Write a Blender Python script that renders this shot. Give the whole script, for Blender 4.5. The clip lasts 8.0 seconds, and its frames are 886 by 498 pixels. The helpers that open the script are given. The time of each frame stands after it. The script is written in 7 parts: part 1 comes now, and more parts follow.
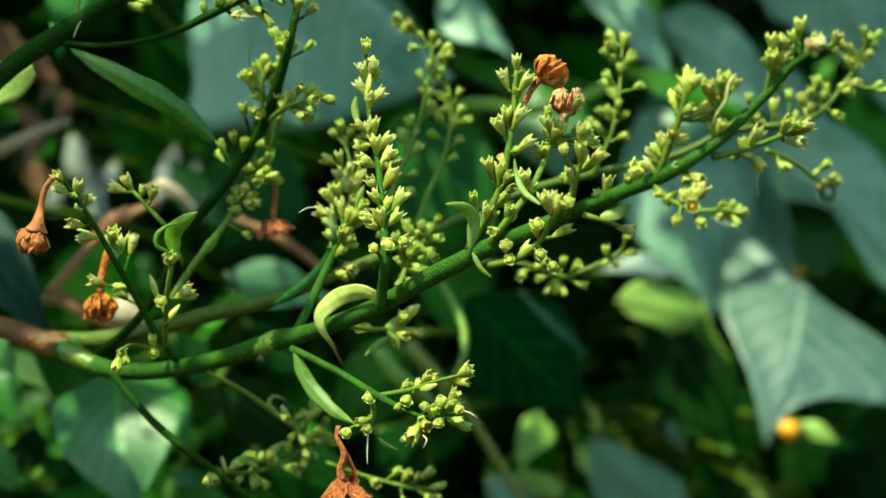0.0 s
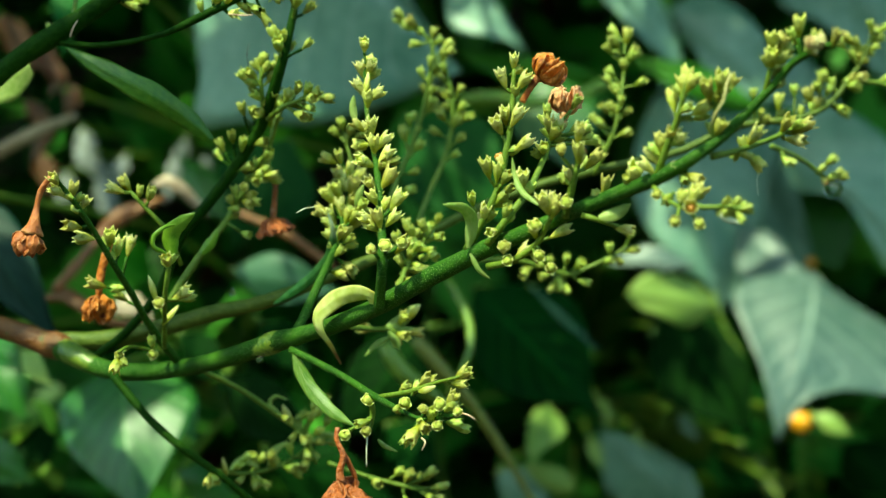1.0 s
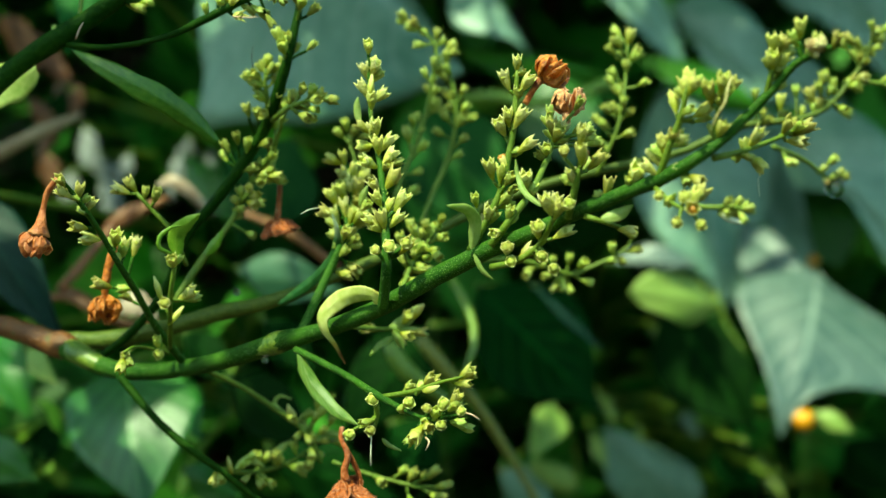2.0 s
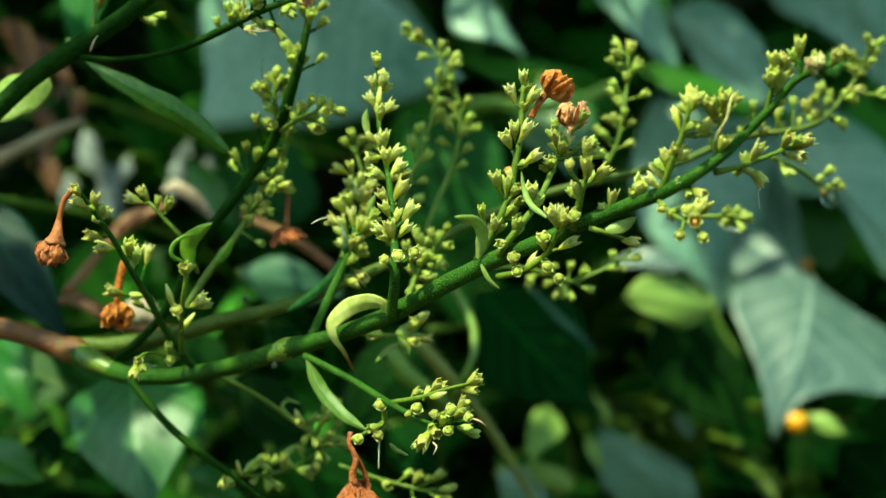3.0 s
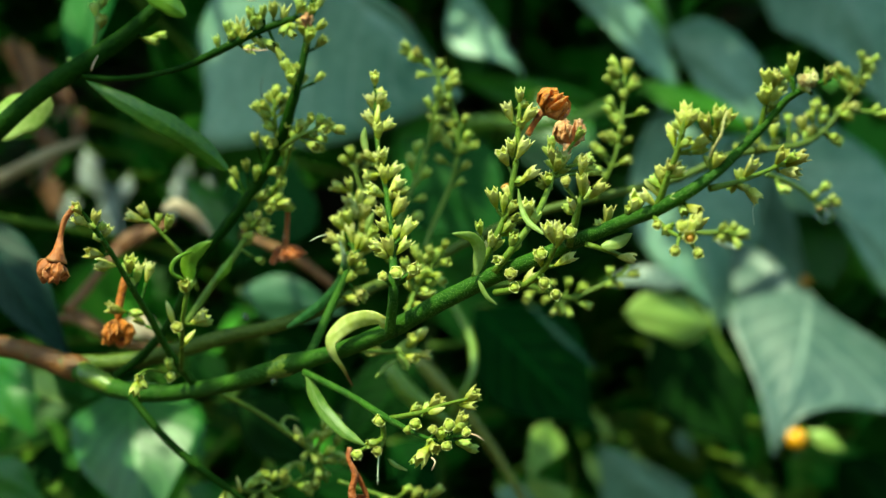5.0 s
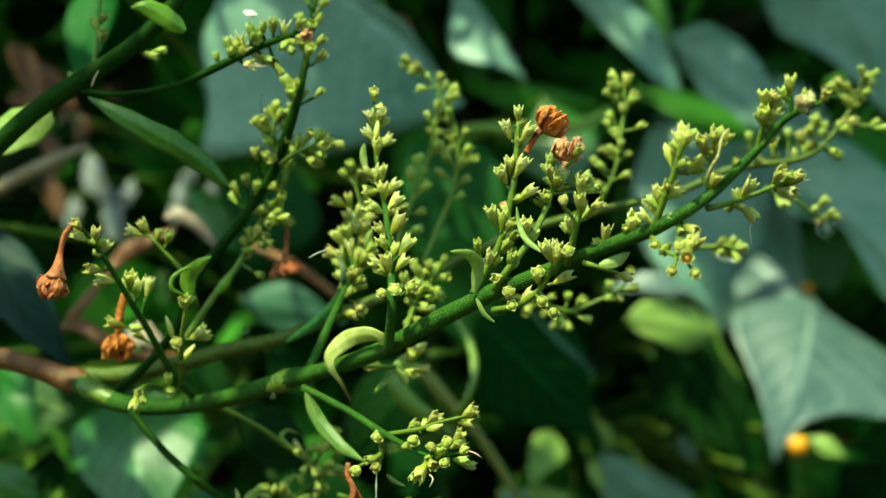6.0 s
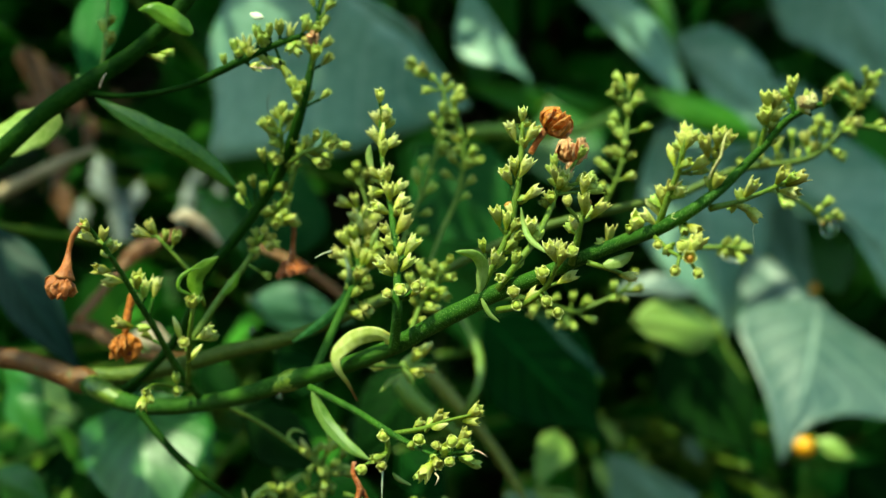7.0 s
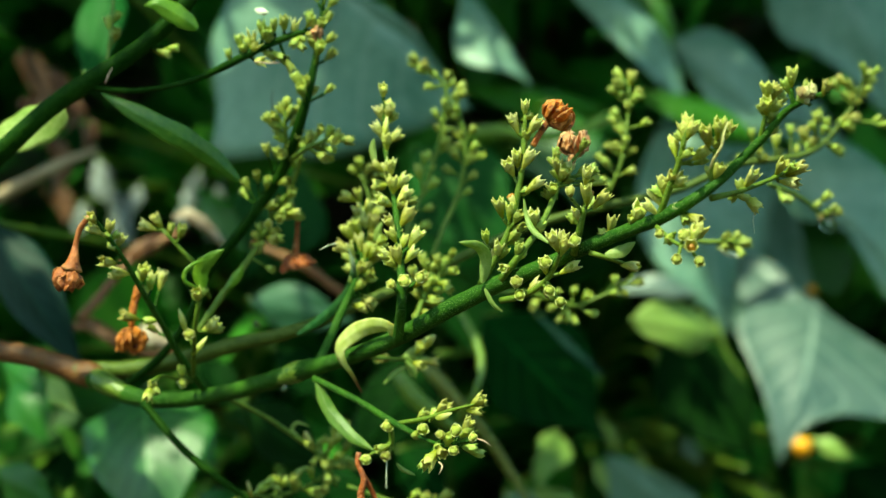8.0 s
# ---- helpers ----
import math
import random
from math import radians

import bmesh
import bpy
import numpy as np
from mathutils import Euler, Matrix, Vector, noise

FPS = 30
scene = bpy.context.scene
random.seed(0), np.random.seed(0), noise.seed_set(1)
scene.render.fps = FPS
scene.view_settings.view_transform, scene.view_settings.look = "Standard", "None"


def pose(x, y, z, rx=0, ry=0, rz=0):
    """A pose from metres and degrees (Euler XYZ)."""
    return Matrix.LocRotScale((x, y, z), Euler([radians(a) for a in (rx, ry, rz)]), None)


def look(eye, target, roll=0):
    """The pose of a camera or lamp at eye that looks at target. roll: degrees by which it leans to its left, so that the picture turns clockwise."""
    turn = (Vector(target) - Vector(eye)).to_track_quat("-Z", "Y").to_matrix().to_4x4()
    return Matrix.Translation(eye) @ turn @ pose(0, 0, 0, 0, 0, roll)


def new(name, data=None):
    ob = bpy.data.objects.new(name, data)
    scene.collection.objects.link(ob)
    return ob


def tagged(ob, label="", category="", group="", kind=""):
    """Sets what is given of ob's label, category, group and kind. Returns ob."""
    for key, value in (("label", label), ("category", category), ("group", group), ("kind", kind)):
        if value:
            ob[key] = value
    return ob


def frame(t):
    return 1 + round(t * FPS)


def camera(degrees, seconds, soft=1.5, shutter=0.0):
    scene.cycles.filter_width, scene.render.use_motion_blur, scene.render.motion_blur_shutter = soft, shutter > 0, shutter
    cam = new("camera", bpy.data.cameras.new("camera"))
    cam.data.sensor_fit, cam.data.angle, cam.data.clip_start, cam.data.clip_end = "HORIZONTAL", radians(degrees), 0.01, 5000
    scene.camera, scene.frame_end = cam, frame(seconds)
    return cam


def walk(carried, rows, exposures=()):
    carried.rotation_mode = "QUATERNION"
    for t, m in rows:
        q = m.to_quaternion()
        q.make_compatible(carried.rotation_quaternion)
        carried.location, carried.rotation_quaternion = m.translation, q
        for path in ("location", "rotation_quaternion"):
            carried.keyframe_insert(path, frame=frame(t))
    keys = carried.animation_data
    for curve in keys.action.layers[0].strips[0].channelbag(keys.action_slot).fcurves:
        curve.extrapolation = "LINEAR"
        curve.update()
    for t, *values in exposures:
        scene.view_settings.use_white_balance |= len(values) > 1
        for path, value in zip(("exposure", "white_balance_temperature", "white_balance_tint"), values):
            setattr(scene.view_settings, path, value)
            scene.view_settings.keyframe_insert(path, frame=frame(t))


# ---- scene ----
# ---- camera ----
cam = camera(31.07, 8.0)

cam.data.dof.use_dof, cam.data.dof.focus_distance, cam.data.dof.aperture_fstop = True, 0.319, 14.5

PATH = [
    (0, (0.00803, -0.35006, 0.49685), (-0.00540, 0.14953, 0.51179), 0.875),
    (0.5, (0.01024, -0.34922, 0.49933), (-0.00620, 0.15038, 0.51059), 0.801),
    (1, (0.01168, -0.34708, 0.49949), (-0.00714, 0.15244, 0.51059), 0.628),
    (1.5, (0.01307, -0.34613, 0.50038), (-0.00804, 0.15333, 0.51012), 0.521),
    (2.8, (0.00863, -0.35697, 0.49962), (-0.00826, 0.14262, 0.51083), 0.707),
    (3, (0.00865, -0.35740, 0.50209), (-0.00833, 0.14221, 0.51204), 0.716),
    (3.5, (0.00862, -0.35957, 0.50187), (-0.00818, 0.13998, 0.51500), 0.745),
    (4, (0.00859, -0.36093, 0.50267), (-0.00810, 0.13860, 0.51647), 0.686),
    (4.5, (0.00869, -0.35992, 0.50131), (-0.00807, 0.13955, 0.51713), 0.545),
    (6, (0.01064, -0.36107, 0.50545), (-0.00814, 0.13834, 0.52074), 0.668),
    (6.5, (0.01030, -0.35992, 0.50806), (-0.00975, 0.13948, 0.52211), 0.639),
    (7, (0.01127, -0.36334, 0.50491), (-0.00996, 0.13595, 0.52097), 0.643),
    (7.5, (0.01116, -0.36524, 0.50526), (-0.01043, 0.13403, 0.52151), 0.578),
    (8, (0.01001, -0.36682, 0.50124), (-0.01017, 0.13242, 0.51995), 0.555),
]
walk(cam, [(t, look(eye, target, roll)) for t, eye, target, roll in PATH], [(0.0, 1.51, 7500, -33), (1.5, 1.51, 7500, -33), (3.5, 1.44, 7500, -33), (8.0, 1.43, 7500, -33)])

# ---- world, sun, exposure ----
world = bpy.data.worlds.new("daylight")
world.use_nodes = True
scene.world = world
wn = world.node_tree
sky = wn.nodes.new("ShaderNodeTexSky")
sky.sky_type = "NISHITA"
sky.sun_disc = False
SUN_UP, SUN_FROM = radians(58), radians(217)
sky.sun_elevation, sky.sun_rotation = SUN_UP, SUN_FROM
wn.links.new(sky.outputs[0], wn.nodes["Background"].inputs[0])
wn.nodes["Background"].inputs[1].default_value = 0.15
lamp = bpy.data.lights.new("sun", "SUN")
lamp.energy, lamp.angle, lamp.color = 3.4, radians(0.7), (1.0, 0.94, 0.80)
sun = new("sun", lamp)
sun_dir = Vector((math.sin(SUN_FROM) * math.cos(SUN_UP), math.cos(SUN_FROM) * math.cos(SUN_UP), math.sin(SUN_UP)))
sun.matrix_world = look(sun_dir * 4, (0, 0, 0))


# ---- materials ----
def material(name, dark, light, rough=0.5, scale=300.0, bump=0.15, clear=0.0, spread=0.0, gloss=0.5, veins=None, spots=None, fuzz=None, tip=None, island=0.0, mouth=None, ridge=None):
    """A plant surface: two scales of colour, fine relief, light that passes through it, a spread of tone from thing to thing."""
    m = bpy.data.materials.new(name)
    m.use_nodes = True
    nt = m.node_tree
    nt.nodes.clear()
    add = lambda kind: nt.nodes.new("ShaderNode" + kind)
    link = nt.links.new
    geo, info = add("NewGeometry"), add("ObjectInfo")
    fine, wide = add("TexNoise"), add("TexNoise")
    fine.inputs["Scale"].default_value, fine.inputs["Detail"].default_value = scale * 3.1, 6
    wide.inputs["Scale"].default_value, wide.inputs["Detail"].default_value = scale * 0.45, 3
    for n in (fine, wide):
        link(geo.outputs["Position"], n.inputs["Vector"])
    both = add("Math")
    both.operation = "ADD"
    link(fine.outputs["Fac"], both.inputs[0])
    link(wide.outputs["Fac"], both.inputs[1])
    ramp = add("ValToRGB")
    ramp.color_ramp.elements[0].position, ramp.color_ramp.elements[1].position = 0.36, 0.64
    ramp.color_ramp.elements[0].color, ramp.color_ramp.elements[1].color = (*dark, 1), (*light, 1)
    half = add("Math")
    half.operation, half.inputs[1].default_value = "MULTIPLY", 0.5
    link(both.outputs[0], half.inputs[0])
    link(half.outputs[0], ramp.inputs[0])
    colour = ramp.outputs[0]
    height = fine.outputs["Fac"]
    if veins:
        uv = add("UVMap")
        sep = add("SeparateXYZ")
        link(uv.outputs[0], sep.inputs[0])
        side = add("Math")
        side.operation = "ABSOLUTE"
        link(sep.outputs[1], side.inputs[0])
        along = add("Math")
        along.operation, along.inputs[1].default_value = "MULTIPLY_ADD", -0.32
        link(side.outputs[0], along.inputs[0])
        link(sep.outputs[0], along.inputs[2])
        rib = add("Math")
        rib.operation, rib.inputs[1].default_value = "PINGPONG", 0.07
        link(along.outputs[0], rib.inputs[0])
        thin = add("MapRange")
        thin.inputs["From Min"].default_value, thin.inputs["From Max"].default_value = 0.0, 0.009
        thin.inputs["To Min"].default_value, thin.inputs["To Max"].default_value = 0.65, 0.0
        link(rib.outputs[0], thin.inputs["Value"])
        mid = add("MapRange")
        mid.inputs["From Min"].default_value, mid.inputs["From Max"].default_value = 0.0, 0.035
        mid.inputs["To Min"].default_value, mid.inputs["To Max"].default_value = 1.0, 0.0
        link(side.outputs[0], mid.inputs["Value"])
        vein = add("Math")
        vein.operation = "MAXIMUM"
        link(thin.outputs[0], vein.inputs[0])
        link(mid.outputs[0], vein.inputs[1])
        blend = add("Mix")
        blend.data_type = "RGBA"
        blend.inputs["B"].default_value = (*veins, 1)
        link(vein.outputs[0], blend.inputs["Factor"])
        link(colour, blend.inputs["A"])
        colour = blend.outputs["Result"]
        lift = add("Math")
        lift.operation, lift.inputs[1].default_value = "MULTIPLY_ADD", -0.5
        link(vein.outputs[0], lift.inputs[0])
        link(wide.outputs["Fac"], lift.inputs[2])
        height = lift.outputs[0]
    if spots:
        stain, cut = add("TexNoise"), add("MapRange")
        stain.inputs["Scale"].default_value = scale * 0.9
        link(geo.outputs["Position"], stain.inputs["Vector"])
        cut.inputs["From Min"].default_value, cut.inputs["From Max"].default_value = 0.58, 0.68
        link(stain.outputs["Fac"], cut.inputs["Value"])
        blot = add("Mix")
        blot.data_type = "RGBA"
        blot.inputs["B"].default_value = (*spots, 1)
        link(cut.outputs[0], blot.inputs["Factor"])
        link(colour, blot.inputs["A"])
        colour = blot.outputs["Result"]
    if fuzz:
        hair, pick = add("TexVoronoi"), add("MapRange")
        hair.inputs["Scale"].default_value = 3000
        link(geo.outputs["Position"], hair.inputs["Vector"])
        pick.inputs["From Min"].default_value, pick.inputs["From Max"].default_value = 0.1, 0.36
        pick.inputs["To Min"].default_value, pick.inputs["To Max"].default_value = 0.8, 0.0
        link(hair.outputs["Distance"], pick.inputs["Value"])
        dots = add("Mix")
        dots.data_type = "RGBA"
        dots.inputs["B"].default_value = (*fuzz, 1)
        link(pick.outputs[0], dots.inputs["Factor"])
        link(colour, dots.inputs["A"])
        colour = dots.outputs["Result"]
        height = pick.outputs[0]
    if tip:
        uv, sep, reach = add("UVMap"), add("SeparateXYZ"), add("MapRange")
        link(uv.outputs[0], sep.inputs[0])
        reach.inputs["From Min"].default_value, reach.inputs["From Max"].default_value = 0.78, 0.9
        link(sep.outputs[0], reach.inputs["Value"])
        end = add("Mix")
        end.data_type = "RGBA"
        end.inputs["B"].default_value = (*tip, 1)
        link(reach.outputs[0], end.inputs["Factor"])
        link(colour, end.inputs["A"])
        colour = end.outputs["Result"]
    if ridge:
        sharp, mix_in = add("MapRange"), add("Mix")
        sharp.inputs["From Min"].default_value, sharp.inputs["From Max"].default_value = 0.54, 0.64
        sharp.inputs["To Max"].default_value = 0.6
        link(geo.outputs["Pointiness"], sharp.inputs["Value"])
        mix_in.data_type = "RGBA"
        mix_in.inputs["B"].default_value = (*ridge, 1)
        link(sharp.outputs[0], mix_in.inputs["Factor"])
        link(colour, mix_in.inputs["A"])
        colour = mix_in.outputs["Result"]
    if mouth:
        own, sep, rise = add("TexCoord"), add("SeparateXYZ"), add("MapRange")
        link(own.outputs["Object"], sep.inputs[0])
        rise.inputs["From Min"].default_value, rise.inputs["From Max"].default_value = 0.3, 1.0
        rise.inputs["To Max"].default_value = 0.85
        link(sep.outputs[2], rise.inputs["Value"])
        ripe = add("Mix")
        ripe.data_type = "RGBA"
        ripe.inputs["B"].default_value = (*mouth, 1)
        link(rise.outputs[0], ripe.inputs["Factor"])
        link(colour, ripe.inputs["A"])
        colour = ripe.outputs["Result"]
    if island:
        tone, value = add("HueSaturation"), add("MapRange")
        value.inputs["To Min"].default_value, value.inputs["To Max"].default_value = 1 - island, 1 + island
        link(geo.outputs["Random Per Island"], value.inputs["Value"])
        link(value.outputs[0], tone.inputs["Value"])
        link(colour, tone.inputs["Color"])
        colour = tone.outputs[0]
    if spread:
        tone = add("HueSaturation")
        value, hue = add("MapRange"), add("MapRange")
        value.inputs["To Min"].default_value, value.inputs["To Max"].default_value = 1 - spread, 1 + spread
        hue.inputs["To Min"].default_value, hue.inputs["To Max"].default_value = 0.5 - spread * 0.06, 0.5 + spread * 0.05
        link(info.outputs["Random"], value.inputs["Value"])
        link(info.outputs["Random"], hue.inputs["Value"])
        link(value.outputs[0], tone.inputs["Value"])
        link(hue.outputs[0], tone.inputs["Hue"])
        link(colour, tone.inputs["Color"])
        colour = tone.outputs[0]
    bsdf, out = add("BsdfPrincipled"), add("OutputMaterial")
    link(colour, bsdf.inputs["Base Color"])
    bsdf.inputs["Roughness"].default_value = rough
    bsdf.inputs["Specular IOR Level"].default_value = gloss
    relief = add("Bump")
    relief.inputs["Strength"].default_value, relief.inputs["Distance"].default_value = bump, 0.001
    link(height, relief.inputs["Height"])
    link(relief.outputs[0], bsdf.inputs["Normal"])
    surface = bsdf.outputs[0]
    if clear:
        passing, mix = add("BsdfTranslucent"), add("MixShader")
        link(colour, passing.inputs[0])
        mix.inputs[0].default_value = clear
        link(surface, mix.inputs[1])
        link(passing.outputs[0], mix.inputs[2])
        surface = mix.outputs[0]
    link(surface, out.inputs[0])
    return m


STEM = material("fuzzy dark stem", (0.013, 0.048, 0.004), (0.038, 0.1, 0.008), 0.6, 400, 0.6, gloss=0.08, fuzz=(0.22, 0.31, 0.11))
# stem colour lowered so that these stems look shaded
STEM3 = material("smooth stem darkened for shade", (0.006, 0.024, 0.002), (0.018, 0.048, 0.004), 0.55, 300, 0.4, gloss=0.04)
REAR = material("yellow-green stem", (0.045, 0.075, 0.008), (0.10, 0.13, 0.02), 0.5, 300, 0.4, gloss=0.2)
STEM2 = material("olive stem", (0.03, 0.075, 0.006), (0.085, 0.15, 0.015), 0.4, 300, 0.4, gloss=0.5)
SIDE = material("green side stem", (0.065, 0.125, 0.008), (0.15, 0.205, 0.02), 0.5, 500, 0.4, clear=0.1, gloss=0.25, fuzz=(0.27, 0.35, 0.09))
SIDE2 = material("pale side stem", (0.085, 0.145, 0.014), (0.155, 0.215, 0.028), 0.5, 400, 0.3, clear=0.1, gloss=0.3)
BARK = material("brown stalk", (0.07, 0.021, 0.005), (0.19, 0.07, 0.014), 0.5, 400, 0.6, gloss=0.4, spots=(0.09, 0.08, 0.02))
CUP = material("calyx green", (0.3, 0.335, 0.022), (0.525, 0.51, 0.065), 0.4, 450, 0.4, gloss=0.35, clear=0.45, spread=0.2, mouth=(0.78, 0.73, 0.28))
CUP_PALE = material("calyx pale", (0.46, 0.49, 0.065), (0.67, 0.645, 0.15), 0.4, 450, 0.4, gloss=0.35, clear=0.45, spread=0.14, mouth=(0.88, 0.85, 0.44))
CUP_BUD = material("calyx bud", (0.225, 0.315, 0.028), (0.41, 0.47, 0.07), 0.35, 450, 0.4, gloss=0.5, clear=0.35, spread=0.22, mouth=(0.48, 0.56, 0.14))
CUP_IN = material("calyx inside", (0.32, 0.38, 0.04), (0.58, 0.56, 0.13), 0.4, 900, 0.6, gloss=0.3, clear=0.25, spread=0.2)
CUP_RUST = material("calyx inside rust", (0.25, 0.09, 0.015), (0.5, 0.24, 0.04), 0.45, 500, 0.3)
YELLOW = material("yellowing bract", (0.5, 0.55, 0.12), (0.74, 0.75, 0.32), 0.38, 160, 0.2, clear=0.35, spots=(0.55, 0.48, 0.08), tip=(0.22, 0.09, 0.03))
PALE = material("pale bract", (0.25, 0.38, 0.07), (0.46, 0.54, 0.17), 0.4, 250, 0.4, clear=0.45, gloss=0.4, veins=(0.46, 0.54, 0.18))
LEAFY = material("young leaf", (0.12, 0.26, 0.014), (0.24, 0.38, 0.04), 0.35, 200, 0.25, clear=0.3, gloss=0.4, veins=(0.24, 0.37, 0.06))
SILVER = material("folded pale leaf", (0.06, 0.14, 0.012), (0.16, 0.25, 0.04), 0.42, 200, 0.3, clear=0.35, gloss=0.3, veins=(0.36, 0.44, 0.2))
EDGE = material("curled dark leaf", (0.012, 0.055, 0.012), (0.045, 0.12, 0.03), 0.3, 200, 0.2, clear=0.2, gloss=0.2, tip=(0.42, 0.5, 0.3))
WHITE = material("bleached filament and painted glint", (0.6, 0.62, 0.42), (0.75, 0.75, 0.6), 0.5, 300, 0.2, clear=0.2)
PINK = material("dry filament", (0.5, 0.3, 0.2), (0.62, 0.45, 0.32), 0.5, 300, 0.2)
DARK = material("dark filament", (0.03, 0.03, 0.015), (0.06, 0.05, 0.03), 0.6, 300, 0.2)
ORANGE = material("withered orange petals", (0.42, 0.085, 0.01), (0.82, 0.29, 0.035), 0.45, 420, 0.8, clear=0.35, spots=(0.22, 0.035, 0.006), ridge=(0.9, 0.5, 0.18))
TAN = material("withered tan petals", (0.55, 0.2, 0.07), (0.82, 0.46, 0.22), 0.5, 420, 0.6, clear=0.2, spots=(0.25, 0.09, 0.03), ridge=(0.85, 0.6, 0.42))
BROWN = material("withered brown petals", (0.3, 0.062, 0.01), (0.5, 0.155, 0.03), 0.5, 420, 0.6, clear=0.2, spots=(0.18, 0.05, 0.015), ridge=(0.66, 0.36, 0.14))
RUST = material("withered rust petals", (0.22, 0.036, 0.006), (0.5, 0.13, 0.02), 0.42, 420, 0.8, clear=0.25, spots=(0.16, 0.03, 0.008), ridge=(0.7, 0.36, 0.2))
CREAM = material("papery petals", (0.42, 0.38, 0.12), (0.64, 0.57, 0.26), 0.5, 420, 0.6, clear=0.25, spots=(0.42, 0.3, 0.12))
# base raised and blued to hold part of the sky's light
BLUE = material("glossy leaf with sky tint", (0.058, 0.165, 0.105), (0.175, 0.3, 0.21), 0.48, 55, 0.2, clear=0.08, spread=0.15, gloss=0.95, veins=(0.24, 0.33, 0.25))
# greyer blue copy of the leaf above: sky sheen put into the colour
SKY_SHEEN = material("broad leaf tinted for sky sheen", (0.026, 0.066, 0.055), (0.085, 0.127, 0.108), 0.46, 45, 0.3, clear=0.06, gloss=0.7, veins=(0.23, 0.3, 0.25))
GREEN = material("fresh vine leaf", (0.014, 0.09, 0.005), (0.044, 0.155, 0.012), 0.4, 30, 0.15, clear=0.28, spread=0.2, gloss=0.4, veins=(0.08, 0.22, 0.02))
# bluish leaf again, its colour darkened to stand in for shade
TEAL = material("bluish leaf darkened for shade", (0.003, 0.018, 0.013), (0.010, 0.034, 0.025), 0.55, 60, 0.2, clear=0.06, spread=0.2, gloss=0.15, veins=(0.03, 0.085, 0.05))
# milder dimmed copy of the bluish leaf, shade put into the colour
SHADE = material("bluish leaf dimmed for shade", (0.016, 0.066, 0.03), (0.042, 0.112, 0.058), 0.5, 60, 0.2, clear=0.1, spread=0.1, gloss=0.4, veins=(0.08, 0.17, 0.09))
MOSS = material("dull green leaf", (0.006, 0.046, 0.006), (0.02, 0.088, 0.014), 0.6, 60, 0.2, clear=0.15, spread=0.15, gloss=0.12, veins=(0.05, 0.14, 0.03))
SHINY = material("shiny green leaf", (0.008, 0.06, 0.005), (0.026, 0.11, 0.012), 0.42, 60, 0.2, clear=0.12, spread=0.1, gloss=0.5, veins=(0.1, 0.24, 0.06))
# green taken almost to black: the deep shade is in the colour
DEEP_SHADE = material("leaf darkened as in deep shade", (0.002, 0.011, 0.002), (0.005, 0.021, 0.003), 0.6, 30, 0.12, clear=0.1, spread=0.2, gloss=0.02, veins=(0.018, 0.075, 0.01))
YEL = material("yellow green leaf", (0.24, 0.36, 0.07), (0.36, 0.46, 0.13), 0.45, 30, 0.12, clear=0.4, spread=0.15, gloss=0.3, veins=(0.3, 0.42, 0.1))
TENDRIL = material("light green shoot", (0.075, 0.145, 0.012), (0.15, 0.22, 0.025), 0.45, 120, 0.2, clear=0.1)
OLIVE = material("olive shoot", (0.08, 0.095, 0.01), (0.15, 0.155, 0.02), 0.5, 120, 0.2)
DRY = material("dry brown twig", (0.09, 0.03, 0.008), (0.24, 0.095, 0.025), 0.6, 150, 0.5)
DRYP = material("dry pale twig", (0.24, 0.16, 0.09), (0.4, 0.3, 0.19), 0.6, 150, 0.5)
HEDGE = material("hedge leaves", (0.03, 0.13, 0.016), (0.08, 0.23, 0.03), 0.45, 18, 0.1, clear=0.25, gloss=0.3, island=0.75)
SPRIG = material("small light leaves", (0.12, 0.26, 0.02), (0.26, 0.42, 0.06), 0.4, 60, 0.1, clear=0.35, island=0.5)
SOIL = material("dark leaf mould", (0.018, 0.013, 0.008), (0.05, 0.036, 0.02), 0.9, 30, 0.8, gloss=0.2)
NODE = material("pale stem joint", (0.035, 0.085, 0.008), (0.2, 0.26, 0.035), 0.28, 380, 0.3, gloss=0.4)
DRYW = material("bleached curled leaf", (0.45, 0.32, 0.22), (0.72, 0.62, 0.5), 0.5, 80, 0.4, clear=0.3)
DRYR = material("dry russet leaf", (0.08, 0.024, 0.008), (0.22, 0.085, 0.03), 0.5, 80, 0.4, clear=0.25)
# brighter green puts the light on the leaf folds into the colour
LIME = material("leaf green brightened as if lit", (0.036, 0.155, 0.007), (0.078, 0.235, 0.018), 0.45, 40, 0.1, clear=0.4, gloss=0.3, veins=(0.11, 0.28, 0.04))
# darker version of the young leaf; its shade is painted in
LEAFD = material("narrow leaf darkened for shade", (0.034, 0.115, 0.005), (0.1, 0.2, 0.016), 0.36, 200, 0.25, clear=0.2, gloss=0.5, veins=(0.12, 0.25, 0.03))
ASH = material("bleached dead leaf", (0.02, 0.03, 0.022), (0.38, 0.41, 0.4), 0.6, 110, 0.5, clear=0.2, spots=(0.03, 0.04, 0.02))
DRYD = material("dark dry leaf", (0.05, 0.018, 0.006), (0.16, 0.06, 0.015), 0.6, 80, 0.4, clear=0.15)
FRUIT = material("orange berry skin", (0.75, 0.27, 0.01), (0.85, 0.38, 0.02), 0.3, 120, 0.05, clear=0.1)
HAIR = material("pale plant hairs", (0.3, 0.38, 0.14), (0.5, 0.56, 0.28), 0.5, 500, 0.0, clear=0.4, gloss=0.3)
WATER = bpy.data.materials.new("clear water")
WATER.use_nodes = True
WATER.node_tree.nodes["Principled BSDF"].inputs["Transmission Weight"].default_value = 1.0
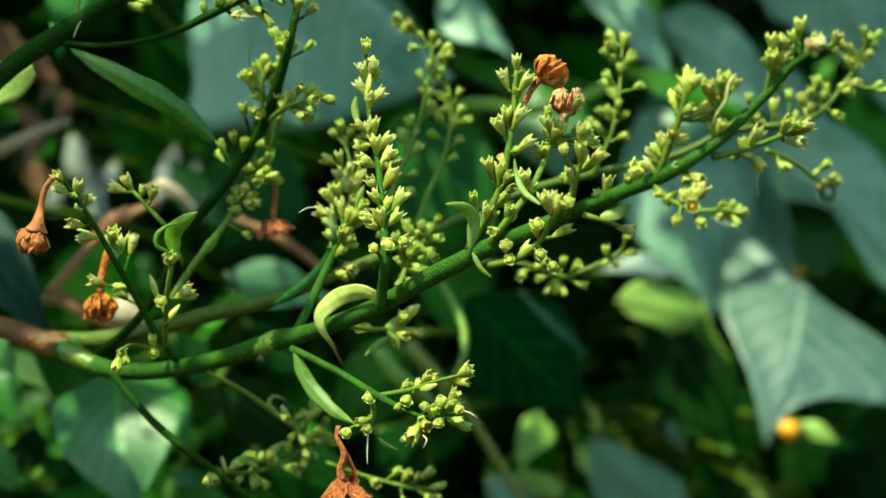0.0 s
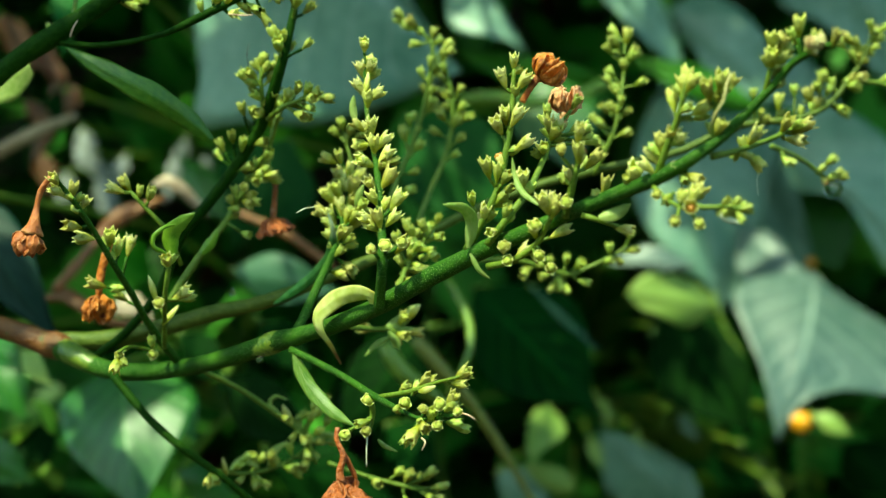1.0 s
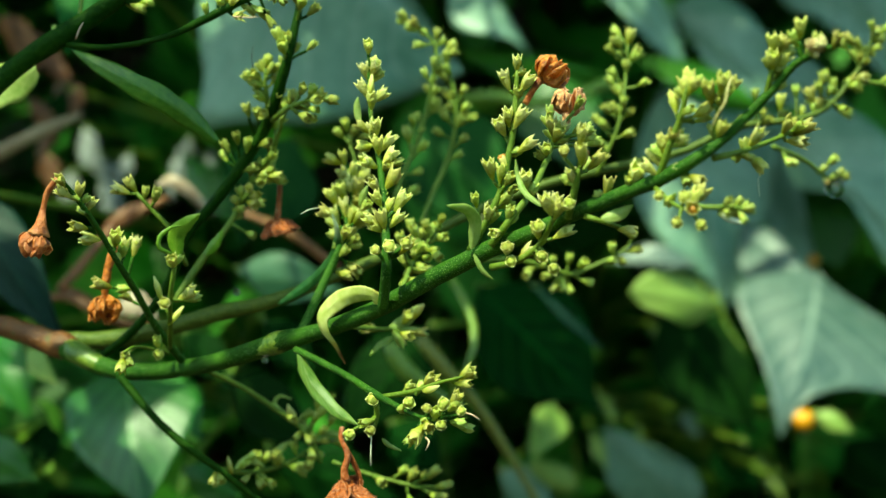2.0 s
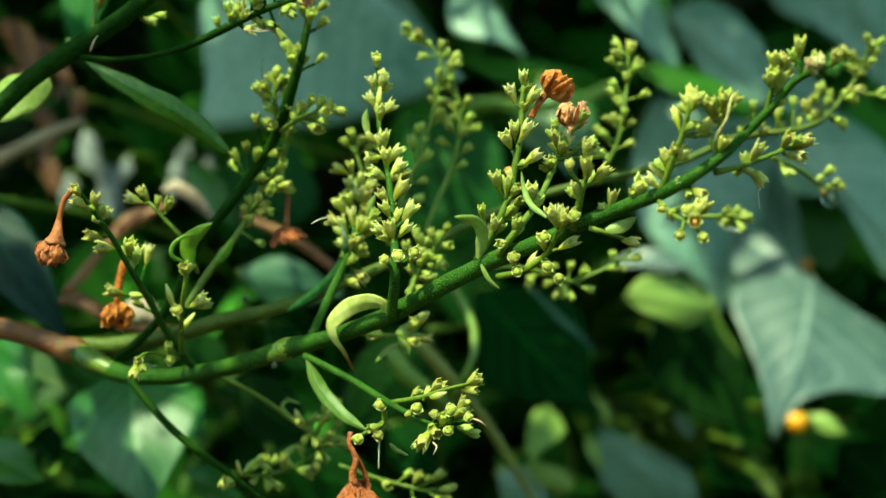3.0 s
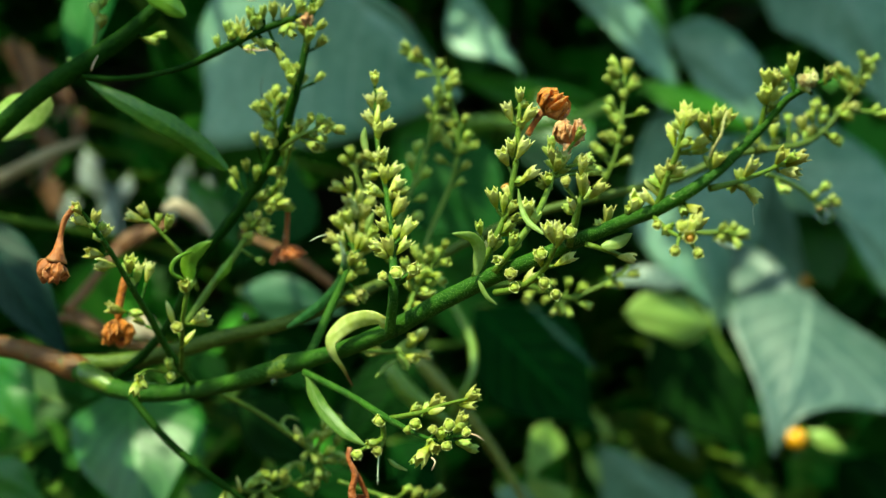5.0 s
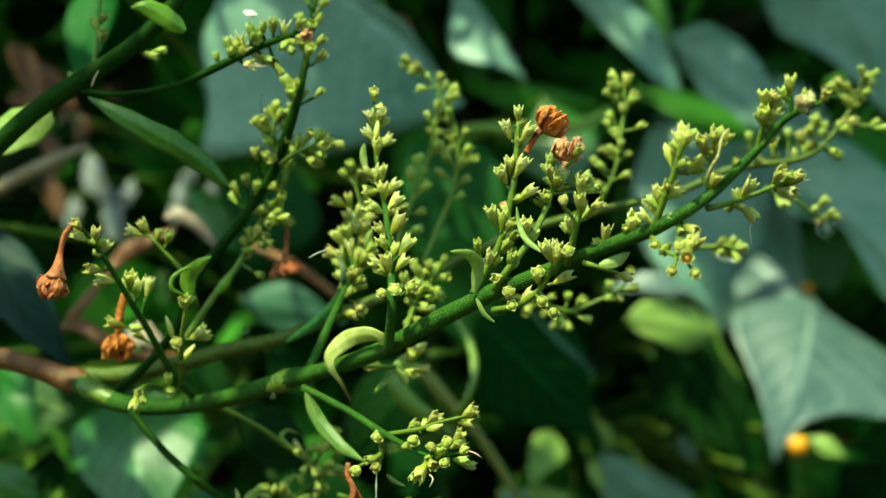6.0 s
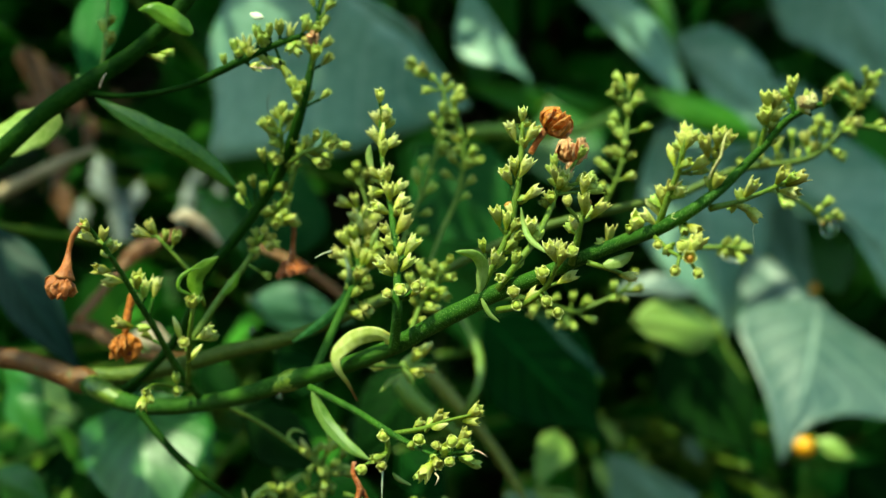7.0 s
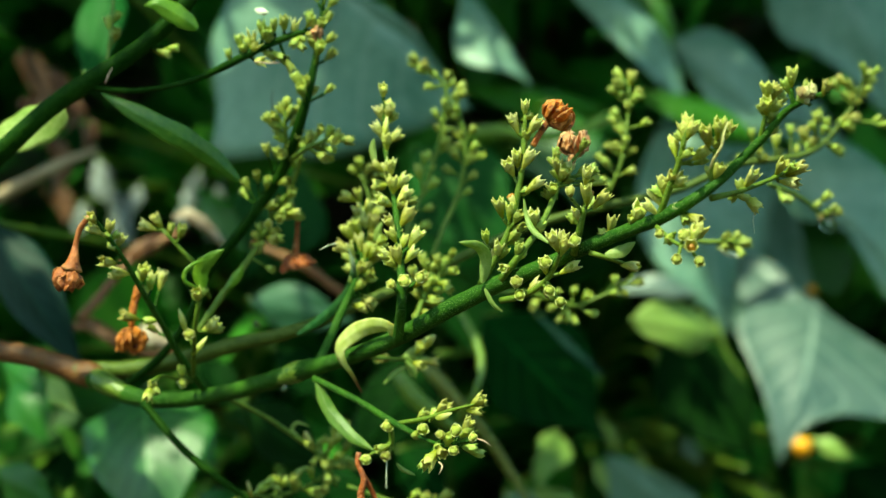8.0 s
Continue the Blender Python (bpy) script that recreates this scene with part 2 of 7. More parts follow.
WATER.node_tree.nodes["Principled BSDF"].inputs["Roughness"].default_value = 0.01
WATER.node_tree.nodes["Principled BSDF"].inputs["IOR"].default_value = 1.333


# ---- builders ----
def part(name, bm, mat, parent=None, label="", smooth=True):
    """One mesh object, under a thing or a part."""
    me = bpy.data.meshes.new(name)
    bm.to_mesh(me)
    bm.free()
    for f in me.polygons:
        f.use_smooth = smooth
    for one in mat if isinstance(mat, tuple) else (mat,):
        me.materials.append(one)
    ob = new(name, me)
    ob.parent = parent
    return tagged(ob, label)


def thing(name, label, category, group="", kind=""):
    return tagged(new(name), label, category, group, kind)


def smooth_path(pts, step):
    """Points on a curve through pts (tuples of millimetres, any number of values), about step apart, in metres."""
    p = np.array(pts, float) * 0.001
    p = np.vstack([2 * p[0] - p[1], p, 2 * p[-1] - p[-2]])
    out = []
    for a, b, c, d in zip(p, p[1:], p[2:], p[3:]):
        n = max(2, int(np.linalg.norm((c - b)[:3]) / (step * 0.001)))
        for t in np.arange(n) / n:
            out.append(0.5 * (2 * b + (c - a) * t + (2 * a - 5 * b + 4 * c - d) * t**2 + (3 * b - a - 3 * c + d) * t**3))
    out.append(p[-2])
    return np.array(out)


def sweep(bm, pts, step=2.0, sides=9, uneven=0.06, tip=1.0):
    """A stem of round section through pts of (x, y, z, radius)."""
    path = smooth_path(pts, step)
    rings, up = [], Vector((0.3, 0.2, 1.0))
    for i, row in enumerate(path):
        ahead = Vector((path[min(i + 1, len(path) - 1)] - path[max(i - 1, 0)])[:3]).normalized()
        side = ahead.cross(up)
        side = side.normalized() if side.length > 1e-4 else Vector((1, 0, 0))
        up = side.cross(ahead).normalized()
        ring = []
        for k in range(sides):
            a = 2 * math.pi * k / sides
            spot = Vector(row[:3])
            r = max(row[3], 0.00008) * (1 + uneven * noise.noise((spot * 260 + Vector((math.cos(a), math.sin(a), 0)) * 0.8)))
            ring.append(bm.verts.new(spot + (side * math.cos(a) + up * math.sin(a)) * r))
        rings.append(ring)
    for a, b in zip(rings, rings[1:]):
        for k in range(sides):
            bm.faces.new((a[k], a[(k + 1) % sides], b[(k + 1) % sides], b[k]))
    bm.faces.new(rings[0][::-1])
    bm.faces.new(rings[-1])


def cup_mesh(name, mats, teeth=0.3, flare=1.0, belly=0.33, close=0.0, core=0.5, seed=0, fill=0.93):
    """A calyx one unit long: a ribbed cup with five pointed teeth, a wall with thickness and a seed core inside."""
    rnd = random.Random(seed)
    bm = bmesh.new()
    teeth, flare = teeth * 0.95, flare * 0.68
    n = 30
    lengths = [rnd.uniform(0.75, 1.12) for _ in range(5)]
    bends = [rnd.uniform(-0.06, 0.1) for _ in range(5)]

    def radius(h, k):
        body = belly * (0.84 * math.sin(min(1.0, 0.1 + h * 1.22) * math.pi / 2) ** 0.95 + 0.2 * h)
        out = max(0.0, h - 0.62) / 0.38
        tooth = 1 - abs((k % 6) - 3) / 3
        rib = 1 + 0.05 * math.cos(2 * math.pi * k / 6)
        return body * rib * (1 - close * out**1.3) + flare * 0.16 * out**1.5 * (0.4 + 0.6 * tooth) + bends[k // 6] * out

    def point(h, k, inset=0.0):
        tooth = 1 - abs((k % 6) - 3) / 3
        top = 1 - teeth + teeth * tooth**1.7 * lengths[k // 6]
        z = h * top
        a = 2 * math.pi * k / n
        r = max(0.015, radius(z, k) - inset)
        return (r * math.cos(a), r * math.sin(a), z)

    outer = [[bm.verts.new(point(h, k)) for k in range(n)] for h in (0.0, 0.08, 0.2, 0.38, 0.56, 0.72, 0.87, 1.0)]
    inner = [[bm.verts.new(point(h, k, 0.045)) for k in range(n)] for h in (0.97, 0.8, 0.62, 0.42)]
    rings = outer + inner
    for i, (a, b) in enumerate(zip(rings, rings[1:])):
        for k in range(n):
            f = bm.faces.new((a[k], a[(k + 1) % n], b[(k + 1) % n], b[k]))
            f.material_index = 1 if i >= 8 else 0
    bm.faces.new(outer[0][::-1])
    f = bm.faces.new(inner[-1])
    f.material_index = 1
    ball = bmesh.ops.create_icosphere(bm, subdivisions=2, radius=1, matrix=Matrix.Translation((0, 0, core)) @ Matrix.Diagonal((belly * fill, belly * fill, 0.22, 1)))
    for v in ball["verts"]:
        v.co += (v.co - Vector((0, 0, core))) * 0.5 * noise.noise(v.co * 7 + Vector((seed, 0, 0)))
        for f in v.link_faces:
            f.material_index = len(mats) - 1
    me = bpy.data.meshes.new(name)
    bm.to_mesh(me)
    bm.free()
    for f in me.polygons:
        f.use_smooth = True
    for m in mats:
        me.materials.append(m)
    return me


def petal_mesh(name, mat, seed=0):
    """A slim folded bud scale, one unit long."""
    bm = bmesh.new()
    n, rows = 12, 9
    rings = []
    for i in range(rows):
        z = i / (rows - 1)
        r = 0.21 * math.sin(math.pi * (0.12 + 0.86 * z)) ** 0.9 + 0.01
        rings.append([bm.verts.new((r * math.cos(a) + 0.08 * z * z, 0.62 * r * math.sin(a), z)) for a in (2 * math.pi * k / n for k in range(n))])
    for a, b in zip(rings, rings[1:]):
        for k in range(n):
            bm.faces.new((a[k], a[(k + 1) % n], b[(k + 1) % n], b[k]))
    bm.faces.new(rings[0][::-1])
    bm.faces.new(rings[-1])
    me = bpy.data.meshes.new(name)
    bm.to_mesh(me)
    bm.free()
    for f in me.polygons:
        f.use_smooth = True
    me.materials.append(mat)
    return me


CUPS = {
    "o": [cup_mesh("calyx", (CUP, CUP_IN), 0.23, 0.36, 0.285, 0.0, 0.55, s) for s in range(5)],
    "p": [cup_mesh("calyx", (CUP_PALE, CUP_IN), 0.23, 0.3, 0.275, 0.0, 0.58, s + 10) for s in range(5)],
    "k": [cup_mesh("calyx", (CUP_BUD, CUP_IN), 0.2, 0.3, 0.31, 0.2, 0.55, s + 20) for s in range(5)],
    "f": [cup_mesh("calyx", (CUP_PALE, CUP_IN), 0.24, 0.42, 0.36, 0.0, 0.74, s + 30) for s in range(4)],
    "F": [cup_mesh("calyx", (CUP_PALE, CUP_IN, CUP_RUST), 0.28, 0.8, 0.4, 0.0, 0.45, 41, 0.62)],
    "w": [cup_mesh("calyx", (CUP_PALE, CUP_RUST), 0.2, 0.0, 0.32, 0.7, 0.8, 51)],
    "y": [cup_mesh("calyx", (CUP_PALE, CUP_IN), 0.5, 1.3, 0.27, 0.0, 0.4, s + 60) for s in range(2)],
    "b": [petal_mesh("calyx", CUP_PALE)],
}
SIZE = {"o": 4.4, "p": 4.8, "k": 3.6, "f": 3.1, "F": 3.5, "w": 3.8, "y": 4.4, "b": 5.5}
chance = random.Random(7)


def add_hairs(bm, seed, per_face):
    """Short pale hairs standing on the faces of a stem."""
    rnd = random.Random(seed)
    for f in list(bm.faces):
        if len(f.verts) != 4:
            continue
        a, b, c, d = (v.co for v in f.verts)
        for _ in range(per_face):
            p, q = rnd.random(), rnd.random()
            foot = a.lerp(b, p).lerp(d.lerp(c, p), q)
            up = (b - a).cross(d - a).normalized()
            lean = Vector((rnd.uniform(-0.6, 0.6), rnd.uniform(-0.6, 0.6), rnd.uniform(-0.6, 0.6)))
            side = up.orthogonal().normalized() * 0.000028
            end = foot + (up + lean).normalized() * rnd.uniform(0.00018, 0.0005)
            hair = bm.faces.new((bm.verts.new(foot - side), bm.verts.new(foot + side), bm.verts.new(end)))
            hair.material_index = 1


def branch(owner, name, path, cups=(), label="", mat=SIDE):
    """A stem with its flower stalks, and a calyx at the end of each stalk. cups: foot on the stem, mouth, kind."""
    bm = bmesh.new()
    sweep(bm, path, 1.6, 10, 0.1)
    bm.normal_update()
    if mat in (STEM, SIDE):
        add_hairs(bm, len(cups), 2)
    elif mat in (STEM2, STEM3):
        add_hairs(bm, len(cups), 1)
    placed = []
    more = []
    for foot, mouth, kind in cups:
        if kind in "opk" and chance.random() < 0.38:
            beside = Vector(mouth) - (Vector(mouth) - Vector(foot)).normalized() * chance.uniform(0.8, 2.2)
            more.append((foot, beside + Vector((chance.choice((-1, 1)) * chance.uniform(1.2, 2.6), chance.uniform(0.4, 2.6), chance.uniform(-1.6, 0.2))), "k"))
    for foot, mouth, kind in (*cups, *more):
        foot, mouth = Vector(foot), Vector(mouth)
        long = SIZE[kind] * chance.uniform(0.95, 1.18)
        way = mouth - foot
        if kind in "fF":
            ahead = (Vector((0, -1, 0)) + way.normalized() * 0.55 + Vector((chance.uniform(-0.35, 0.35), 0, chance.uniform(-0.1, 0.45)))).normalized()
            mouth = mouth + ahead * long * 0.5
        else:
            ahead = (way.normalized() + Vector((chance.uniform(-0.1, 0.1), chance.uniform(-0.45, 0.15), 0.12))).normalized()
            long = max(min(long, way.length * 0.95), long * 0.85)
        seat = mouth - ahead * long
        bend = (foot + seat) * 0.5 + (seat - foot).length * 0.18 * (ahead - way.normalized())
        thick = 0.42 if kind != "k" else 0.4
        if (seat - foot).length > 0.25:
            sweep(bm, [(*foot, thick), (*bend, thick * 0.85), (*seat, thick * 0.95)], 0.8, 7, 0.1)
        spin = ahead.to_track_quat("Z", "Y").to_matrix().to_4x4() @ Matrix.Rotation(chance.uniform(0, 6.28), 4, "Z")
        wide = chance.uniform(0.74, 0.94)
        placed.append((kind, Matrix.Translation(seat * 0.001) @ spin @ Matrix.Diagonal((long * wide * 0.001, long * wide * 0.001, long * 0.001, 1))))
    ob = part(name, bm, (mat, HAIR), owner, label)
    for kind, m in placed:
        cup = new("calyx", chance.choice(CUPS[kind]))
        cup.parent, cup.matrix_basis = ob, m
        if kind in "Fwy":
            tagged(cup, {"F": "calyx with a rust-brown seed", "w": "calyx with a browning tip", "y": "ragged yellow calyx"}[kind])
    return ob


def fill_calyces(stem, way, start, count, reach, seed, kind="k"):
    """More short-stalked calyces round the upper part of a stem: way is its run, start the fraction where they begin."""
    rng = random.Random(seed)
    bm = bmesh.new()
    placed = []
    spine = smooth_path(way, 1.0)
    first = int(len(spine) * start)
    for k in range(count):
        at = min(first + int((k + rng.random()) / count * (len(spine) - first)), len(spine) - 2)
        foot = Vector(spine[at][:3]) * 1000
        up = (Vector(spine[at + 1][:3]) * 1000 - foot).normalized()
        out = up.orthogonal().normalized()
        out.rotate(Matrix.Rotation(rng.uniform(0, 6.28), 3, up))
        ahead = (up * rng.uniform(0.5, 1.2) + out + Vector((0, 0, 0.2))).normalized()
        seat = foot + ahead * reach * rng.uniform(0.5, 1.3)
        sweep(bm, [(*foot, 0.4), (*(foot.lerp(seat, 0.55) + out * 0.25), 0.34), (*seat, 0.38)], 0.8, 7, 0.1)
        long = SIZE[kind] * rng.uniform(0.85, 1.2)
        spin = ahead.to_track_quat("Z", "Y").to_matrix().to_4x4() @ Matrix.Rotation(rng.uniform(0, 6.28), 4, "Z")
        placed.append(Matrix.Translation(seat * 0.001) @ spin @ Matrix.Diagonal((long * 0.00095, long * 0.00095, long * 0.001, 1)))
    part("flower_stalk", bm, SIDE2, stem)
    for m in placed:
        cup = new("calyx", rng.choice(CUPS[kind]))
        cup.parent, cup.matrix_basis = stem, m


def bract(owner, name, path, wide, mat, label="", twist=0.7):
    """A small leaf along path, cupped across, with a rounded edge; it follows the bends of the path."""
    mid = smooth_path(path, 1.0)
    bm = bmesh.new()
    uv = bm.loops.layers.uv.new("UVMap")
    rows, where = [], {}
    count, across = len(mid), 8
    thick = 0.00022
    last = Vector((0, -1, 0.25))
    for i, p in enumerate(mid):
        s = i / (count - 1)
        ahead = Vector(mid[min(i + 1, count - 1)] - mid[max(i - 1, 0)]).normalized()
        side = ahead.cross(last).normalized()
        face = side.cross(ahead).normalized()
        last = (face * 0.8 + last * 0.2).normalized()
        turned = Matrix.Rotation(twist * (s - 0.3), 3, ahead)
        side, face = turned @ side, turned @ face
        half = 0.0005 * wide * (1.95 * (s + 0.02) ** 0.55 * (1 - s) ** 0.75) + 0.00008
        row = []
        for k in range(across + 1):
            t = 2 * k / across - 1
            wave = 0.05 * half * math.sin(9 * s + 2 * t)
            spot = Vector(p) + side * half * t * (1 + 0.06 * math.sin(23 * s + 4 * t)) - face * (half * (0.34 * abs(t) - 0.14 * t * t) - wave)
            row.append((spot, face, (s, t)))
        rows.append(row)
    grids = []
    for lift in (1, -1):
        grid = []
        for row in rows:
            line = []
            for k, (spot, face, st) in enumerate(row):
                edge = abs(2 * k / across - 1)
                v = bm.verts.new(spot + face * lift * thick * (1 - 0.8 * edge**4))
                where[v] = st
                line.append(v)
            grid.append(line)
        grids.append(grid)
    top, low = grids
    for i in range(count - 1):
        for k in range(across):
            bm.faces.new((top[i][k], top[i][k + 1], top[i + 1][k + 1], top[i + 1][k]))
            bm.faces.new((low[i][k], low[i + 1][k], low[i + 1][k + 1], low[i][k + 1]))
        bm.faces.new((top[i][0], top[i + 1][0], low[i + 1][0], low[i][0]))
        bm.faces.new((top[i][across], low[i][across], low[i + 1][across], top[i + 1][across]))
    for f in bm.faces:
        for loop in f.loops:
            loop[uv].uv = where[loop.vert]
    return part(name, bm, mat, owner, label)


def thread(owner, path, wide, mat):
    bm = bmesh.new()
    n = len(path)
    sweep(bm, [(*p, wide * (0.6 if i < n - 1 else 0.25)) for i, p in enumerate(path)], 0.6, 6, 0.3)
    return part("filament", bm, mat, owner)


def withered_flower(owner, tube, centre, rx, rz, mat, label, seed, bell=False, crumple=1.0):
    """A shrivelled tubular flower: a wrinkled tube that ends in overlapping crumpled petals, closed in a ball or hanging as a bell."""
    rnd = random.Random(seed)
    bm = bmesh.new()
    sweep(bm, tube, 0.5, 12, 0.55)
    start, c = Vector(tube[-1][:3]) * 0.001, Vector(centre) * 0.001
    axis = (c - start).normalized()
    one = axis.orthogonal().normalized()
    two = axis.cross(one)
    long, wide = (0.3 * rx + 0.7 * rz) * 0.001, (0.7 * rx + 0.3 * rz) * 0.00108
    c = start + axis * long * 0.9
    rows, cols = 26, 22
    for petal in range(6 if bell else 7):
        turn = petal * 2.4 + rnd.uniform(-0.3, 0.3)
        span = rnd.uniform(0.7, 1.1)
        shell = rnd.uniform(0.68, 0.95)
        reach = rnd.uniform(0.5, 0.66) if bell else rnd.uniform(0.6, 0.85)
        sway, phase, folds = rnd.uniform(-0.6, 0.6), rnd.uniform(0, 6.28), rnd.uniform(4.0, 6.5)
        shift = Vector((seed * 3.1 + petal * 1.7, petal * 0.9, 0))
        grid = []
        for i in range(rows):
            u = i / (rows - 1)
            polar = math.pi * reach * u
            flare = 0.35 * max(0.0, u - 0.6) / 0.4 if bell else -0.2 * u * u
            line = []
            for k in range(cols):
                v = 2 * k / (cols - 1) - 1
                a = turn + span * v * (0.3 + 0.7 * math.sin(math.pi * min(1.0, 0.12 + u * 0.7))) + sway * u * u
                d = one * math.cos(a) + two * math.sin(a)
                q = d * 1.3 + axis * (u * 1.5) + shift
                wave = math.asin(math.sin(folds * v + phase + 1.4 * u + 1.2 * noise.noise(q))) / 1.57
                pleat = 0.2 * wave * (0.25 + 0.75 * u)
                crush = crumple * (0.34 * noise.noise(q * 0.9) + 0.09 * (0.5 - abs(noise.noise(q * 2.4)) * 2) + 0.03 * (0.5 - abs(noise.noise(q * 5.5)) * 2))
                r = shell + pleat + crush + flare + 0.16 * abs(v) ** 4
                ripple = 0.3 * u * noise.noise(Vector((v * 2.5, petal * 2.3, seed))) + 0.12 * wave * u
                line.append(bm.verts.new(c - axis * long * math.cos(polar) * (shell + 0.5 * crush + ripple) + d * wide * r * max(0.12, math.sin(polar) ** 0.8)))
            grid.append(line)
        for p, n in zip(grid, grid[1:]):
            for k in range(cols - 1):
                bm.faces.new((p[k], p[k + 1], n[k + 1], n[k]))
    ob = part("withered_flower", bm, mat, owner, label)
    solid = ob.modifiers.new("thickness", "SOLIDIFY")
    solid.thickness = 0.00012
    return ob


def vine_leaf(owner, base, tip, left, right, fold, mat, stem_at):
    """A broad leaf from base to tip; left, right: half widths on the way; with a leaf stalk to the vine's stem."""
    a, b = Vector(base) * 0.001, Vector(tip) * 0.001
    ahead = (b - a).normalized()
    side = ahead.cross(Vector((0, 1, 0))).normalized()
    face = side.cross(ahead).normalized()
    if face.y > 0:
        face = -face
    stations = np.linspace(0, 1, len(left) + 2)
    wl, wr = [np.interp(np.linspace(0, 1, 41), stations, [0, *w, 0]) * 0.001 for w in (left, right)]
    ease = np.array([0.25, 0.5, 0.25])
    for _ in range(2):
        wl[1:-1], wr[1:-1] = np.convolve(wl, ease, "valid"), np.convolve(wr, ease, "valid")
    bm = bmesh.new()
    uv = bm.loops.layers.uv.new("UVMap")
    where, grid = {}, []
    long = (b - a).length
    for i in range(41):
        s = i / 40
        line = []
        for k in range(17):
            t = k / 8 - 1
            w = wr[i] if t < 0 else wl[i]
            spot = a.lerp(b, s) - side * (t * w)
            dip = fold * abs(t) * w - 0.10 * long * math.sin(math.pi * s) - 0.02 * long * math.sin(7 * s + 3 * t) * abs(t)
            dip += 0.012 * long * noise.noise(spot * 22) - 0.006 * long * abs(math.sin((s - 0.32 * abs(t)) * math.pi / 0.14))
            v = bm.verts.new(spot - face * dip)
            where[v] = (s, t)
            line.append(v)
        grid.append(line)
    for i in range(40):
        for k in range(16):
            bm.faces.new((grid[i][k], grid[i][k + 1], grid[i + 1][k + 1], grid[i + 1][k]))
    for f in bm.faces:
        for loop in f.loops:
            loop[uv].uv = where[loop.vert]
    blade = part("leaf", bm, mat, owner)
    solid = blade.modifiers.new("thickness", "SOLIDIFY")
    solid.thickness = 0.0005
    bm = bmesh.new()
    s = Vector(stem_at)
    m = Vector(base).lerp(s, 0.5) + Vector((0, 15, 12))
    sweep(bm, [(*base, 1.3), (*m, 1.5), (*s, 1.9)], 6, 8, 0.05)
    part("leaf_stalk", bm, TENDRIL, blade)
    return blade


# ---- the flowering shrub ----
shrub = thing("flowering_shrub", "shrub with spent flower sprays, yellow-green calyces and withered flowers", "shrub")
shrub2 = thing("flowering_shrub", "shrub stem with a narrow green leaf and budding spray", "shrub")
stalk_stem = branch(shrub, "woody_stalk", [(-246.2, 90.0, -124.6, 4.79), (-238.0, 85.0, 264.0, 4.42), (-199.8, 70.0, 440.1, 3.96), (-162.2, 60.0, 479.5, 3.57), (-136.9, 48.0, 489.2, 3.18), (-116.0, 38.0, 488.8, 2.82), (-105.0, 35.0, 486.5, 2.80), (-98.8, 34.0, 484.5, 3.21), (-95.6, 33.0, 483.7, 3.48), (-93.4, 32.0, 483.3, 2.78), (-91.4, 31.0, 482.2, 1.66)], label="brown woody stalk with a swollen node", mat=BARK)
main_way = [(-96.2, 33.0, 484.0, 2.37), (-90.9, 30.0, 481.7, 2.63), (-82.9, 26.0, 478.9, 2.33), (-75.1, 22.0, 478.3, 2.03), (-63.2, 17.0, 479.3, 2.00), (-49.5, 7.0, 482.6, 2.08), (-38.3, -1.0, 486.3, 2.42), (-30.9, -8.0, 488.4, 1.87), (-22.8, -15.0, 491.0, 1.83), (-12.4, -25.0, 495.5, 1.90), (-1.6, -33.0, 501.5, 1.97), (7.7, -38.0, 506.2, 1.83)]
main_way += [(16.6, -44.0, 509.8, 1.57), (25.1, -50.0, 513.5, 1.43), (32.4, -55.0, 516.4, 1.41), (39.1, -62.0, 519.0, 1.43), (44.9, -66.0, 522.2, 1.20), (50.0, -66.0, 526.1, 1.04), (55.1, -66.0, 531.1, 0.89), (58.5, -67.0, 534.7, 0.78), (61.7, -69.0, 538.6, 0.67), (65.0, -73.0, 540.4, 0.56), (68.2, -76.0, 541.3, 0.30)]
main_stem = branch(shrub, "main_stem", main_way, [
    ((62.9, -70.5, 539.3), (62.0, -72.8, 546.6), "o"),
    ((64.7, -72.6, 540.2), (64.9, -73.4, 543.9), "k"),
    ((67.0, -74.9, 541.0), (68.1, -76.6, 543.6), "o"),
    ((29.8, -53.2, 515.4), (30.7, -53.7, 520.2), "o"),
    ((58.8, -67.2, 535.0), (60.6, -67.6, 536.0), "k"),
    ((34.2, -56.9, 517.2), (35.7, -60.1, 522.0), "p"),
    ((42.8, -64.5, 521.0), (46.5, -68.0, 517.8), "o"),
], label="fuzzy dark green main stem", mat=STEM)
rear_way = [(-96.5, 36.0, 485.6, 1.54), (-86.3, 34.0, 485.0, 2.23), (-71.4, 30.0, 487.8, 2.07), (-56.8, 26.0, 492.0, 1.92), (-42.6, 22.0, 495.3, 1.63), (-29.6, 28.0, 500.9, 1.51), (-13.6, 36.0, 508.1, 1.26), (4.5, 42.0, 517.7, 1.14), (20.1, 45.0, 524.1, 1.08), (38.9, 48.0, 529.1, 1.08), (54.9, 50.0, 533.1, 1.02), (69.4, 51.0, 539.5, 0.95)]
rear_way += [(86.8, 52.0, 542.3, 0.78), (94.6, 55.0, 547.5, 0.79), (98.0, 56.0, 552.0, 0.66), (101.7, 57.0, 556.9, 0.61), (104.0, 57.0, 563.6, 0.43)]
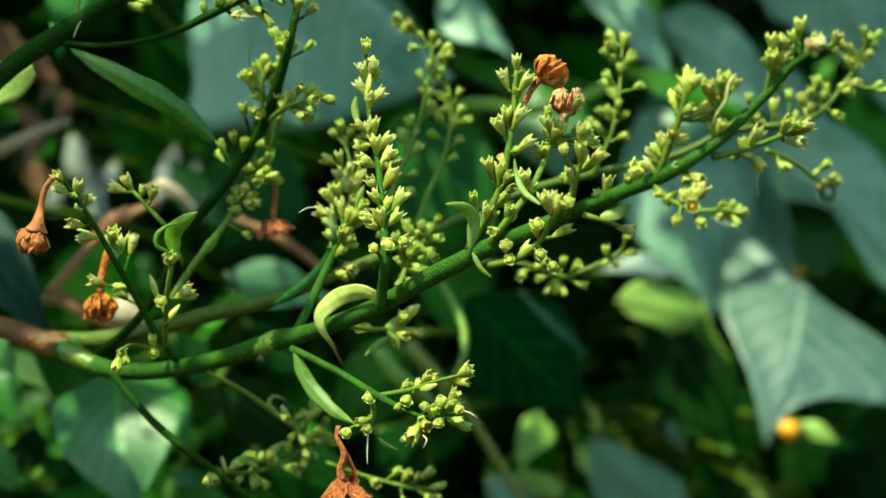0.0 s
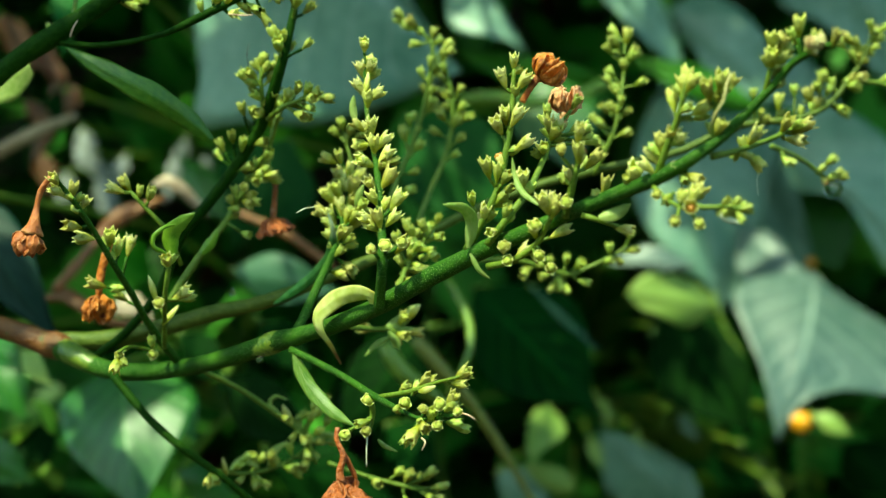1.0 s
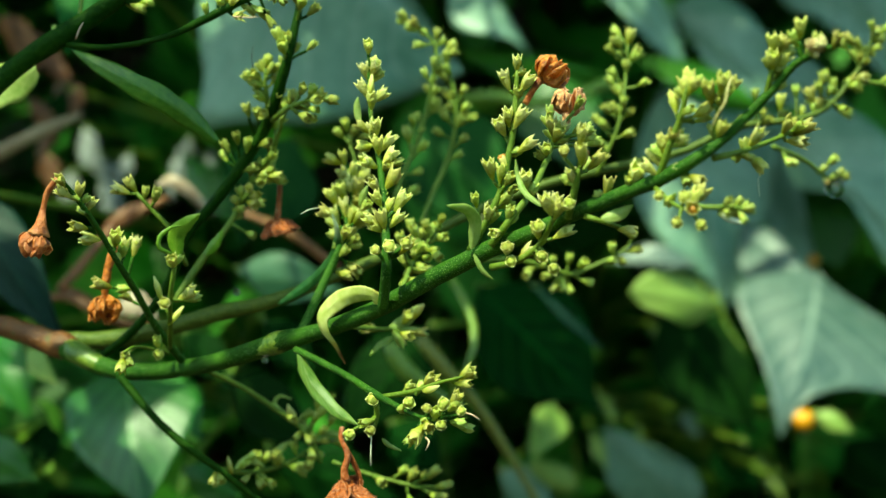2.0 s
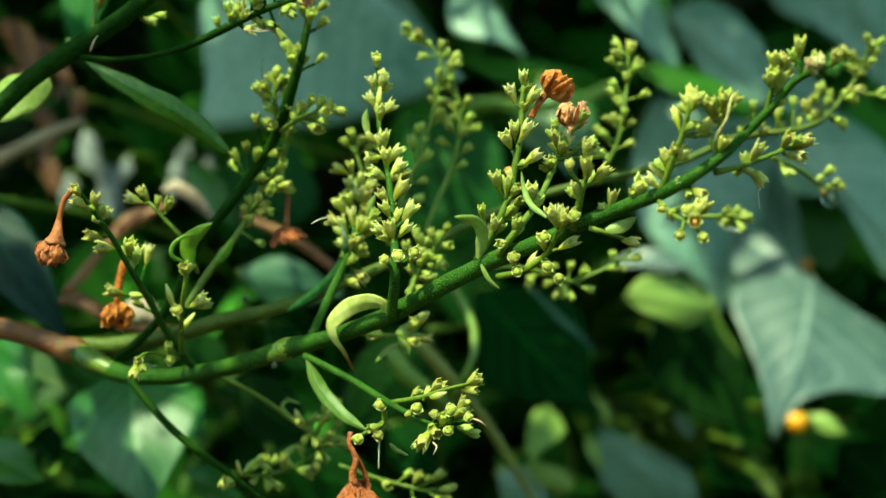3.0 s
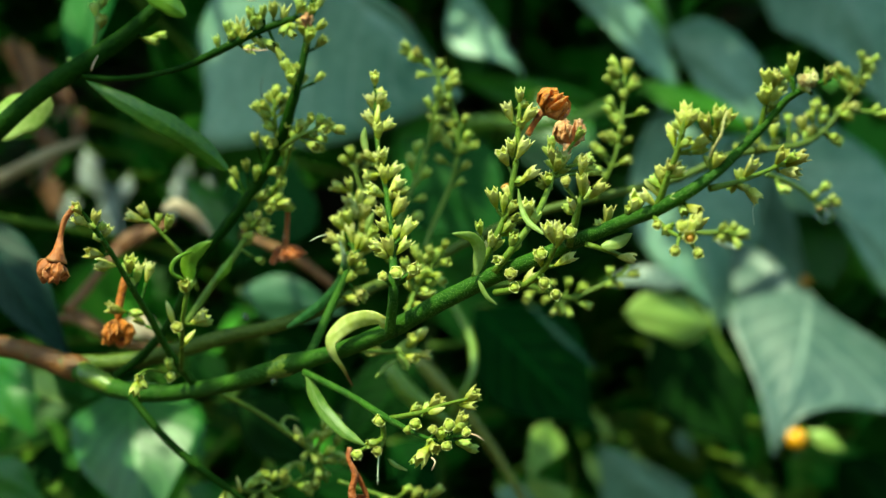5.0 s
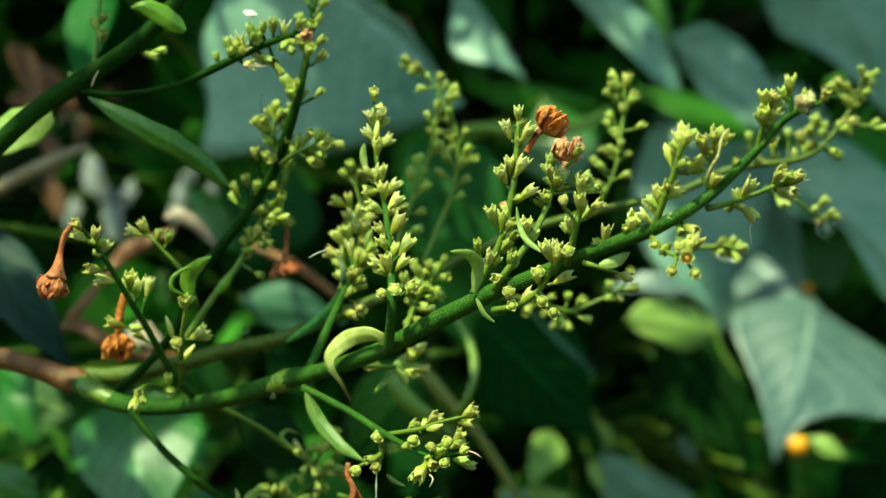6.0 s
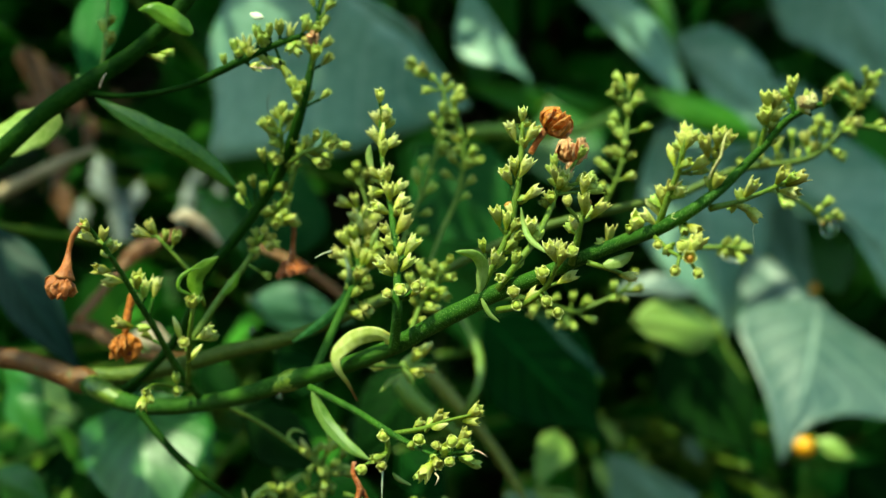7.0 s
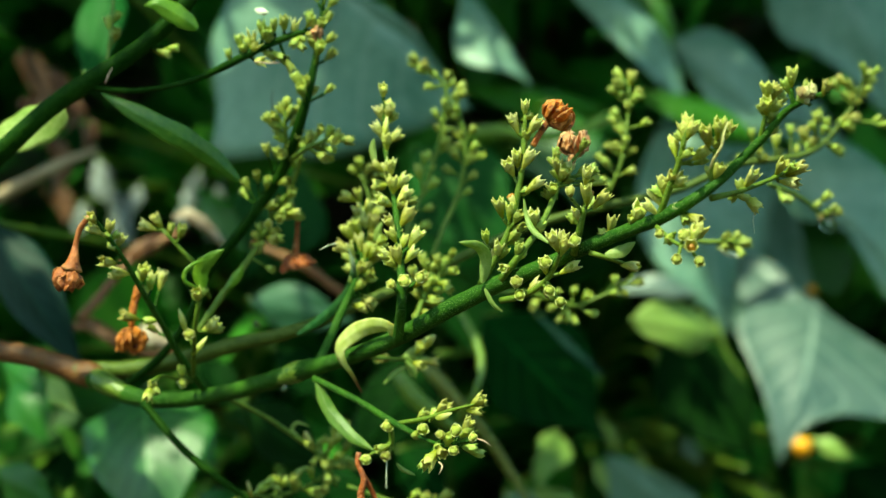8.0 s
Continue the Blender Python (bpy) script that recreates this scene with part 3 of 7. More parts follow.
rear_cups = [
    ((103.6, 57.0, 562.4), (105.6, 57.7, 566.2), "o"),
    ((104.0, 57.0, 563.6), (102.9, 54.8, 567.2), "k"),
    ((104.0, 57.0, 563.6), (107.8, 54.7, 566.0), "k"),
    ((102.9, 57.0, 560.5), (96.4, 58.5, 563.9), "o"),
    ((102.1, 57.0, 558.1), (99.1, 55.9, 562.9), "k"),
    ((101.9, 57.0, 557.5), (99.8, 57.7, 561.1), "k"),
    ((102.7, 57.0, 559.9), (105.8, 55.9, 560.9), "k"),
    ((97.7, 55.9, 551.6), (102.6, 55.6, 553.2), "k"),
    ((97.1, 55.7, 550.8), (100.0, 53.0, 550.5), "k"),
    ((92.5, 54.2, 546.1), (98.2, 53.9, 543.6), "k"),
    ((91.1, 53.6, 545.1), (87.0, 54.5, 547.1), "k"),
    ((90.4, 53.4, 544.6), (90.6, 52.5, 553.6), "k"),
]
rear_cups += [
    ((91.1, 53.6, 545.1), (93.2, 53.8, 550.6), "k"),
    ((90.4, 53.4, 544.6), (88.5, 53.2, 547.2), "o"),
    ((91.8, 53.9, 545.6), (88.8, 50.7, 550.9), "k"),
]
rear_cups += [
    ((79.5, 51.6, 541.1), (79.9, 50.9, 548.2), "o"),
    ((88.8, 52.8, 543.6), (86.9, 52.9, 550.2), "o"),
    ((88.1, 52.5, 543.2), (88.2, 53.1, 546.1), "k"),
    ((85.3, 51.9, 542.1), (86.0, 53.5, 545.2), "k"),
    ((95.4, 55.2, 548.6), (91.0, 55.4, 554.6), "k"),
    ((95.2, 55.2, 548.2), (93.8, 56.6, 552.8), "k"),
    ((93.3, 54.5, 546.6), (96.1, 49.7, 543.7), "k"),
    ((73.8, 51.2, 540.2), (73.3, 49.5, 549.2), "k"),
    ((83.9, 51.8, 541.8), (83.9, 53.4, 550.8), "k"),
    ((102.7, 57.0, 559.7), (96.6, 56.5, 564.0), "o"),
    ((102.1, 57.0, 558.0), (99.5, 58.3, 562.0), "o"),
    ((101.1, 56.8, 556.1), (99.9, 52.6, 558.6), "k"),
    ((98.0, 56.0, 552.0), (99.9, 54.3, 553.1), "o"),
    ((98.9, 56.2, 553.2), (102.0, 53.0, 552.7), "p"),
    ((100.8, 56.8, 555.7), (94.6, 55.6, 562.8), "k"),
    ((90.0, 53.2, 544.5), (89.8, 52.3, 547.5), "o"),
    ((75.2, 51.3, 540.4), (75.0, 46.4, 543.5), "k"),
    ((69.4, 51.0, 539.5), (70.1, 47.5, 541.7), "k"),
    ((82.5, 51.8, 541.6), (82.6, 48.7, 539.7), "k"),
    ((102.7, 57.0, 559.7), (106.2, 58.4, 561.5), "o"),
    ((103.4, 57.0, 561.9), (107.4, 57.4, 563.1), "k"),
]
rear_stem = branch(shrub, "rear_stem", rear_way, rear_cups, label="olive green stem behind", mat=REAR)
rt2_stem = branch(shrub, "side_stem", [(98.0, 56.0, 550.9, 0.59), (103.8, 57.0, 551.6, 0.59), (114.2, 58.0, 550.4, 0.52)], [
    ((104.7, 57.1, 551.5), (108.8, 57.4, 553.2), "k"),
    ((106.6, 57.3, 551.3), (111.3, 56.7, 551.4), "k"),
    ((111.4, 57.7, 550.7), (113.0, 55.7, 553.9), "k"),
], mat=SIDE2)
spike_cups = [
    ((-18.4, -7.0, 548.5), (-18.2, -10.3, 551.6), "p"),
    ((-18.2, -8.1, 543.7), (-19.7, -7.3, 547.5), "p"),
    ((-18.2, -8.1, 543.7), (-16.4, -9.2, 547.4), "p"),
    ((-18.0, -9.0, 539.8), (-20.7, -8.9, 543.3), "p"),
    ((-17.9, -9.5, 539.0), (-13.8, -8.7, 541.3), "p"),
    ((-18.1, -8.6, 541.3), (-17.3, -8.6, 544.8), "b"),
    ((-17.9, -9.5, 539.0), (-19.1, -8.4, 541.8), "p"),
    ((-16.0, -16.4, 530.0), (-15.7, -17.9, 534.4), "p"),
    ((-15.9, -16.8, 529.4), (-18.4, -16.3, 533.3), "p"),
    ((-16.2, -15.9, 530.6), (-20.3, -17.2, 533.7), "o"),
    ((-15.3, -18.6, 527.0), (-11.7, -17.5, 531.1), "p"),
    ((-14.6, -20.9, 524.1), (-11.2, -20.0, 527.7), "p"),
]
spike_cups += [
    ((-14.4, -21.8, 523.0), (-12.3, -24.8, 524.5), "o"),
    ((-14.5, -21.4, 523.5), (-18.5, -24.2, 525.3), "p"),
    ((-13.4, -25.9, 517.6), (-15.9, -28.3, 520.9), "p"),
    ((-12.8, -28.6, 513.7), (-11.3, -27.3, 517.0), "o"),
    ((-12.6, -29.5, 512.4), (-8.2, -30.9, 518.5), "p"),
    ((-12.4, -30.7, 510.2), (-8.7, -31.1, 514.3), "p"),
    ((-12.6, -30.0, 511.7), (-17.1, -32.0, 513.2), "p"),
    ((-12.4, -30.7, 510.2), (-15.9, -31.7, 511.6), "o"),
    ((-12.0, -34.0, 503.5), (-13.8, -36.5, 506.0), "f"),
    ((-12.0, -33.6, 504.2), (-11.4, -36.1, 506.7), "f"),
    ((-12.0, -33.6, 504.2), (-8.2, -36.1, 507.4), "f"),
    ((-12.0, -33.6, 504.2), (-6.5, -35.2, 508.6), "o"),
]
spike_way = [(-13.2, -27.0, 494.1, 1.18), (-12.0, -34.0, 503.5, 1.04), (-12.6, -30.0, 511.7, 0.82), (-13.6, -25.0, 519.0, 0.77), (-14.8, -20.0, 525.3, 0.66), (-16.5, -15.0, 531.7, 0.55), (-18.0, -9.0, 539.8, 0.44), (-18.4, -7.0, 548.5, 0.25)]
spike_stem = branch(shrub, "side_stem", spike_way, spike_cups, mat=STEM)
spikel_cups = [
    ((-25.0, 14.9, 526.3), (-26.1, 13.2, 529.9), "o"),
    ((-24.0, 12.5, 521.7), (-26.6, 12.0, 526.0), "p"),
    ((-23.9, 6.7, 513.3), (-28.8, 6.1, 521.2), "o"),
    ((-23.5, 8.9, 516.0), (-28.2, 9.9, 521.9), "o"),
    ((-23.8, 7.3, 514.0), (-30.8, 7.2, 516.3), "o"),
    ((-24.1, 12.9, 522.3), (-23.0, 14.1, 527.6), "o"),
    ((-23.5, 10.7, 518.6), (-23.7, 11.5, 523.4), "p"),
    ((-24.1, 5.1, 511.3), (-24.9, 6.5, 518.9), "p"),
    ((-24.3, 4.0, 510.0), (-22.3, 3.9, 516.5), "o"),
    ((-24.2, 4.5, 510.7), (-19.9, 1.9, 515.9), "o"),
    ((-24.1, 5.1, 511.3), (-19.6, 5.9, 514.0), "o"),
    ((-24.8, 3.8, 508.7), (-22.4, 5.1, 512.9), "o"),
]
spikel_cups += [
    ((-27.2, 3.0, 502.9), (-22.1, 4.0, 501.0), "o"),
    ((-25.9, 3.5, 506.1), (-20.7, 2.8, 502.0), "o"),
    ((-23.6, 11.1, 519.2), (-20.3, 11.2, 516.8), "o"),
    ((-23.4, 9.5, 516.7), (-21.3, 7.0, 519.3), "o"),
    ((-24.1, 5.1, 511.3), (-27.9, 5.7, 516.8), "p"),
    ((-23.8, 7.3, 514.0), (-26.3, 6.6, 522.3), "o"),
    ((-23.6, 11.1, 519.2), (-21.5, 9.0, 523.8), "o"),
    ((-23.4, 9.5, 516.7), (-26.2, 6.3, 518.1), "k"),
    ((-24.8, 3.8, 508.7), (-28.0, 4.6, 511.3), "k"),
    ((-23.8, 11.8, 520.5), (-25.6, 13.3, 524.8), "p"),
    ((-24.0, 6.2, 512.7), (-18.6, 3.1, 518.1), "k"),
    ((-25.3, 3.6, 507.4), (-26.9, 4.1, 508.4), "k"),
]
spikel_cups += [
    ((-26.4, 3.3, 504.8), (-23.0, 1.8, 507.7), "k"),
    ((-25.3, 3.6, 507.4), (-20.9, 0.9, 510.0), "k"),
]
spikel_way = [(-32.8, -5.0, 488.5, 1.07), (-30.0, 0.0, 495.8, 1.02), (-27.2, 3.0, 502.9, 0.97), (-24.3, 4.0, 510.0, 0.77), (-23.4, 10.0, 517.4, 0.59), (-24.3, 14.0, 524.2, 0.46), (-25.8, 16.0, 528.7, 0.27)]
spikel_stem = branch(shrub, "side_stem", spikel_way, spikel_cups, mat=STEM)
spikeb_cups = [
    ((-9.4, 14.0, 504.9), (-6.4, 12.0, 503.0), "k"),
    ((-9.4, 14.0, 504.9), (-9.0, 14.3, 510.2), "k"),
    ((-6.7, 16.7, 508.6), (-5.2, 17.6, 513.5), "k"),
    ((-3.9, 19.5, 512.3), (-2.9, 16.2, 515.6), "k"),
    ((-8.3, 15.1, 506.3), (-10.5, 14.7, 514.7), "k"),
    ((-10.0, 12.4, 503.2), (-12.6, 9.1, 511.3), "k"),
    ((-10.0, 12.4, 503.2), (-4.7, 12.5, 502.8), "k"),
    ((-7.2, 16.2, 507.8), (-3.4, 14.3, 507.3), "k"),
    ((-10.2, 11.5, 502.4), (-12.3, 12.4, 506.4), "k"),
    ((-5.6, 17.8, 510.1), (-8.4, 19.2, 511.9), "k"),
    ((-5.6, 17.8, 510.1), (-1.9, 16.8, 510.6), "k"),
    ((-9.7, 13.2, 504.0), (-11.0, 14.7, 501.1), "k"),
]
spikeb_cups += [
    ((-8.3, 15.1, 506.3), (-5.7, 13.1, 505.2), "k"),
    ((-9.4, 14.0, 504.9), (-7.0, 10.9, 509.1), "k"),
    ((-10.7, 9.9, 500.8), (-8.1, 9.4, 499.9), "k"),
    ((-6.7, 16.7, 508.6), (-3.0, 13.4, 505.2), "k"),
    ((-7.2, 16.2, 507.8), (-9.8, 13.7, 513.1), "k"),
    ((-6.1, 17.3, 509.3), (-7.2, 15.8, 514.5), "k"),
]
spikeb_stem = branch(shrub, "side_stem", [(-12.2, 5.0, 496.0, 0.58), (-9.4, 14.0, 504.9, 0.53), (-3.4, 20.0, 513.1, 0.40)], spikeb_cups, mat=SIDE2)
spikec_stem = branch(shrub, "side_stem", [(-23.7, 38.0, 513.6, 0.42), (-25.2, 40.0, 527.9, 0.43), (-27.8, 42.0, 535.5, 0.29)], [
    ((-27.6, 41.8, 534.8), (-30.9, 41.4, 537.7), "k"),
    ((-27.8, 42.0, 535.5), (-28.2, 39.3, 539.8), "k"),
    ((-27.1, 41.5, 533.4), (-25.2, 38.2, 538.0), "k"),
    ((-25.2, 40.0, 527.9), (-23.5, 40.8, 532.3), "k"),
], mat=SIDE2)
bka_cups = [
    ((-9.6, 49.0, 562.9), (-12.7, 47.1, 566.0), "o"),
    ((-9.9, 49.0, 563.4), (-16.1, 50.3, 568.5), "k"),
    ((-6.8, 49.0, 559.0), (-5.8, 50.0, 564.1), "k"),
    ((-7.4, 49.0, 559.9), (-12.3, 47.4, 559.3), "k"),
    ((-6.9, 49.0, 552.6), (-6.7, 47.8, 556.5), "k"),
    ((-7.4, 49.3, 549.6), (-9.8, 48.4, 553.7), "k"),
    ((-7.8, 49.5, 547.3), (-9.1, 49.3, 549.7), "k"),
    ((-8.1, 49.7, 545.7), (-5.9, 49.2, 549.4), "k"),
    ((-8.7, 49.9, 542.5), (-5.6, 49.2, 546.5), "k"),
    ((-11.1, 49.0, 534.5), (-12.2, 48.6, 542.3), "k"),
    ((-11.8, 48.5, 532.6), (-13.9, 49.7, 539.5), "k"),
    ((-14.0, 46.8, 526.9), (-9.1, 45.9, 527.9), "k"),
]
bka_cups += [
    ((-15.7, 44.9, 521.7), (-9.7, 43.6, 523.2), "k"),
    ((-10.4, 49.3, 536.9), (-9.6, 49.4, 539.2), "k"),
]
bka_way = [(-18.4, 40.0, 510.9, 0.64), (-15.1, 46.0, 524.1, 0.65), (-11.1, 49.0, 534.5, 0.58), (-8.5, 50.0, 543.3, 0.58), (-6.9, 49.0, 552.0, 0.58), (-6.4, 49.0, 558.6, 0.43), (-9.9, 49.0, 563.4, 0.36)]
bka_stem = branch(shrub, "side_stem", bka_way, bka_cups, mat=SIDE2)
bkb_way = [(-9.6, 44.0, 514.0, 0.72), (-6.5, 48.0, 522.8, 0.72), (-3.1, 50.0, 531.0, 0.73), (-1.4, 50.0, 538.7, 0.65), (-1.5, 50.0, 547.1, 0.58), (-4.3, 50.0, 556.8, 0.36)]
bkb_stem = branch(shrub, "side_stem", bkb_way, [
    ((-3.8, 50.0, 555.1), (-3.9, 47.7, 558.0), "k"),
    ((-2.5, 50.0, 550.6), (-4.0, 48.0, 554.8), "k"),
    ((-2.0, 50.0, 548.8), (-6.3, 51.4, 553.8), "k"),
    ((-1.5, 50.0, 542.5), (-3.5, 49.1, 544.8), "k"),
    ((-1.5, 50.0, 544.8), (-2.4, 49.2, 548.3), "k"),
    ((-1.4, 50.0, 539.5), (3.8, 46.6, 541.7), "k"),
    ((-1.4, 50.0, 538.7), (0.6, 48.6, 541.8), "k"),
    ((-2.0, 50.0, 535.9), (-7.2, 49.4, 538.6), "k"),
    ((-1.4, 50.0, 538.7), (-4.9, 46.6, 542.7), "k"),
    ((-1.5, 50.0, 541.8), (2.3, 49.6, 545.2), "k"),
], mat=SIDE2)
br_cups = [
    ((41.4, 49.3, 559.1), (42.5, 48.9, 564.1), "o"),
    ((41.3, 48.5, 557.2), (38.4, 45.3, 560.6), "k"),
    ((41.2, 47.8, 555.3), (36.2, 47.5, 559.7), "k"),
    ((41.2, 48.2, 556.3), (44.5, 47.0, 559.2), "k"),
    ((40.8, 46.0, 550.6), (40.7, 45.9, 555.8), "k"),
    ((40.5, 45.5, 548.2), (46.5, 43.7, 550.4), "k"),
    ((40.2, 45.1, 546.6), (36.1, 45.1, 551.6), "k"),
    ((40.0, 44.7, 545.0), (38.4, 44.9, 549.3), "k"),
    ((39.2, 44.0, 540.5), (34.8, 40.6, 543.9), "k"),
    ((39.6, 44.0, 541.8), (40.1, 40.8, 546.0), "k"),
    ((38.4, 44.0, 537.8), (33.9, 43.9, 540.3), "k"),
    ((37.8, 44.0, 535.9), (32.8, 45.3, 541.8), "k"),
]
br_cups += [
    ((39.0, 44.0, 539.8), (42.5, 41.8, 543.0), "k"),
]
br_way = [(33.8, 47.0, 526.9, 0.65), (37.4, 44.0, 534.6, 0.57), (39.6, 44.0, 541.8, 0.50), (40.8, 46.0, 550.6, 0.43), (41.6, 50.0, 561.0, 0.29)]
br_stem = branch(shrub, "side_stem", br_way, br_cups, mat=SIDE2)
mid1_cups = [
    ((13.5, -38.0, 540.9), (13.5, -39.2, 544.6), "p"),
    ((13.3, -38.0, 536.5), (10.4, -38.5, 541.8), "p"),
    ((13.3, -38.0, 536.5), (16.7, -39.9, 540.8), "p"),
    ((12.7, -38.0, 529.8), (11.5, -39.7, 534.2), "p"),
    ((12.3, -38.0, 526.7), (9.4, -39.9, 532.1), "p"),
    ((12.6, -38.0, 529.2), (15.3, -39.7, 534.5), "p"),
    ((12.1, -38.0, 525.4), (17.6, -38.5, 528.4), "p"),
    ((10.5, -38.0, 518.0), (7.8, -40.0, 524.3), "o"),
    ((10.7, -38.0, 518.6), (10.5, -39.6, 523.5), "o"),
    ((11.6, -38.0, 523.0), (10.4, -37.6, 525.0), "w"),
    ((10.0, -38.0, 517.0), (12.9, -41.4, 521.4), "k"),
    ((9.0, -38.0, 514.8), (12.5, -38.7, 517.7), "k"),
]
mid1_cups += [
    ((6.8, -37.6, 510.3), (7.1, -37.5, 513.8), "p"),
    ((6.8, -37.6, 510.3), (8.5, -39.6, 515.5), "p"),
    ((7.1, -37.7, 510.9), (5.3, -40.1, 517.3), "k"),
]
mid1_stem = branch(shrub, "side_stem", [(4.6, -37.0, 506.2, 0.86), (8.0, -38.0, 512.6, 0.74), (10.7, -38.0, 518.6, 0.68), (12.1, -38.0, 525.4, 0.68), (13.1, -38.0, 532.3, 0.63), (13.3, -38.0, 538.0, 0.51), (13.5, -38.0, 541.5, 0.34)], mid1_cups, mat=SIDE)
mid2_cups = [
    ((20.9, -31.8, 528.6), (23.6, -31.3, 532.6), "p"),
    ((21.0, -31.6, 528.9), (20.3, -33.9, 533.0), "o"),
    ((20.5, -32.7, 527.4), (22.5, -35.3, 531.3), "o"),
    ((15.1, -41.1, 515.9), (15.4, -42.4, 521.8), "p"),
    ((19.9, -34.2, 525.6), (18.5, -34.2, 528.1), "o"),
    ((19.6, -34.9, 524.7), (19.5, -37.9, 527.1), "k"),
    ((20.5, -32.7, 527.4), (26.7, -34.6, 531.4), "k"),
    ((20.7, -32.4, 527.9), (28.8, -34.2, 531.2), "k"),
    ((20.4, -33.1, 527.0), (30.5, -32.4, 528.6), "k"),
    ((21.2, -31.3, 529.6), (26.7, -32.6, 537.2), "k"),
    ((21.2, -31.3, 529.6), (19.9, -30.5, 535.9), "k"),
    ((11.0, -42.5, 510.3), (8.8, -45.2, 509.3), "p"),
]
mid2_cups += [
    ((11.4, -42.6, 510.8), (12.6, -44.5, 514.9), "k"),
]
mid2_stem = branch(shrub, "side_stem", [(8.6, -42.0, 507.1, 0.73), (13.0, -43.0, 513.0, 0.73), (16.4, -40.0, 517.6, 0.68), (19.1, -36.0, 523.4, 0.63), (20.8, -32.0, 528.3, 0.52), (21.8, -30.0, 531.8, 0.29)], mid2_cups, mat=SIDE)
mid3_stem = branch(shrub, "side_stem", [(23.2, -50.0, 512.2, 0.77), (24.3, -53.0, 517.7, 0.71), (25.1, -55.0, 521.6, 0.38)], [
    ((24.7, -54.1, 519.9), (22.1, -56.6, 524.0), "f"),
    ((25.0, -54.6, 520.9), (26.0, -54.9, 524.8), "w"),
    ((24.8, -54.3, 520.2), (30.0, -53.3, 524.7), "o"),
    ((24.4, -53.2, 518.1), (23.3, -54.4, 521.6), "p"),
    ((25.1, -55.0, 521.6), (25.2, -57.4, 526.1), "o"),
    ((25.1, -55.0, 521.6), (25.6, -57.9, 529.3), "p"),
], mat=SIDE)
front_cups = [
    ((12.5, -43.6, 503.9), (11.8, -46.1, 506.4), "f"),
    ((12.5, -43.6, 503.9), (12.5, -46.1, 504.0), "f"),
    ((13.4, -44.5, 504.1), (17.2, -45.4, 507.6), "p"),
    ((18.2, -48.5, 507.7), (16.9, -51.1, 511.4), "o"),
    ((18.2, -48.5, 507.7), (17.7, -51.0, 510.3), "f"),
    ((17.1, -47.5, 506.6), (18.2, -50.0, 505.1), "f"),
    ((17.8, -48.0, 507.1), (20.4, -50.5, 502.9), "f"),
    ((18.2, -48.5, 507.7), (24.6, -48.0, 510.9), "p"),
    ((20.4, -52.3, 512.5), (21.3, -51.6, 517.1), "p"),
    ((20.3, -52.1, 512.2), (22.8, -54.6, 514.4), "f"),
    ((20.4, -52.3, 512.5), (18.2, -54.9, 516.7), "p"),
    ((20.2, -51.9, 511.9), (22.0, -54.0, 515.7), "o"),
]
front_cups += [
    ((16.7, -47.2, 506.3), (19.0, -46.6, 503.8), "k"),
]
front_stem = branch(shrub, "side_stem", [(8.8, -40.0, 503.0, 0.68), (13.8, -45.0, 504.2, 0.67), (17.8, -48.0, 507.1, 0.55), (19.7, -51.0, 510.4, 0.49), (20.9, -53.0, 513.8, 0.38)], front_cups, mat=SIDE)
bud_r_stem = branch(shrub, "side_stem", [(26.1, -52.0, 512.6, 0.55), (30.5, -52.0, 511.3, 0.49), (33.2, -50.0, 510.5, 0.38)], [
    ((32.5, -50.5, 510.8), (36.2, -50.8, 509.8), "p"),
], mat=SIDE)
lower_rear_cups = [
    ((28.2, 51.1, 502.4), (33.9, 51.6, 499.9), "k"),
    ((26.7, 50.5, 502.6), (27.6, 48.8, 507.4), "k"),
    ((28.6, 51.2, 502.6), (31.7, 48.3, 506.0), "k"),
    ((26.7, 50.5, 502.6), (22.7, 48.5, 497.9), "k"),
    ((26.7, 50.5, 502.6), (28.1, 51.0, 497.2), "k"),
    ((24.6, 49.6, 503.2), (20.4, 47.5, 501.5), "k"),
    ((38.7, 52.0, 507.0), (38.1, 50.2, 510.4), "k"),
    ((40.4, 52.0, 508.1), (45.8, 50.6, 509.1), "k"),
    ((34.8, 52.0, 505.1), (39.3, 50.6, 506.4), "k"),
    ((20.3, 47.8, 504.3), (23.9, 46.4, 506.6), "k"),
    ((24.6, 49.6, 503.2), (26.4, 50.7, 497.9), "k"),
    ((19.2, 47.4, 504.6), (16.1, 44.6, 501.4), "k"),
]
lower_rear_cups += [
    ((42.3, 52.0, 509.7), (43.4, 48.5, 513.3), "k"),
    ((39.4, 52.0, 507.3), (41.7, 53.2, 505.0), "k"),
]
lower_rear_stem = branch(shrub, "side_stem", [(4.6, 40.0, 505.5, 0.57), (16.1, 46.0, 505.5, 0.58), (27.8, 51.0, 502.3, 0.58), (32.2, 52.0, 503.8, 0.51), (39.4, 52.0, 507.3, 0.44), (43.0, 52.0, 510.2, 0.29)], lower_rear_cups, mat=SIDE2)
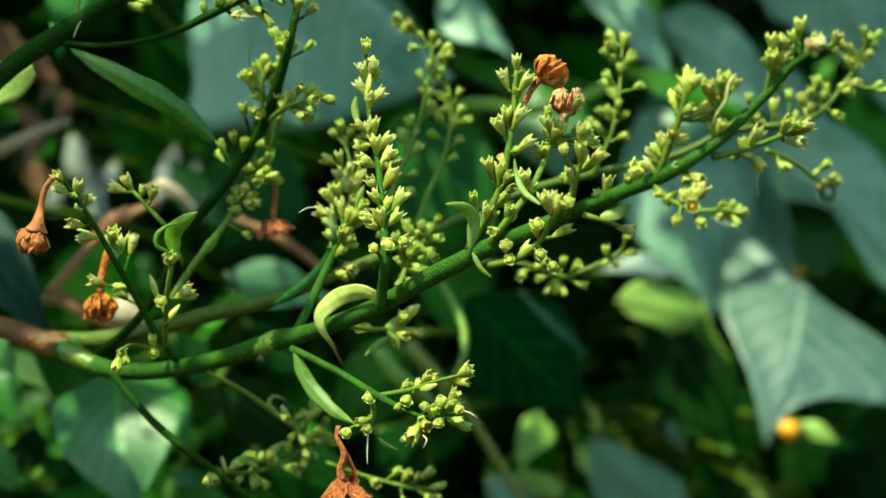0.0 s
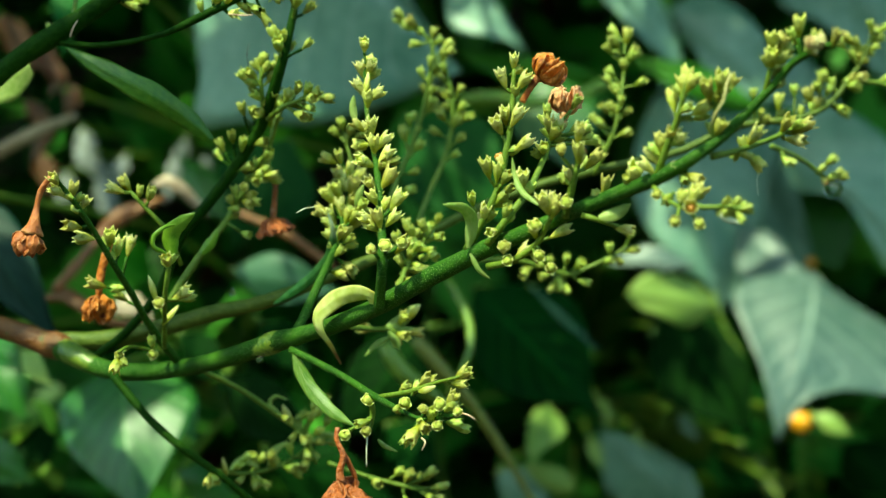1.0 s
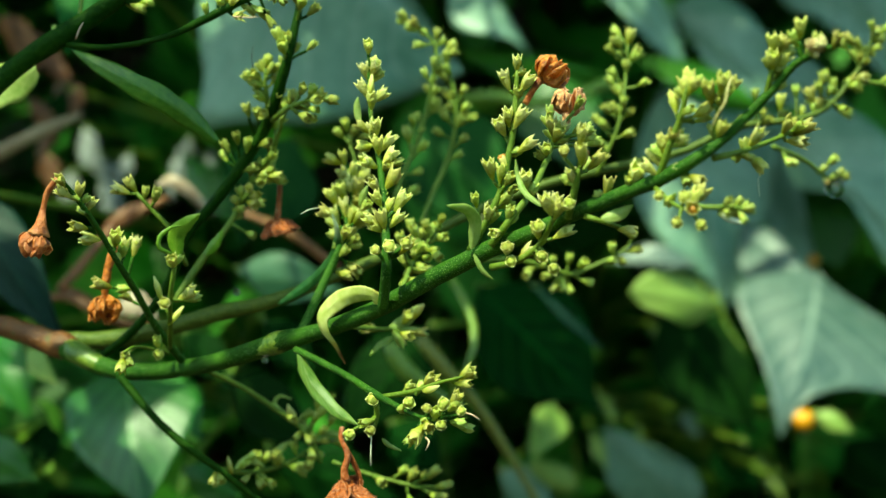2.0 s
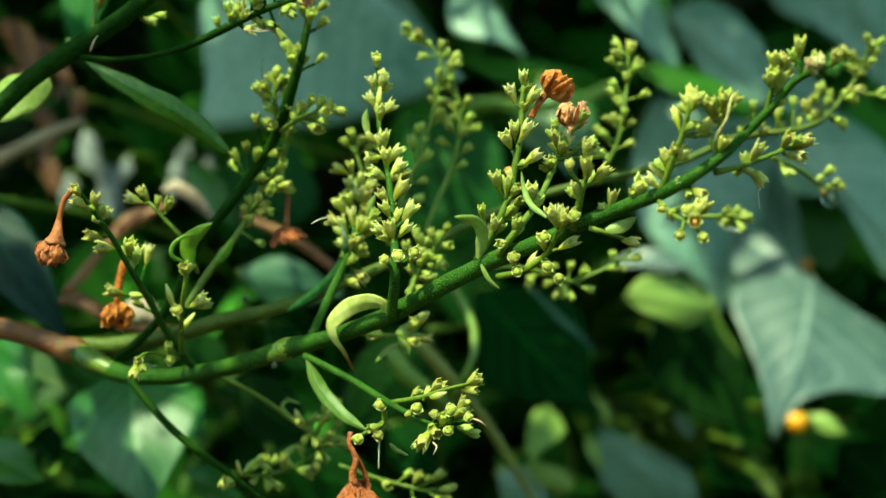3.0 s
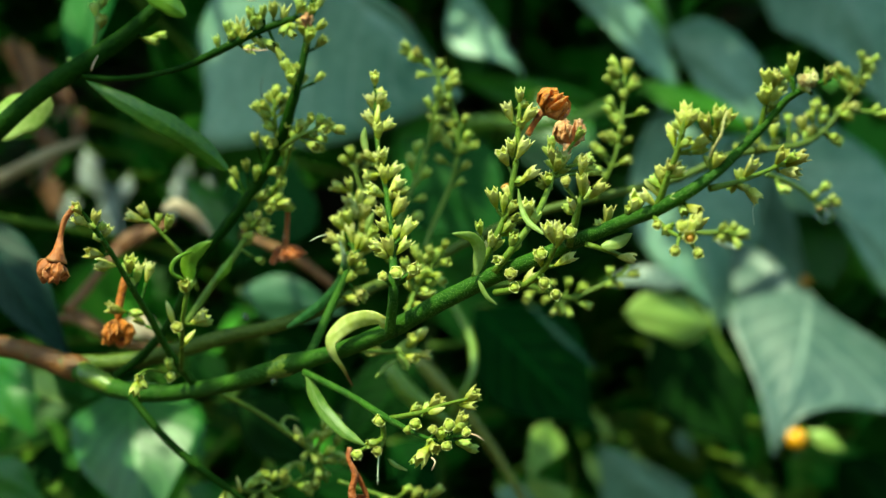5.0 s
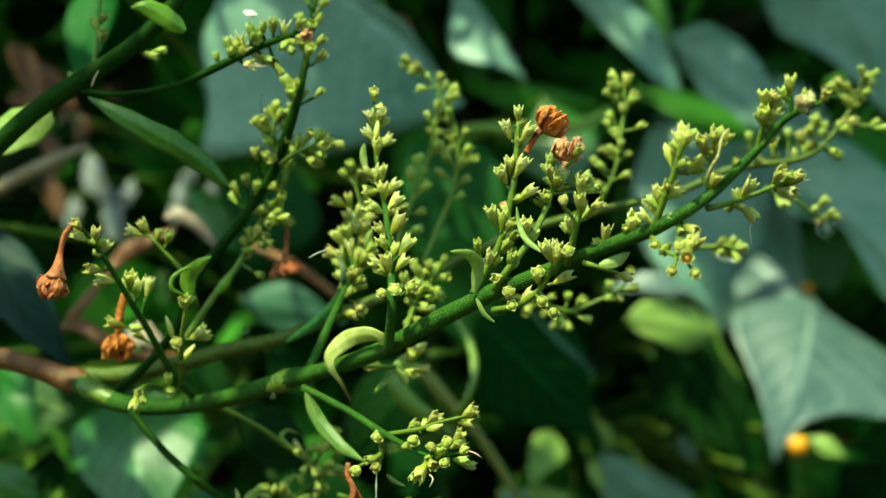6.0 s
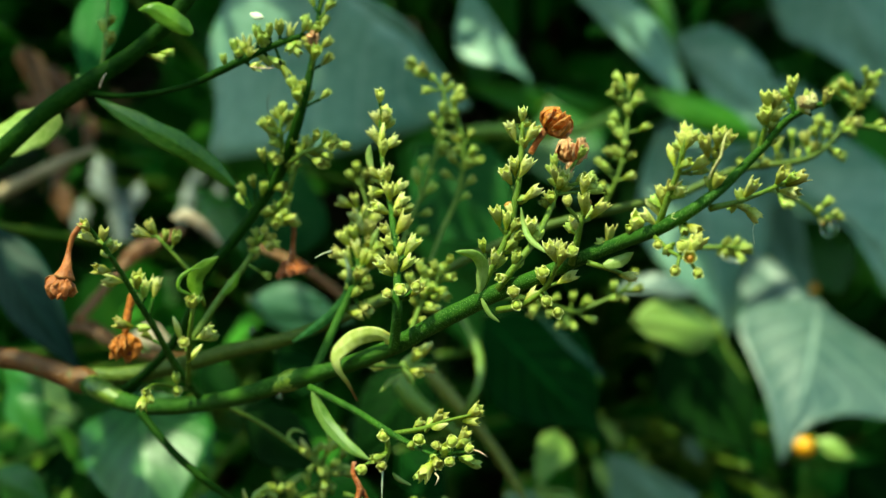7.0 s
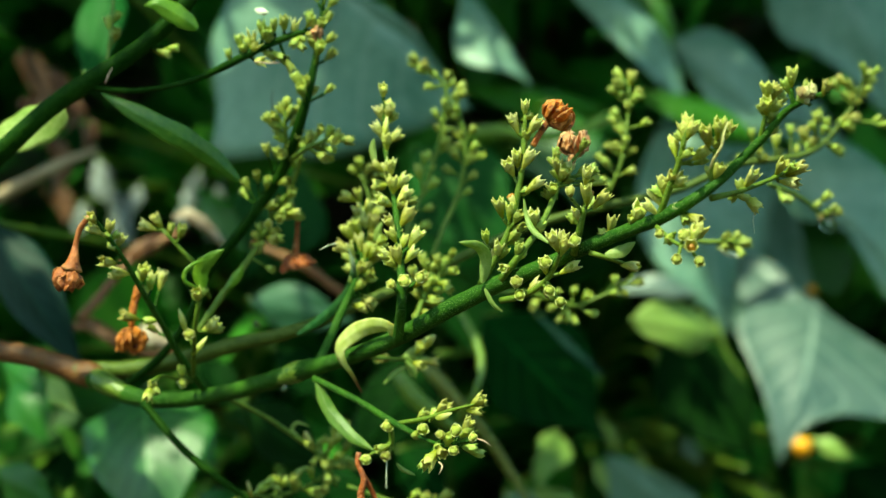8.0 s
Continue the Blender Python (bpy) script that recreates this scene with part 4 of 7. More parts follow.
r1_stem = branch(shrub, "side_stem", [(38.7, -62.0, 518.5, 0.79), (40.2, -65.0, 523.6, 0.63), (42.1, -68.0, 529.3, 0.57), (42.8, -70.0, 533.5, 0.46), (43.3, -70.0, 535.5, 0.26)], [
    ((42.7, -69.8, 533.1), (42.6, -68.9, 536.7), "o"),
    ((42.8, -70.0, 533.5), (43.6, -68.6, 538.0), "o"),
    ((42.7, -69.8, 533.1), (44.9, -71.1, 536.5), "o"),
    ((41.9, -67.7, 528.7), (40.8, -66.5, 534.3), "o"),
    ((41.9, -67.7, 528.7), (48.0, -66.6, 532.0), "o"),
    ((42.2, -68.4, 530.0), (44.2, -70.8, 531.1), "k"),
    ((39.8, -64.2, 522.2), (39.3, -64.0, 527.4), "o"),
    ((39.4, -63.4, 520.8), (37.1, -62.7, 524.7), "p"),
    ((39.0, -62.5, 519.4), (35.5, -62.7, 522.2), "p"),
    ((40.7, -65.8, 525.1), (43.5, -66.7, 527.0), "p"),
    ((39.1, -62.8, 519.9), (42.5, -64.9, 521.1), "p"),
    ((40.7, -65.8, 525.1), (41.1, -67.6, 527.5), "o"),
], mat=SIDE)
r2_stem = branch(shrub, "side_stem", [(48.6, -66.0, 524.3, 0.47), (48.2, -67.0, 527.6, 0.42), (48.8, -68.0, 531.4, 0.41), (49.1, -69.0, 534.4, 0.26)], [
    ((48.7, -67.9, 531.0), (46.3, -70.3, 535.8), "o"),
    ((49.0, -68.6, 533.3), (49.2, -71.8, 537.2), "o"),
    ((48.9, -68.3, 532.2), (52.0, -68.8, 536.8), "o"),
    ((48.4, -66.4, 525.5), (50.1, -68.4, 529.2), "o"),
    ((48.4, -66.4, 525.5), (47.7, -65.8, 528.8), "k"),
    ((48.9, -68.4, 532.5), (50.4, -71.6, 534.6), "k"),
], mat=SIDE)
star_stem = branch(shrub, "side_stem", [(38.3, -63.0, 517.2, 0.47), (41.1, -68.0, 514.1, 0.41), (43.7, -71.0, 512.8, 0.31)], [
    ((39.3, -64.8, 516.0), (38.6, -67.3, 515.5), "f"),
    ((40.4, -66.6, 514.9), (40.0, -65.6, 514.2), "k"),
    ((42.3, -69.4, 513.5), (42.4, -71.9, 515.1), "f"),
    ((43.7, -71.0, 512.8), (43.7, -73.5, 512.9), "F"),
    ((42.3, -69.4, 513.5), (41.3, -71.9, 510.8), "f"),
    ((43.7, -71.0, 512.8), (45.1, -73.5, 510.5), "f"),
    ((42.8, -69.9, 513.2), (45.5, -69.9, 517.1), "o"),
    ((43.3, -70.5, 513.0), (46.8, -69.3, 517.8), "o"),
], mat=SIDE)
lo_r_stem = branch(shrub, "side_stem", [(54.9, 49.0, 521.4, 0.65), (60.5, 48.0, 519.3, 0.65), (67.7, 48.0, 519.4, 0.58), (71.1, 48.0, 518.8, 0.36)], [
    ((67.7, 48.0, 519.4), (70.4, 49.0, 522.0), "k"),
    ((69.2, 48.0, 519.1), (73.8, 49.0, 518.6), "k"),
    ((69.2, 48.0, 519.1), (71.0, 47.4, 515.1), "k"),
    ((65.1, 48.0, 519.3), (67.1, 44.6, 521.5), "k"),
    ((69.2, 48.0, 519.1), (72.0, 48.2, 520.6), "k"),
    ((65.1, 48.0, 519.3), (66.6, 45.4, 517.2), "k"),
], mat=SIDE2)
r3_stem = branch(shrub, "side_stem", [(48.3, -65.0, 522.6, 0.73), (53.7, -62.0, 524.0, 0.53), (60.2, -58.0, 526.6, 0.43), (64.2, -56.0, 528.5, 0.32)], [
    ((61.0, -57.6, 527.0), (63.3, -59.6, 530.6), "o"),
    ((62.4, -56.9, 527.7), (68.0, -57.1, 530.0), "o"),
    ((61.7, -57.3, 527.3), (66.4, -58.1, 526.0), "p"),
    ((54.3, -61.6, 524.3), (57.5, -63.1, 528.3), "p"),
    ((54.3, -61.6, 524.3), (58.4, -60.4, 520.7), "o"),
    ((53.2, -62.3, 523.9), (56.1, -62.7, 522.6), "k"),
    ((63.5, -56.4, 528.2), (65.7, -58.2, 529.7), "k"),
], mat=SIDE)
dropst_stem = branch(shrub, "side_stem", [(76.2, 40.0, 533.8, 0.64), (85.5, 52.0, 531.7, 0.58), (90.9, 56.0, 528.5, 0.52), (93.4, 57.0, 527.1, 0.37)], [
    ((90.4, 55.6, 528.8), (94.7, 53.4, 532.7), "k"),
    ((93.2, 56.9, 527.2), (97.1, 57.7, 529.8), "k"),
    ((93.4, 57.0, 527.1), (98.4, 55.9, 528.0), "k"),
    ((92.3, 56.5, 527.7), (93.1, 57.0, 525.6), "w"),
    ((93.0, 56.8, 527.3), (94.8, 55.1, 528.0), "k"),
    ((78.7, 43.3, 533.2), (80.8, 40.8, 529.1), "k"),
], mat=SIDE2)
r4_stem = branch(shrub, "side_stem", [(57.2, -66.0, 532.8, 0.57), (57.9, -68.0, 537.2, 0.47), (58.8, -69.0, 540.3, 0.26)], [
    ((58.7, -68.9, 540.0), (57.9, -69.7, 544.4), "o"),
    ((58.7, -68.9, 540.0), (60.8, -68.3, 544.1), "o"),
    ((58.0, -68.1, 537.4), (57.5, -70.7, 541.1), "o"),
    ((58.2, -68.3, 538.0), (61.1, -67.8, 541.1), "o"),
    ((57.8, -67.6, 536.4), (61.0, -66.5, 539.2), "k"),
    ((58.2, -68.3, 538.0), (56.8, -67.7, 540.3), "k"),
], mat=SIDE)
lowcl_stem = branch(shrub, "side_stem", [(-33.5, -7.0, 485.2, 0.81), (-22.6, -15.0, 480.7, 0.79), (-14.9, -23.0, 477.0, 0.78), (-9.2, -30.0, 474.8, 0.58), (-4.3, -36.0, 473.3, 0.40), (0.1, -39.0, 473.7, 0.23)], [
    ((-8.3, -31.1, 474.6), (-7.4, -33.6, 476.1), "f"),
    ((-8.8, -30.5, 474.7), (-9.2, -29.9, 474.1), "k"),
    ((-4.3, -36.0, 473.3), (-6.6, -39.5, 468.6), "o"),
    ((-3.9, -36.3, 473.4), (-3.3, -38.8, 475.2), "f"),
    ((-2.7, -37.1, 473.5), (-0.2, -39.6, 476.2), "f"),
    ((-1.1, -38.2, 473.6), (3.0, -38.5, 478.9), "o"),
    ((-1.1, -38.2, 473.6), (3.1, -40.7, 474.8), "f"),
    ((-1.5, -37.9, 473.6), (4.4, -37.1, 472.4), "k"),
    ((-3.5, -36.5, 473.4), (-1.0, -39.0, 472.1), "f"),
    ((-3.5, -36.5, 473.4), (-2.6, -39.8, 471.0), "o"),
    ((-4.3, -36.0, 473.3), (-3.9, -38.1, 472.3), "k"),
    ((-2.3, -37.4, 473.5), (-1.9, -39.5, 475.5), "k"),
], mat=STEM)
lowup_stem = branch(shrub, "side_stem", [(-12.9, -25.0, 476.6, 0.53), (-6.6, -30.0, 478.1, 0.53), (-1.2, -35.0, 480.2, 0.40), (3.4, -38.0, 481.6, 0.23)], [
    ((-5.6, -30.9, 478.5), (-2.0, -31.8, 481.8), "o"),
    ((1.7, -36.9, 481.1), (5.7, -38.3, 483.5), "o"),
    ((0.9, -36.4, 480.8), (5.5, -37.5, 480.2), "o"),
    ((-9.4, -27.7, 477.5), (-6.6, -27.3, 479.8), "k"),
    ((-4.6, -31.8, 478.9), (-1.2, -35.3, 479.3), "b"),
], mat=SIDE)
lowl_stem = branch(shrub, "side_stem", [(-15.2, -22.0, 477.2, 0.54), (-14.7, -20.0, 472.7, 0.60), (-15.5, -20.0, 469.6, 0.48)], [
    ((-14.8, -20.2, 473.1), (-15.3, -22.7, 475.6), "f"),
    ((-15.0, -20.0, 471.6), (-15.6, -22.5, 469.6), "f"),
    ((-14.9, -20.0, 472.2), (-19.9, -22.5, 468.8), "f"),
    ((-14.9, -20.0, 472.2), (-18.2, -23.2, 470.7), "k"),
], mat=SIDE)
lowbr_stem = branch(shrub, "side_stem", [(-22.1, 0.0, 490.0, 0.57), (-16.0, 12.0, 489.2, 0.53), (-11.5, 17.0, 489.6, 0.40)], [
    ((-12.7, 15.6, 489.5), (-7.1, 12.8, 495.1), "b"),
    ((-12.3, 16.1, 489.6), (-10.2, 13.2, 493.2), "o"),
    ((-16.0, 12.0, 489.2), (-20.0, 8.8, 490.0), "o"),
    ((-12.7, 15.6, 489.5), (-6.0, 17.0, 488.4), "o"),
    ((-13.1, 15.2, 489.5), (-11.9, 16.0, 485.1), "o"),
    ((-14.0, 14.3, 489.4), (-9.3, 11.2, 487.5), "o"),
], mat=SIDE2)
lowleft_stem = branch(shrub, "side_stem", [(-78.4, 20.0, 477.5, 0.94), (-69.5, 16.0, 468.6, 0.93), (-61.0, 14.0, 461.7, 0.93), (-54.7, 15.0, 457.2, 0.80), (-47.8, 16.0, 451.9, 0.67), (-38.5, 18.0, 444.6, 0.60)], [
    ((-54.7, 15.0, 457.2), (-55.2, 14.0, 452.8), "o"),
    ((-54.0, 15.1, 456.7), (-52.4, 13.2, 453.5), "k"),
    ((-38.5, 18.0, 444.6), (-33.0, 16.1, 446.3), "k"),
    ((-41.1, 17.5, 446.6), (-42.2, 15.7, 442.2), "k"),
], mat=STEM3)
blo1_way = [(-55.4, 17.0, 456.7, 0.53), (-48.3, 28.0, 454.4, 0.55), (-39.4, 34.0, 456.6, 0.49), (-31.5, 38.0, 462.8, 0.35)]
blo1_stem = branch(shrub, "side_stem", blo1_way, [
    ((-51.6, 23.0, 455.5), (-48.2, 22.7, 457.9), "k"),
    ((-48.9, 27.0, 454.6), (-50.0, 26.4, 452.0), "k"),
    ((-47.5, 28.5, 454.6), (-45.3, 26.8, 450.7), "k"),
    ((-45.9, 29.6, 455.0), (-46.8, 27.1, 459.5), "k"),
    ((-43.4, 31.3, 455.6), (-42.3, 29.4, 460.0), "k"),
    ((-41.0, 32.9, 456.2), (-36.8, 30.0, 455.2), "k"),
    ((-37.9, 34.7, 457.7), (-39.4, 34.0, 461.6), "k"),
    ((-35.1, 36.2, 460.0), (-31.9, 36.3, 457.3), "k"),
    ((-47.5, 28.5, 454.6), (-42.5, 26.9, 451.4), "k"),
    ((-52.2, 22.0, 455.7), (-52.4, 18.9, 458.9), "b"),
], mat=SIDE2)
blo2_way = [(-58.6, 20.0, 479.4, 0.61), (-49.5, 25.0, 474.4, 0.61), (-40.4, 30.0, 467.5, 0.62), (-35.2, 33.0, 462.9, 0.63), (-32.4, 34.0, 456.2, 0.42)]
blo2_stem = branch(shrub, "side_stem", blo2_way, [
    ((-38.0, 31.4, 465.5), (-40.3, 28.8, 470.4), "b"),
    ((-34.9, 33.1, 462.3), (-30.8, 31.5, 465.1), "k"),
    ((-34.6, 33.2, 461.7), (-30.2, 32.7, 461.9), "k"),
    ((-34.1, 33.4, 460.5), (-35.8, 33.8, 454.8), "k"),
    ((-35.2, 33.0, 462.9), (-33.0, 31.4, 468.9), "k"),
    ((-36.1, 32.5, 463.8), (-31.1, 33.0, 470.2), "k"),
    ((-35.6, 32.7, 463.4), (-29.6, 32.3, 473.1), "k"),
    ((-37.1, 31.9, 464.6), (-38.3, 30.6, 462.0), "k"),
], mat=SIDE2)
bottom_way = [(-29.4, 32.0, 456.8, 0.49), (-19.5, 31.0, 453.7, 0.49), (-9.8, 30.0, 451.5, 0.48), (-2.9, 30.0, 450.3, 0.28)]
bottom_stem = branch(shrub, "side_stem", bottom_way, [
    ((-10.6, 30.1, 451.7), (-3.4, 28.5, 456.5), "k"),
    ((-9.1, 30.0, 451.4), (-1.5, 29.0, 452.1), "k"),
    ((-9.8, 30.0, 451.5), (-6.4, 30.0, 454.9), "k"),
    ((-11.5, 30.2, 451.9), (-9.1, 28.8, 455.8), "k"),
    ((-11.5, 30.2, 451.9), (-9.7, 30.2, 446.0), "k"),
    ((-5.4, 30.0, 450.7), (-1.4, 28.8, 449.1), "k"),
], mat=SIDE2)
left_cups = [
    ((-76.5, -26.4, 516.7), (-80.4, -28.6, 518.5), "p"),
    ((-76.0, -25.5, 515.7), (-75.6, -26.4, 519.9), "o"),
    ((-75.2, -24.1, 514.1), (-73.3, -24.1, 516.9), "p"),
    ((-73.6, -20.9, 510.8), (-78.5, -24.1, 510.9), "o"),
    ((-72.7, -18.9, 508.7), (-77.5, -20.3, 508.8), "p"),
    ((-71.4, -15.6, 505.2), (-70.4, -17.0, 510.4), "o"),
    ((-70.5, -13.2, 502.9), (-69.3, -12.3, 509.3), "p"),
    ((-69.7, -9.1, 500.1), (-67.8, -7.9, 509.7), "p"),
    ((-69.0, -5.8, 497.8), (-78.3, -7.4, 499.3), "o"),
    ((-69.2, -6.6, 498.4), (-72.9, -5.6, 497.8), "k"),
    ((-67.7, -0.5, 493.6), (-73.4, 0.0, 497.0), "k"),
    ((-78.0, -28.7, 519.2), (-79.3, -30.9, 520.8), "o"),
]
left_cups += [
    ((-70.4, -12.4, 502.4), (-69.5, -13.5, 507.8), "k"),
]
left_stem = branch(shrub, "side_stem", [(-62.4, 17.0, 480.6, 1.00), (-66.3, 5.0, 489.1, 0.91), (-68.8, -5.0, 497.2, 0.76), (-70.7, -14.0, 503.5, 0.67), (-73.1, -20.0, 509.8, 0.60), (-75.6, -25.0, 515.0, 0.59), (-77.7, -28.0, 518.6, 0.41), (-78.6, -30.0, 520.3, 0.29)], left_cups, mat=STEM)
left2_stem = branch(shrub, "side_stem", [(-63.9, 8.0, 484.7, 0.59), (-60.2, -10.0, 495.5, 0.56), (-58.6, -14.0, 502.4, 0.55), (-58.2, -14.0, 506.7, 0.37)], [
    ((-58.8, -13.6, 501.8), (-58.9, -16.5, 505.2), "o"),
    ((-60.5, -8.4, 494.6), (-61.0, -10.9, 494.7), "f"),
    ((-60.2, -10.0, 495.5), (-54.5, -9.4, 498.3), "p"),
    ((-61.5, -3.5, 491.7), (-65.1, -3.6, 500.7), "b"),
    ((-61.5, -3.5, 491.7), (-58.7, -2.5, 494.2), "b"),
    ((-58.6, -14.0, 502.8), (-57.2, -13.5, 505.5), "k"),
], mat=SIDE)
ltop_stem = branch(shrub, "side_stem", [(-58.4, -2.0, 503.1, 0.51), (-60.8, -5.0, 510.0, 0.57), (-64.5, -6.0, 514.3, 0.56), (-68.4, -7.0, 518.5, 0.38)], [
    ((-68.4, -7.0, 518.5), (-70.9, -7.2, 522.3), "o"),
    ((-68.4, -7.0, 518.5), (-74.3, -6.8, 520.0), "p"),
    ((-67.0, -6.6, 517.0), (-66.3, -7.3, 520.3), "k"),
    ((-65.5, -6.3, 515.5), (-63.2, -9.3, 519.7), "k"),
], mat=SIDE)
lb3_stem = branch(shrub, "side_stem", [(-64.8, 10.0, 483.3, 0.46), (-66.7, -12.0, 485.6, 0.37), (-68.1, -18.0, 484.6, 0.30)], [
    ((-67.1, -13.6, 485.3), (-68.2, -16.1, 484.0), "f"),
    ((-68.0, -17.5, 484.7), (-69.2, -18.0, 480.0), "o"),
    ((-65.6, 2.0, 484.2), (-64.3, -0.5, 483.6), "f"),
    ((-65.4, 4.0, 484.0), (-65.3, 0.5, 487.4), "k"),
], mat=SIDE)
dark_cups = [
    ((-49.6, 14.9, 526.1), (-50.4, 12.1, 534.0), "k"),
    ((-50.1, 15.0, 525.3), (-54.1, 15.4, 532.4), "k"),
    ((-48.6, 14.7, 527.7), (-47.3, 11.4, 532.7), "k"),
    ((-46.0, 14.3, 531.6), (-48.2, 11.2, 540.6), "k"),
    ((-45.0, 14.1, 533.2), (-45.5, 11.1, 539.6), "k"),
    ((-38.3, 4.7, 547.3), (-39.1, 5.6, 550.6), "k"),
    ((-37.4, 4.0, 550.2), (-37.4, 1.4, 555.2), "k"),
    ((-37.7, 4.0, 548.8), (-30.5, 0.6, 553.1), "k"),
    ((-35.7, 4.2, 557.8), (-30.6, 4.9, 562.0), "k"),
    ((-35.0, 4.8, 562.1), (-30.3, 1.9, 565.2), "k"),
    ((-34.6, 5.4, 565.8), (-31.8, 6.1, 571.4), "k"),
    ((-34.6, 5.4, 565.8), (-37.6, 5.2, 571.2), "k"),
]
dark_cups += [
    ((-34.1, 6.0, 572.4), (-32.6, 6.7, 578.1), "k"),
    ((-34.2, 6.0, 571.3), (-36.6, 7.3, 576.9), "k"),
]
dark_way = [(-85.3, 30.0, 481.4, 0.97), (-77.5, 26.0, 486.8, 1.09), (-68.5, 22.0, 497.0, 1.15), (-62.5, 18.0, 509.9, 1.21), (-56.2, 16.0, 517.3, 1.33), (-50.1, 15.0, 525.3, 1.33), (-44.5, 14.0, 534.0, 1.46), (-40.7, 8.0, 540.7, 1.43), (-37.7, 4.0, 548.8, 1.16), (-35.9, 4.0, 556.6, 0.90), (-34.8, 5.0, 563.3, 0.78), (-34.2, 6.0, 570.1, 0.58), (-33.8, 6.0, 576.6, 0.39)]
dark_stem = branch(shrub, "dark_stem", dark_way, dark_cups, label="dark green stem of a side spray", mat=STEM3)
darkl_way = [(-42.7, 10.0, 537.0, 0.59), (-42.6, 7.0, 541.9, 0.52), (-42.8, 6.0, 544.8, 0.39), (-42.7, 6.0, 547.7, 0.26)]
darkl_stem = branch(shrub, "side_stem", darkl_way, [
    ((-42.7, 6.0, 547.2), (-42.5, 5.4, 550.0), "k"),
    ((-42.7, 6.0, 546.1), (-44.7, 6.5, 549.3), "k"),
    ((-42.7, 6.4, 543.8), (-45.5, 3.0, 546.8), "k"),
    ((-42.6, 7.8, 540.6), (-45.7, 8.2, 544.0), "k"),
    ((-42.8, 6.0, 545.1), (-40.6, 5.1, 548.9), "k"),
    ((-42.7, 6.5, 543.2), (-39.5, 6.6, 546.8), "k"),
    ((-42.6, 8.9, 538.8), (-39.3, 5.9, 542.5), "k"),
], mat=SIDE2)
darkr_way = [(-41.5, 9.0, 536.2, 0.59), (-36.8, 3.0, 538.6, 0.51), (-32.6, 2.0, 540.0, 0.38), (-29.9, 1.0, 541.0, 0.26)]
darkr_stem = branch(shrub, "side_stem", darkr_way, [
    ((-40.2, 7.4, 536.9), (-38.7, 7.6, 541.9), "k"),
    ((-38.1, 4.6, 537.9), (-36.4, 5.8, 543.0), "k"),
    ((-36.4, 2.9, 538.7), (-33.1, -0.3, 543.4), "k"),
    ((-33.7, 2.3, 539.6), (-30.9, 0.4, 543.5), "k"),
    ((-32.1, 1.8, 540.2), (-28.6, 1.1, 542.3), "k"),
    ((-30.4, 1.2, 540.8), (-27.6, 1.8, 540.3), "k"),
    ((-34.5, 2.5, 539.4), (-29.7, 0.2, 537.6), "k"),
    ((-36.8, 3.0, 538.6), (-31.8, 0.4, 535.8), "k"),
], mat=SIDE2)
strand_cups = [
    ((-49.8, 16.0, 517.4), (-47.2, 13.5, 520.9), "f"),
    ((-49.0, 16.0, 519.1), (-45.1, 13.7, 516.9), "o"),
    ((-46.9, 16.0, 523.4), (-44.4, 15.6, 528.2), "k"),
    ((-47.3, 16.0, 522.6), (-48.0, 16.3, 527.2), "k"),
    ((-46.5, 15.7, 524.0), (-41.8, 14.2, 531.1), "k"),
    ((-46.5, 15.7, 524.0), (-39.3, 14.1, 524.2), "o"),
    ((-52.0, 15.8, 513.2), (-45.8, 14.3, 510.0), "k"),
    ((-50.2, 16.0, 516.6), (-51.0, 14.3, 519.3), "k"),
    ((-46.9, 16.0, 523.4), (-43.4, 14.6, 524.7), "k"),
    ((-46.0, 15.5, 524.6), (-44.4, 12.4, 521.9), "k"),
    ((-46.5, 15.7, 524.0), (-41.4, 14.7, 526.1), "k"),
    ((-46.0, 15.5, 524.6), (-42.4, 16.8, 527.8), "k"),
]
strand_cups += [
    ((-48.6, 16.0, 520.0), (-44.9, 14.6, 519.3), "o"),
    ((-49.4, 16.0, 518.3), (-50.3, 16.2, 521.8), "k"),
    ((-44.2, 14.4, 527.0), (-41.1, 11.7, 529.8), "k"),
]
strand_way = [(-63.8, 12.0, 495.1, 0.79), (-57.7, 14.0, 505.0, 0.86), (-51.5, 16.0, 514.0, 0.73), (-46.9, 16.0, 523.4, 0.60), (-41.9, 13.0, 529.9, 0.53), (-38.7, 8.0, 537.5, 0.39)]
strand_stem = branch(shrub, "side_stem", strand_way, strand_cups, mat=SIDE2)
tl_stem = branch(shrub2, "main_stem", [(-250.1, 70.0, -97.6, 4.57), (-224.2, 60.0, 277.4, 4.17), (-174.9, 30.0, 452.9, 3.32), (-137.1, 10.0, 506.1, 2.89), (-119.6, 5.0, 527.2, 2.72), (-105.1, 0.0, 539.9, 2.42), (-96.2, 0.0, 547.8, 2.30), (-88.2, 0.0, 553.3, 2.42), (-78.8, 0.0, 559.3, 2.17), (-69.9, 0.0, 566.7, 2.04), (-62.9, 0.0, 575.2, 1.91), (-54.0, 0.0, 588.2, 1.79)], [
    ((-88.2, 0.0, 553.3), (-88.8, -0.0, 556.4), "k"),
    ((-86.5, 0.0, 554.4), (-85.9, 0.3, 553.1), "k"),
    ((-75.6, 0.0, 562.0), (-66.5, -0.1, 561.4), "k"),
    ((-74.7, 0.0, 562.7), (-68.2, -0.9, 559.5), "k"),
], label="thick dark green main stem", mat=STEM3)
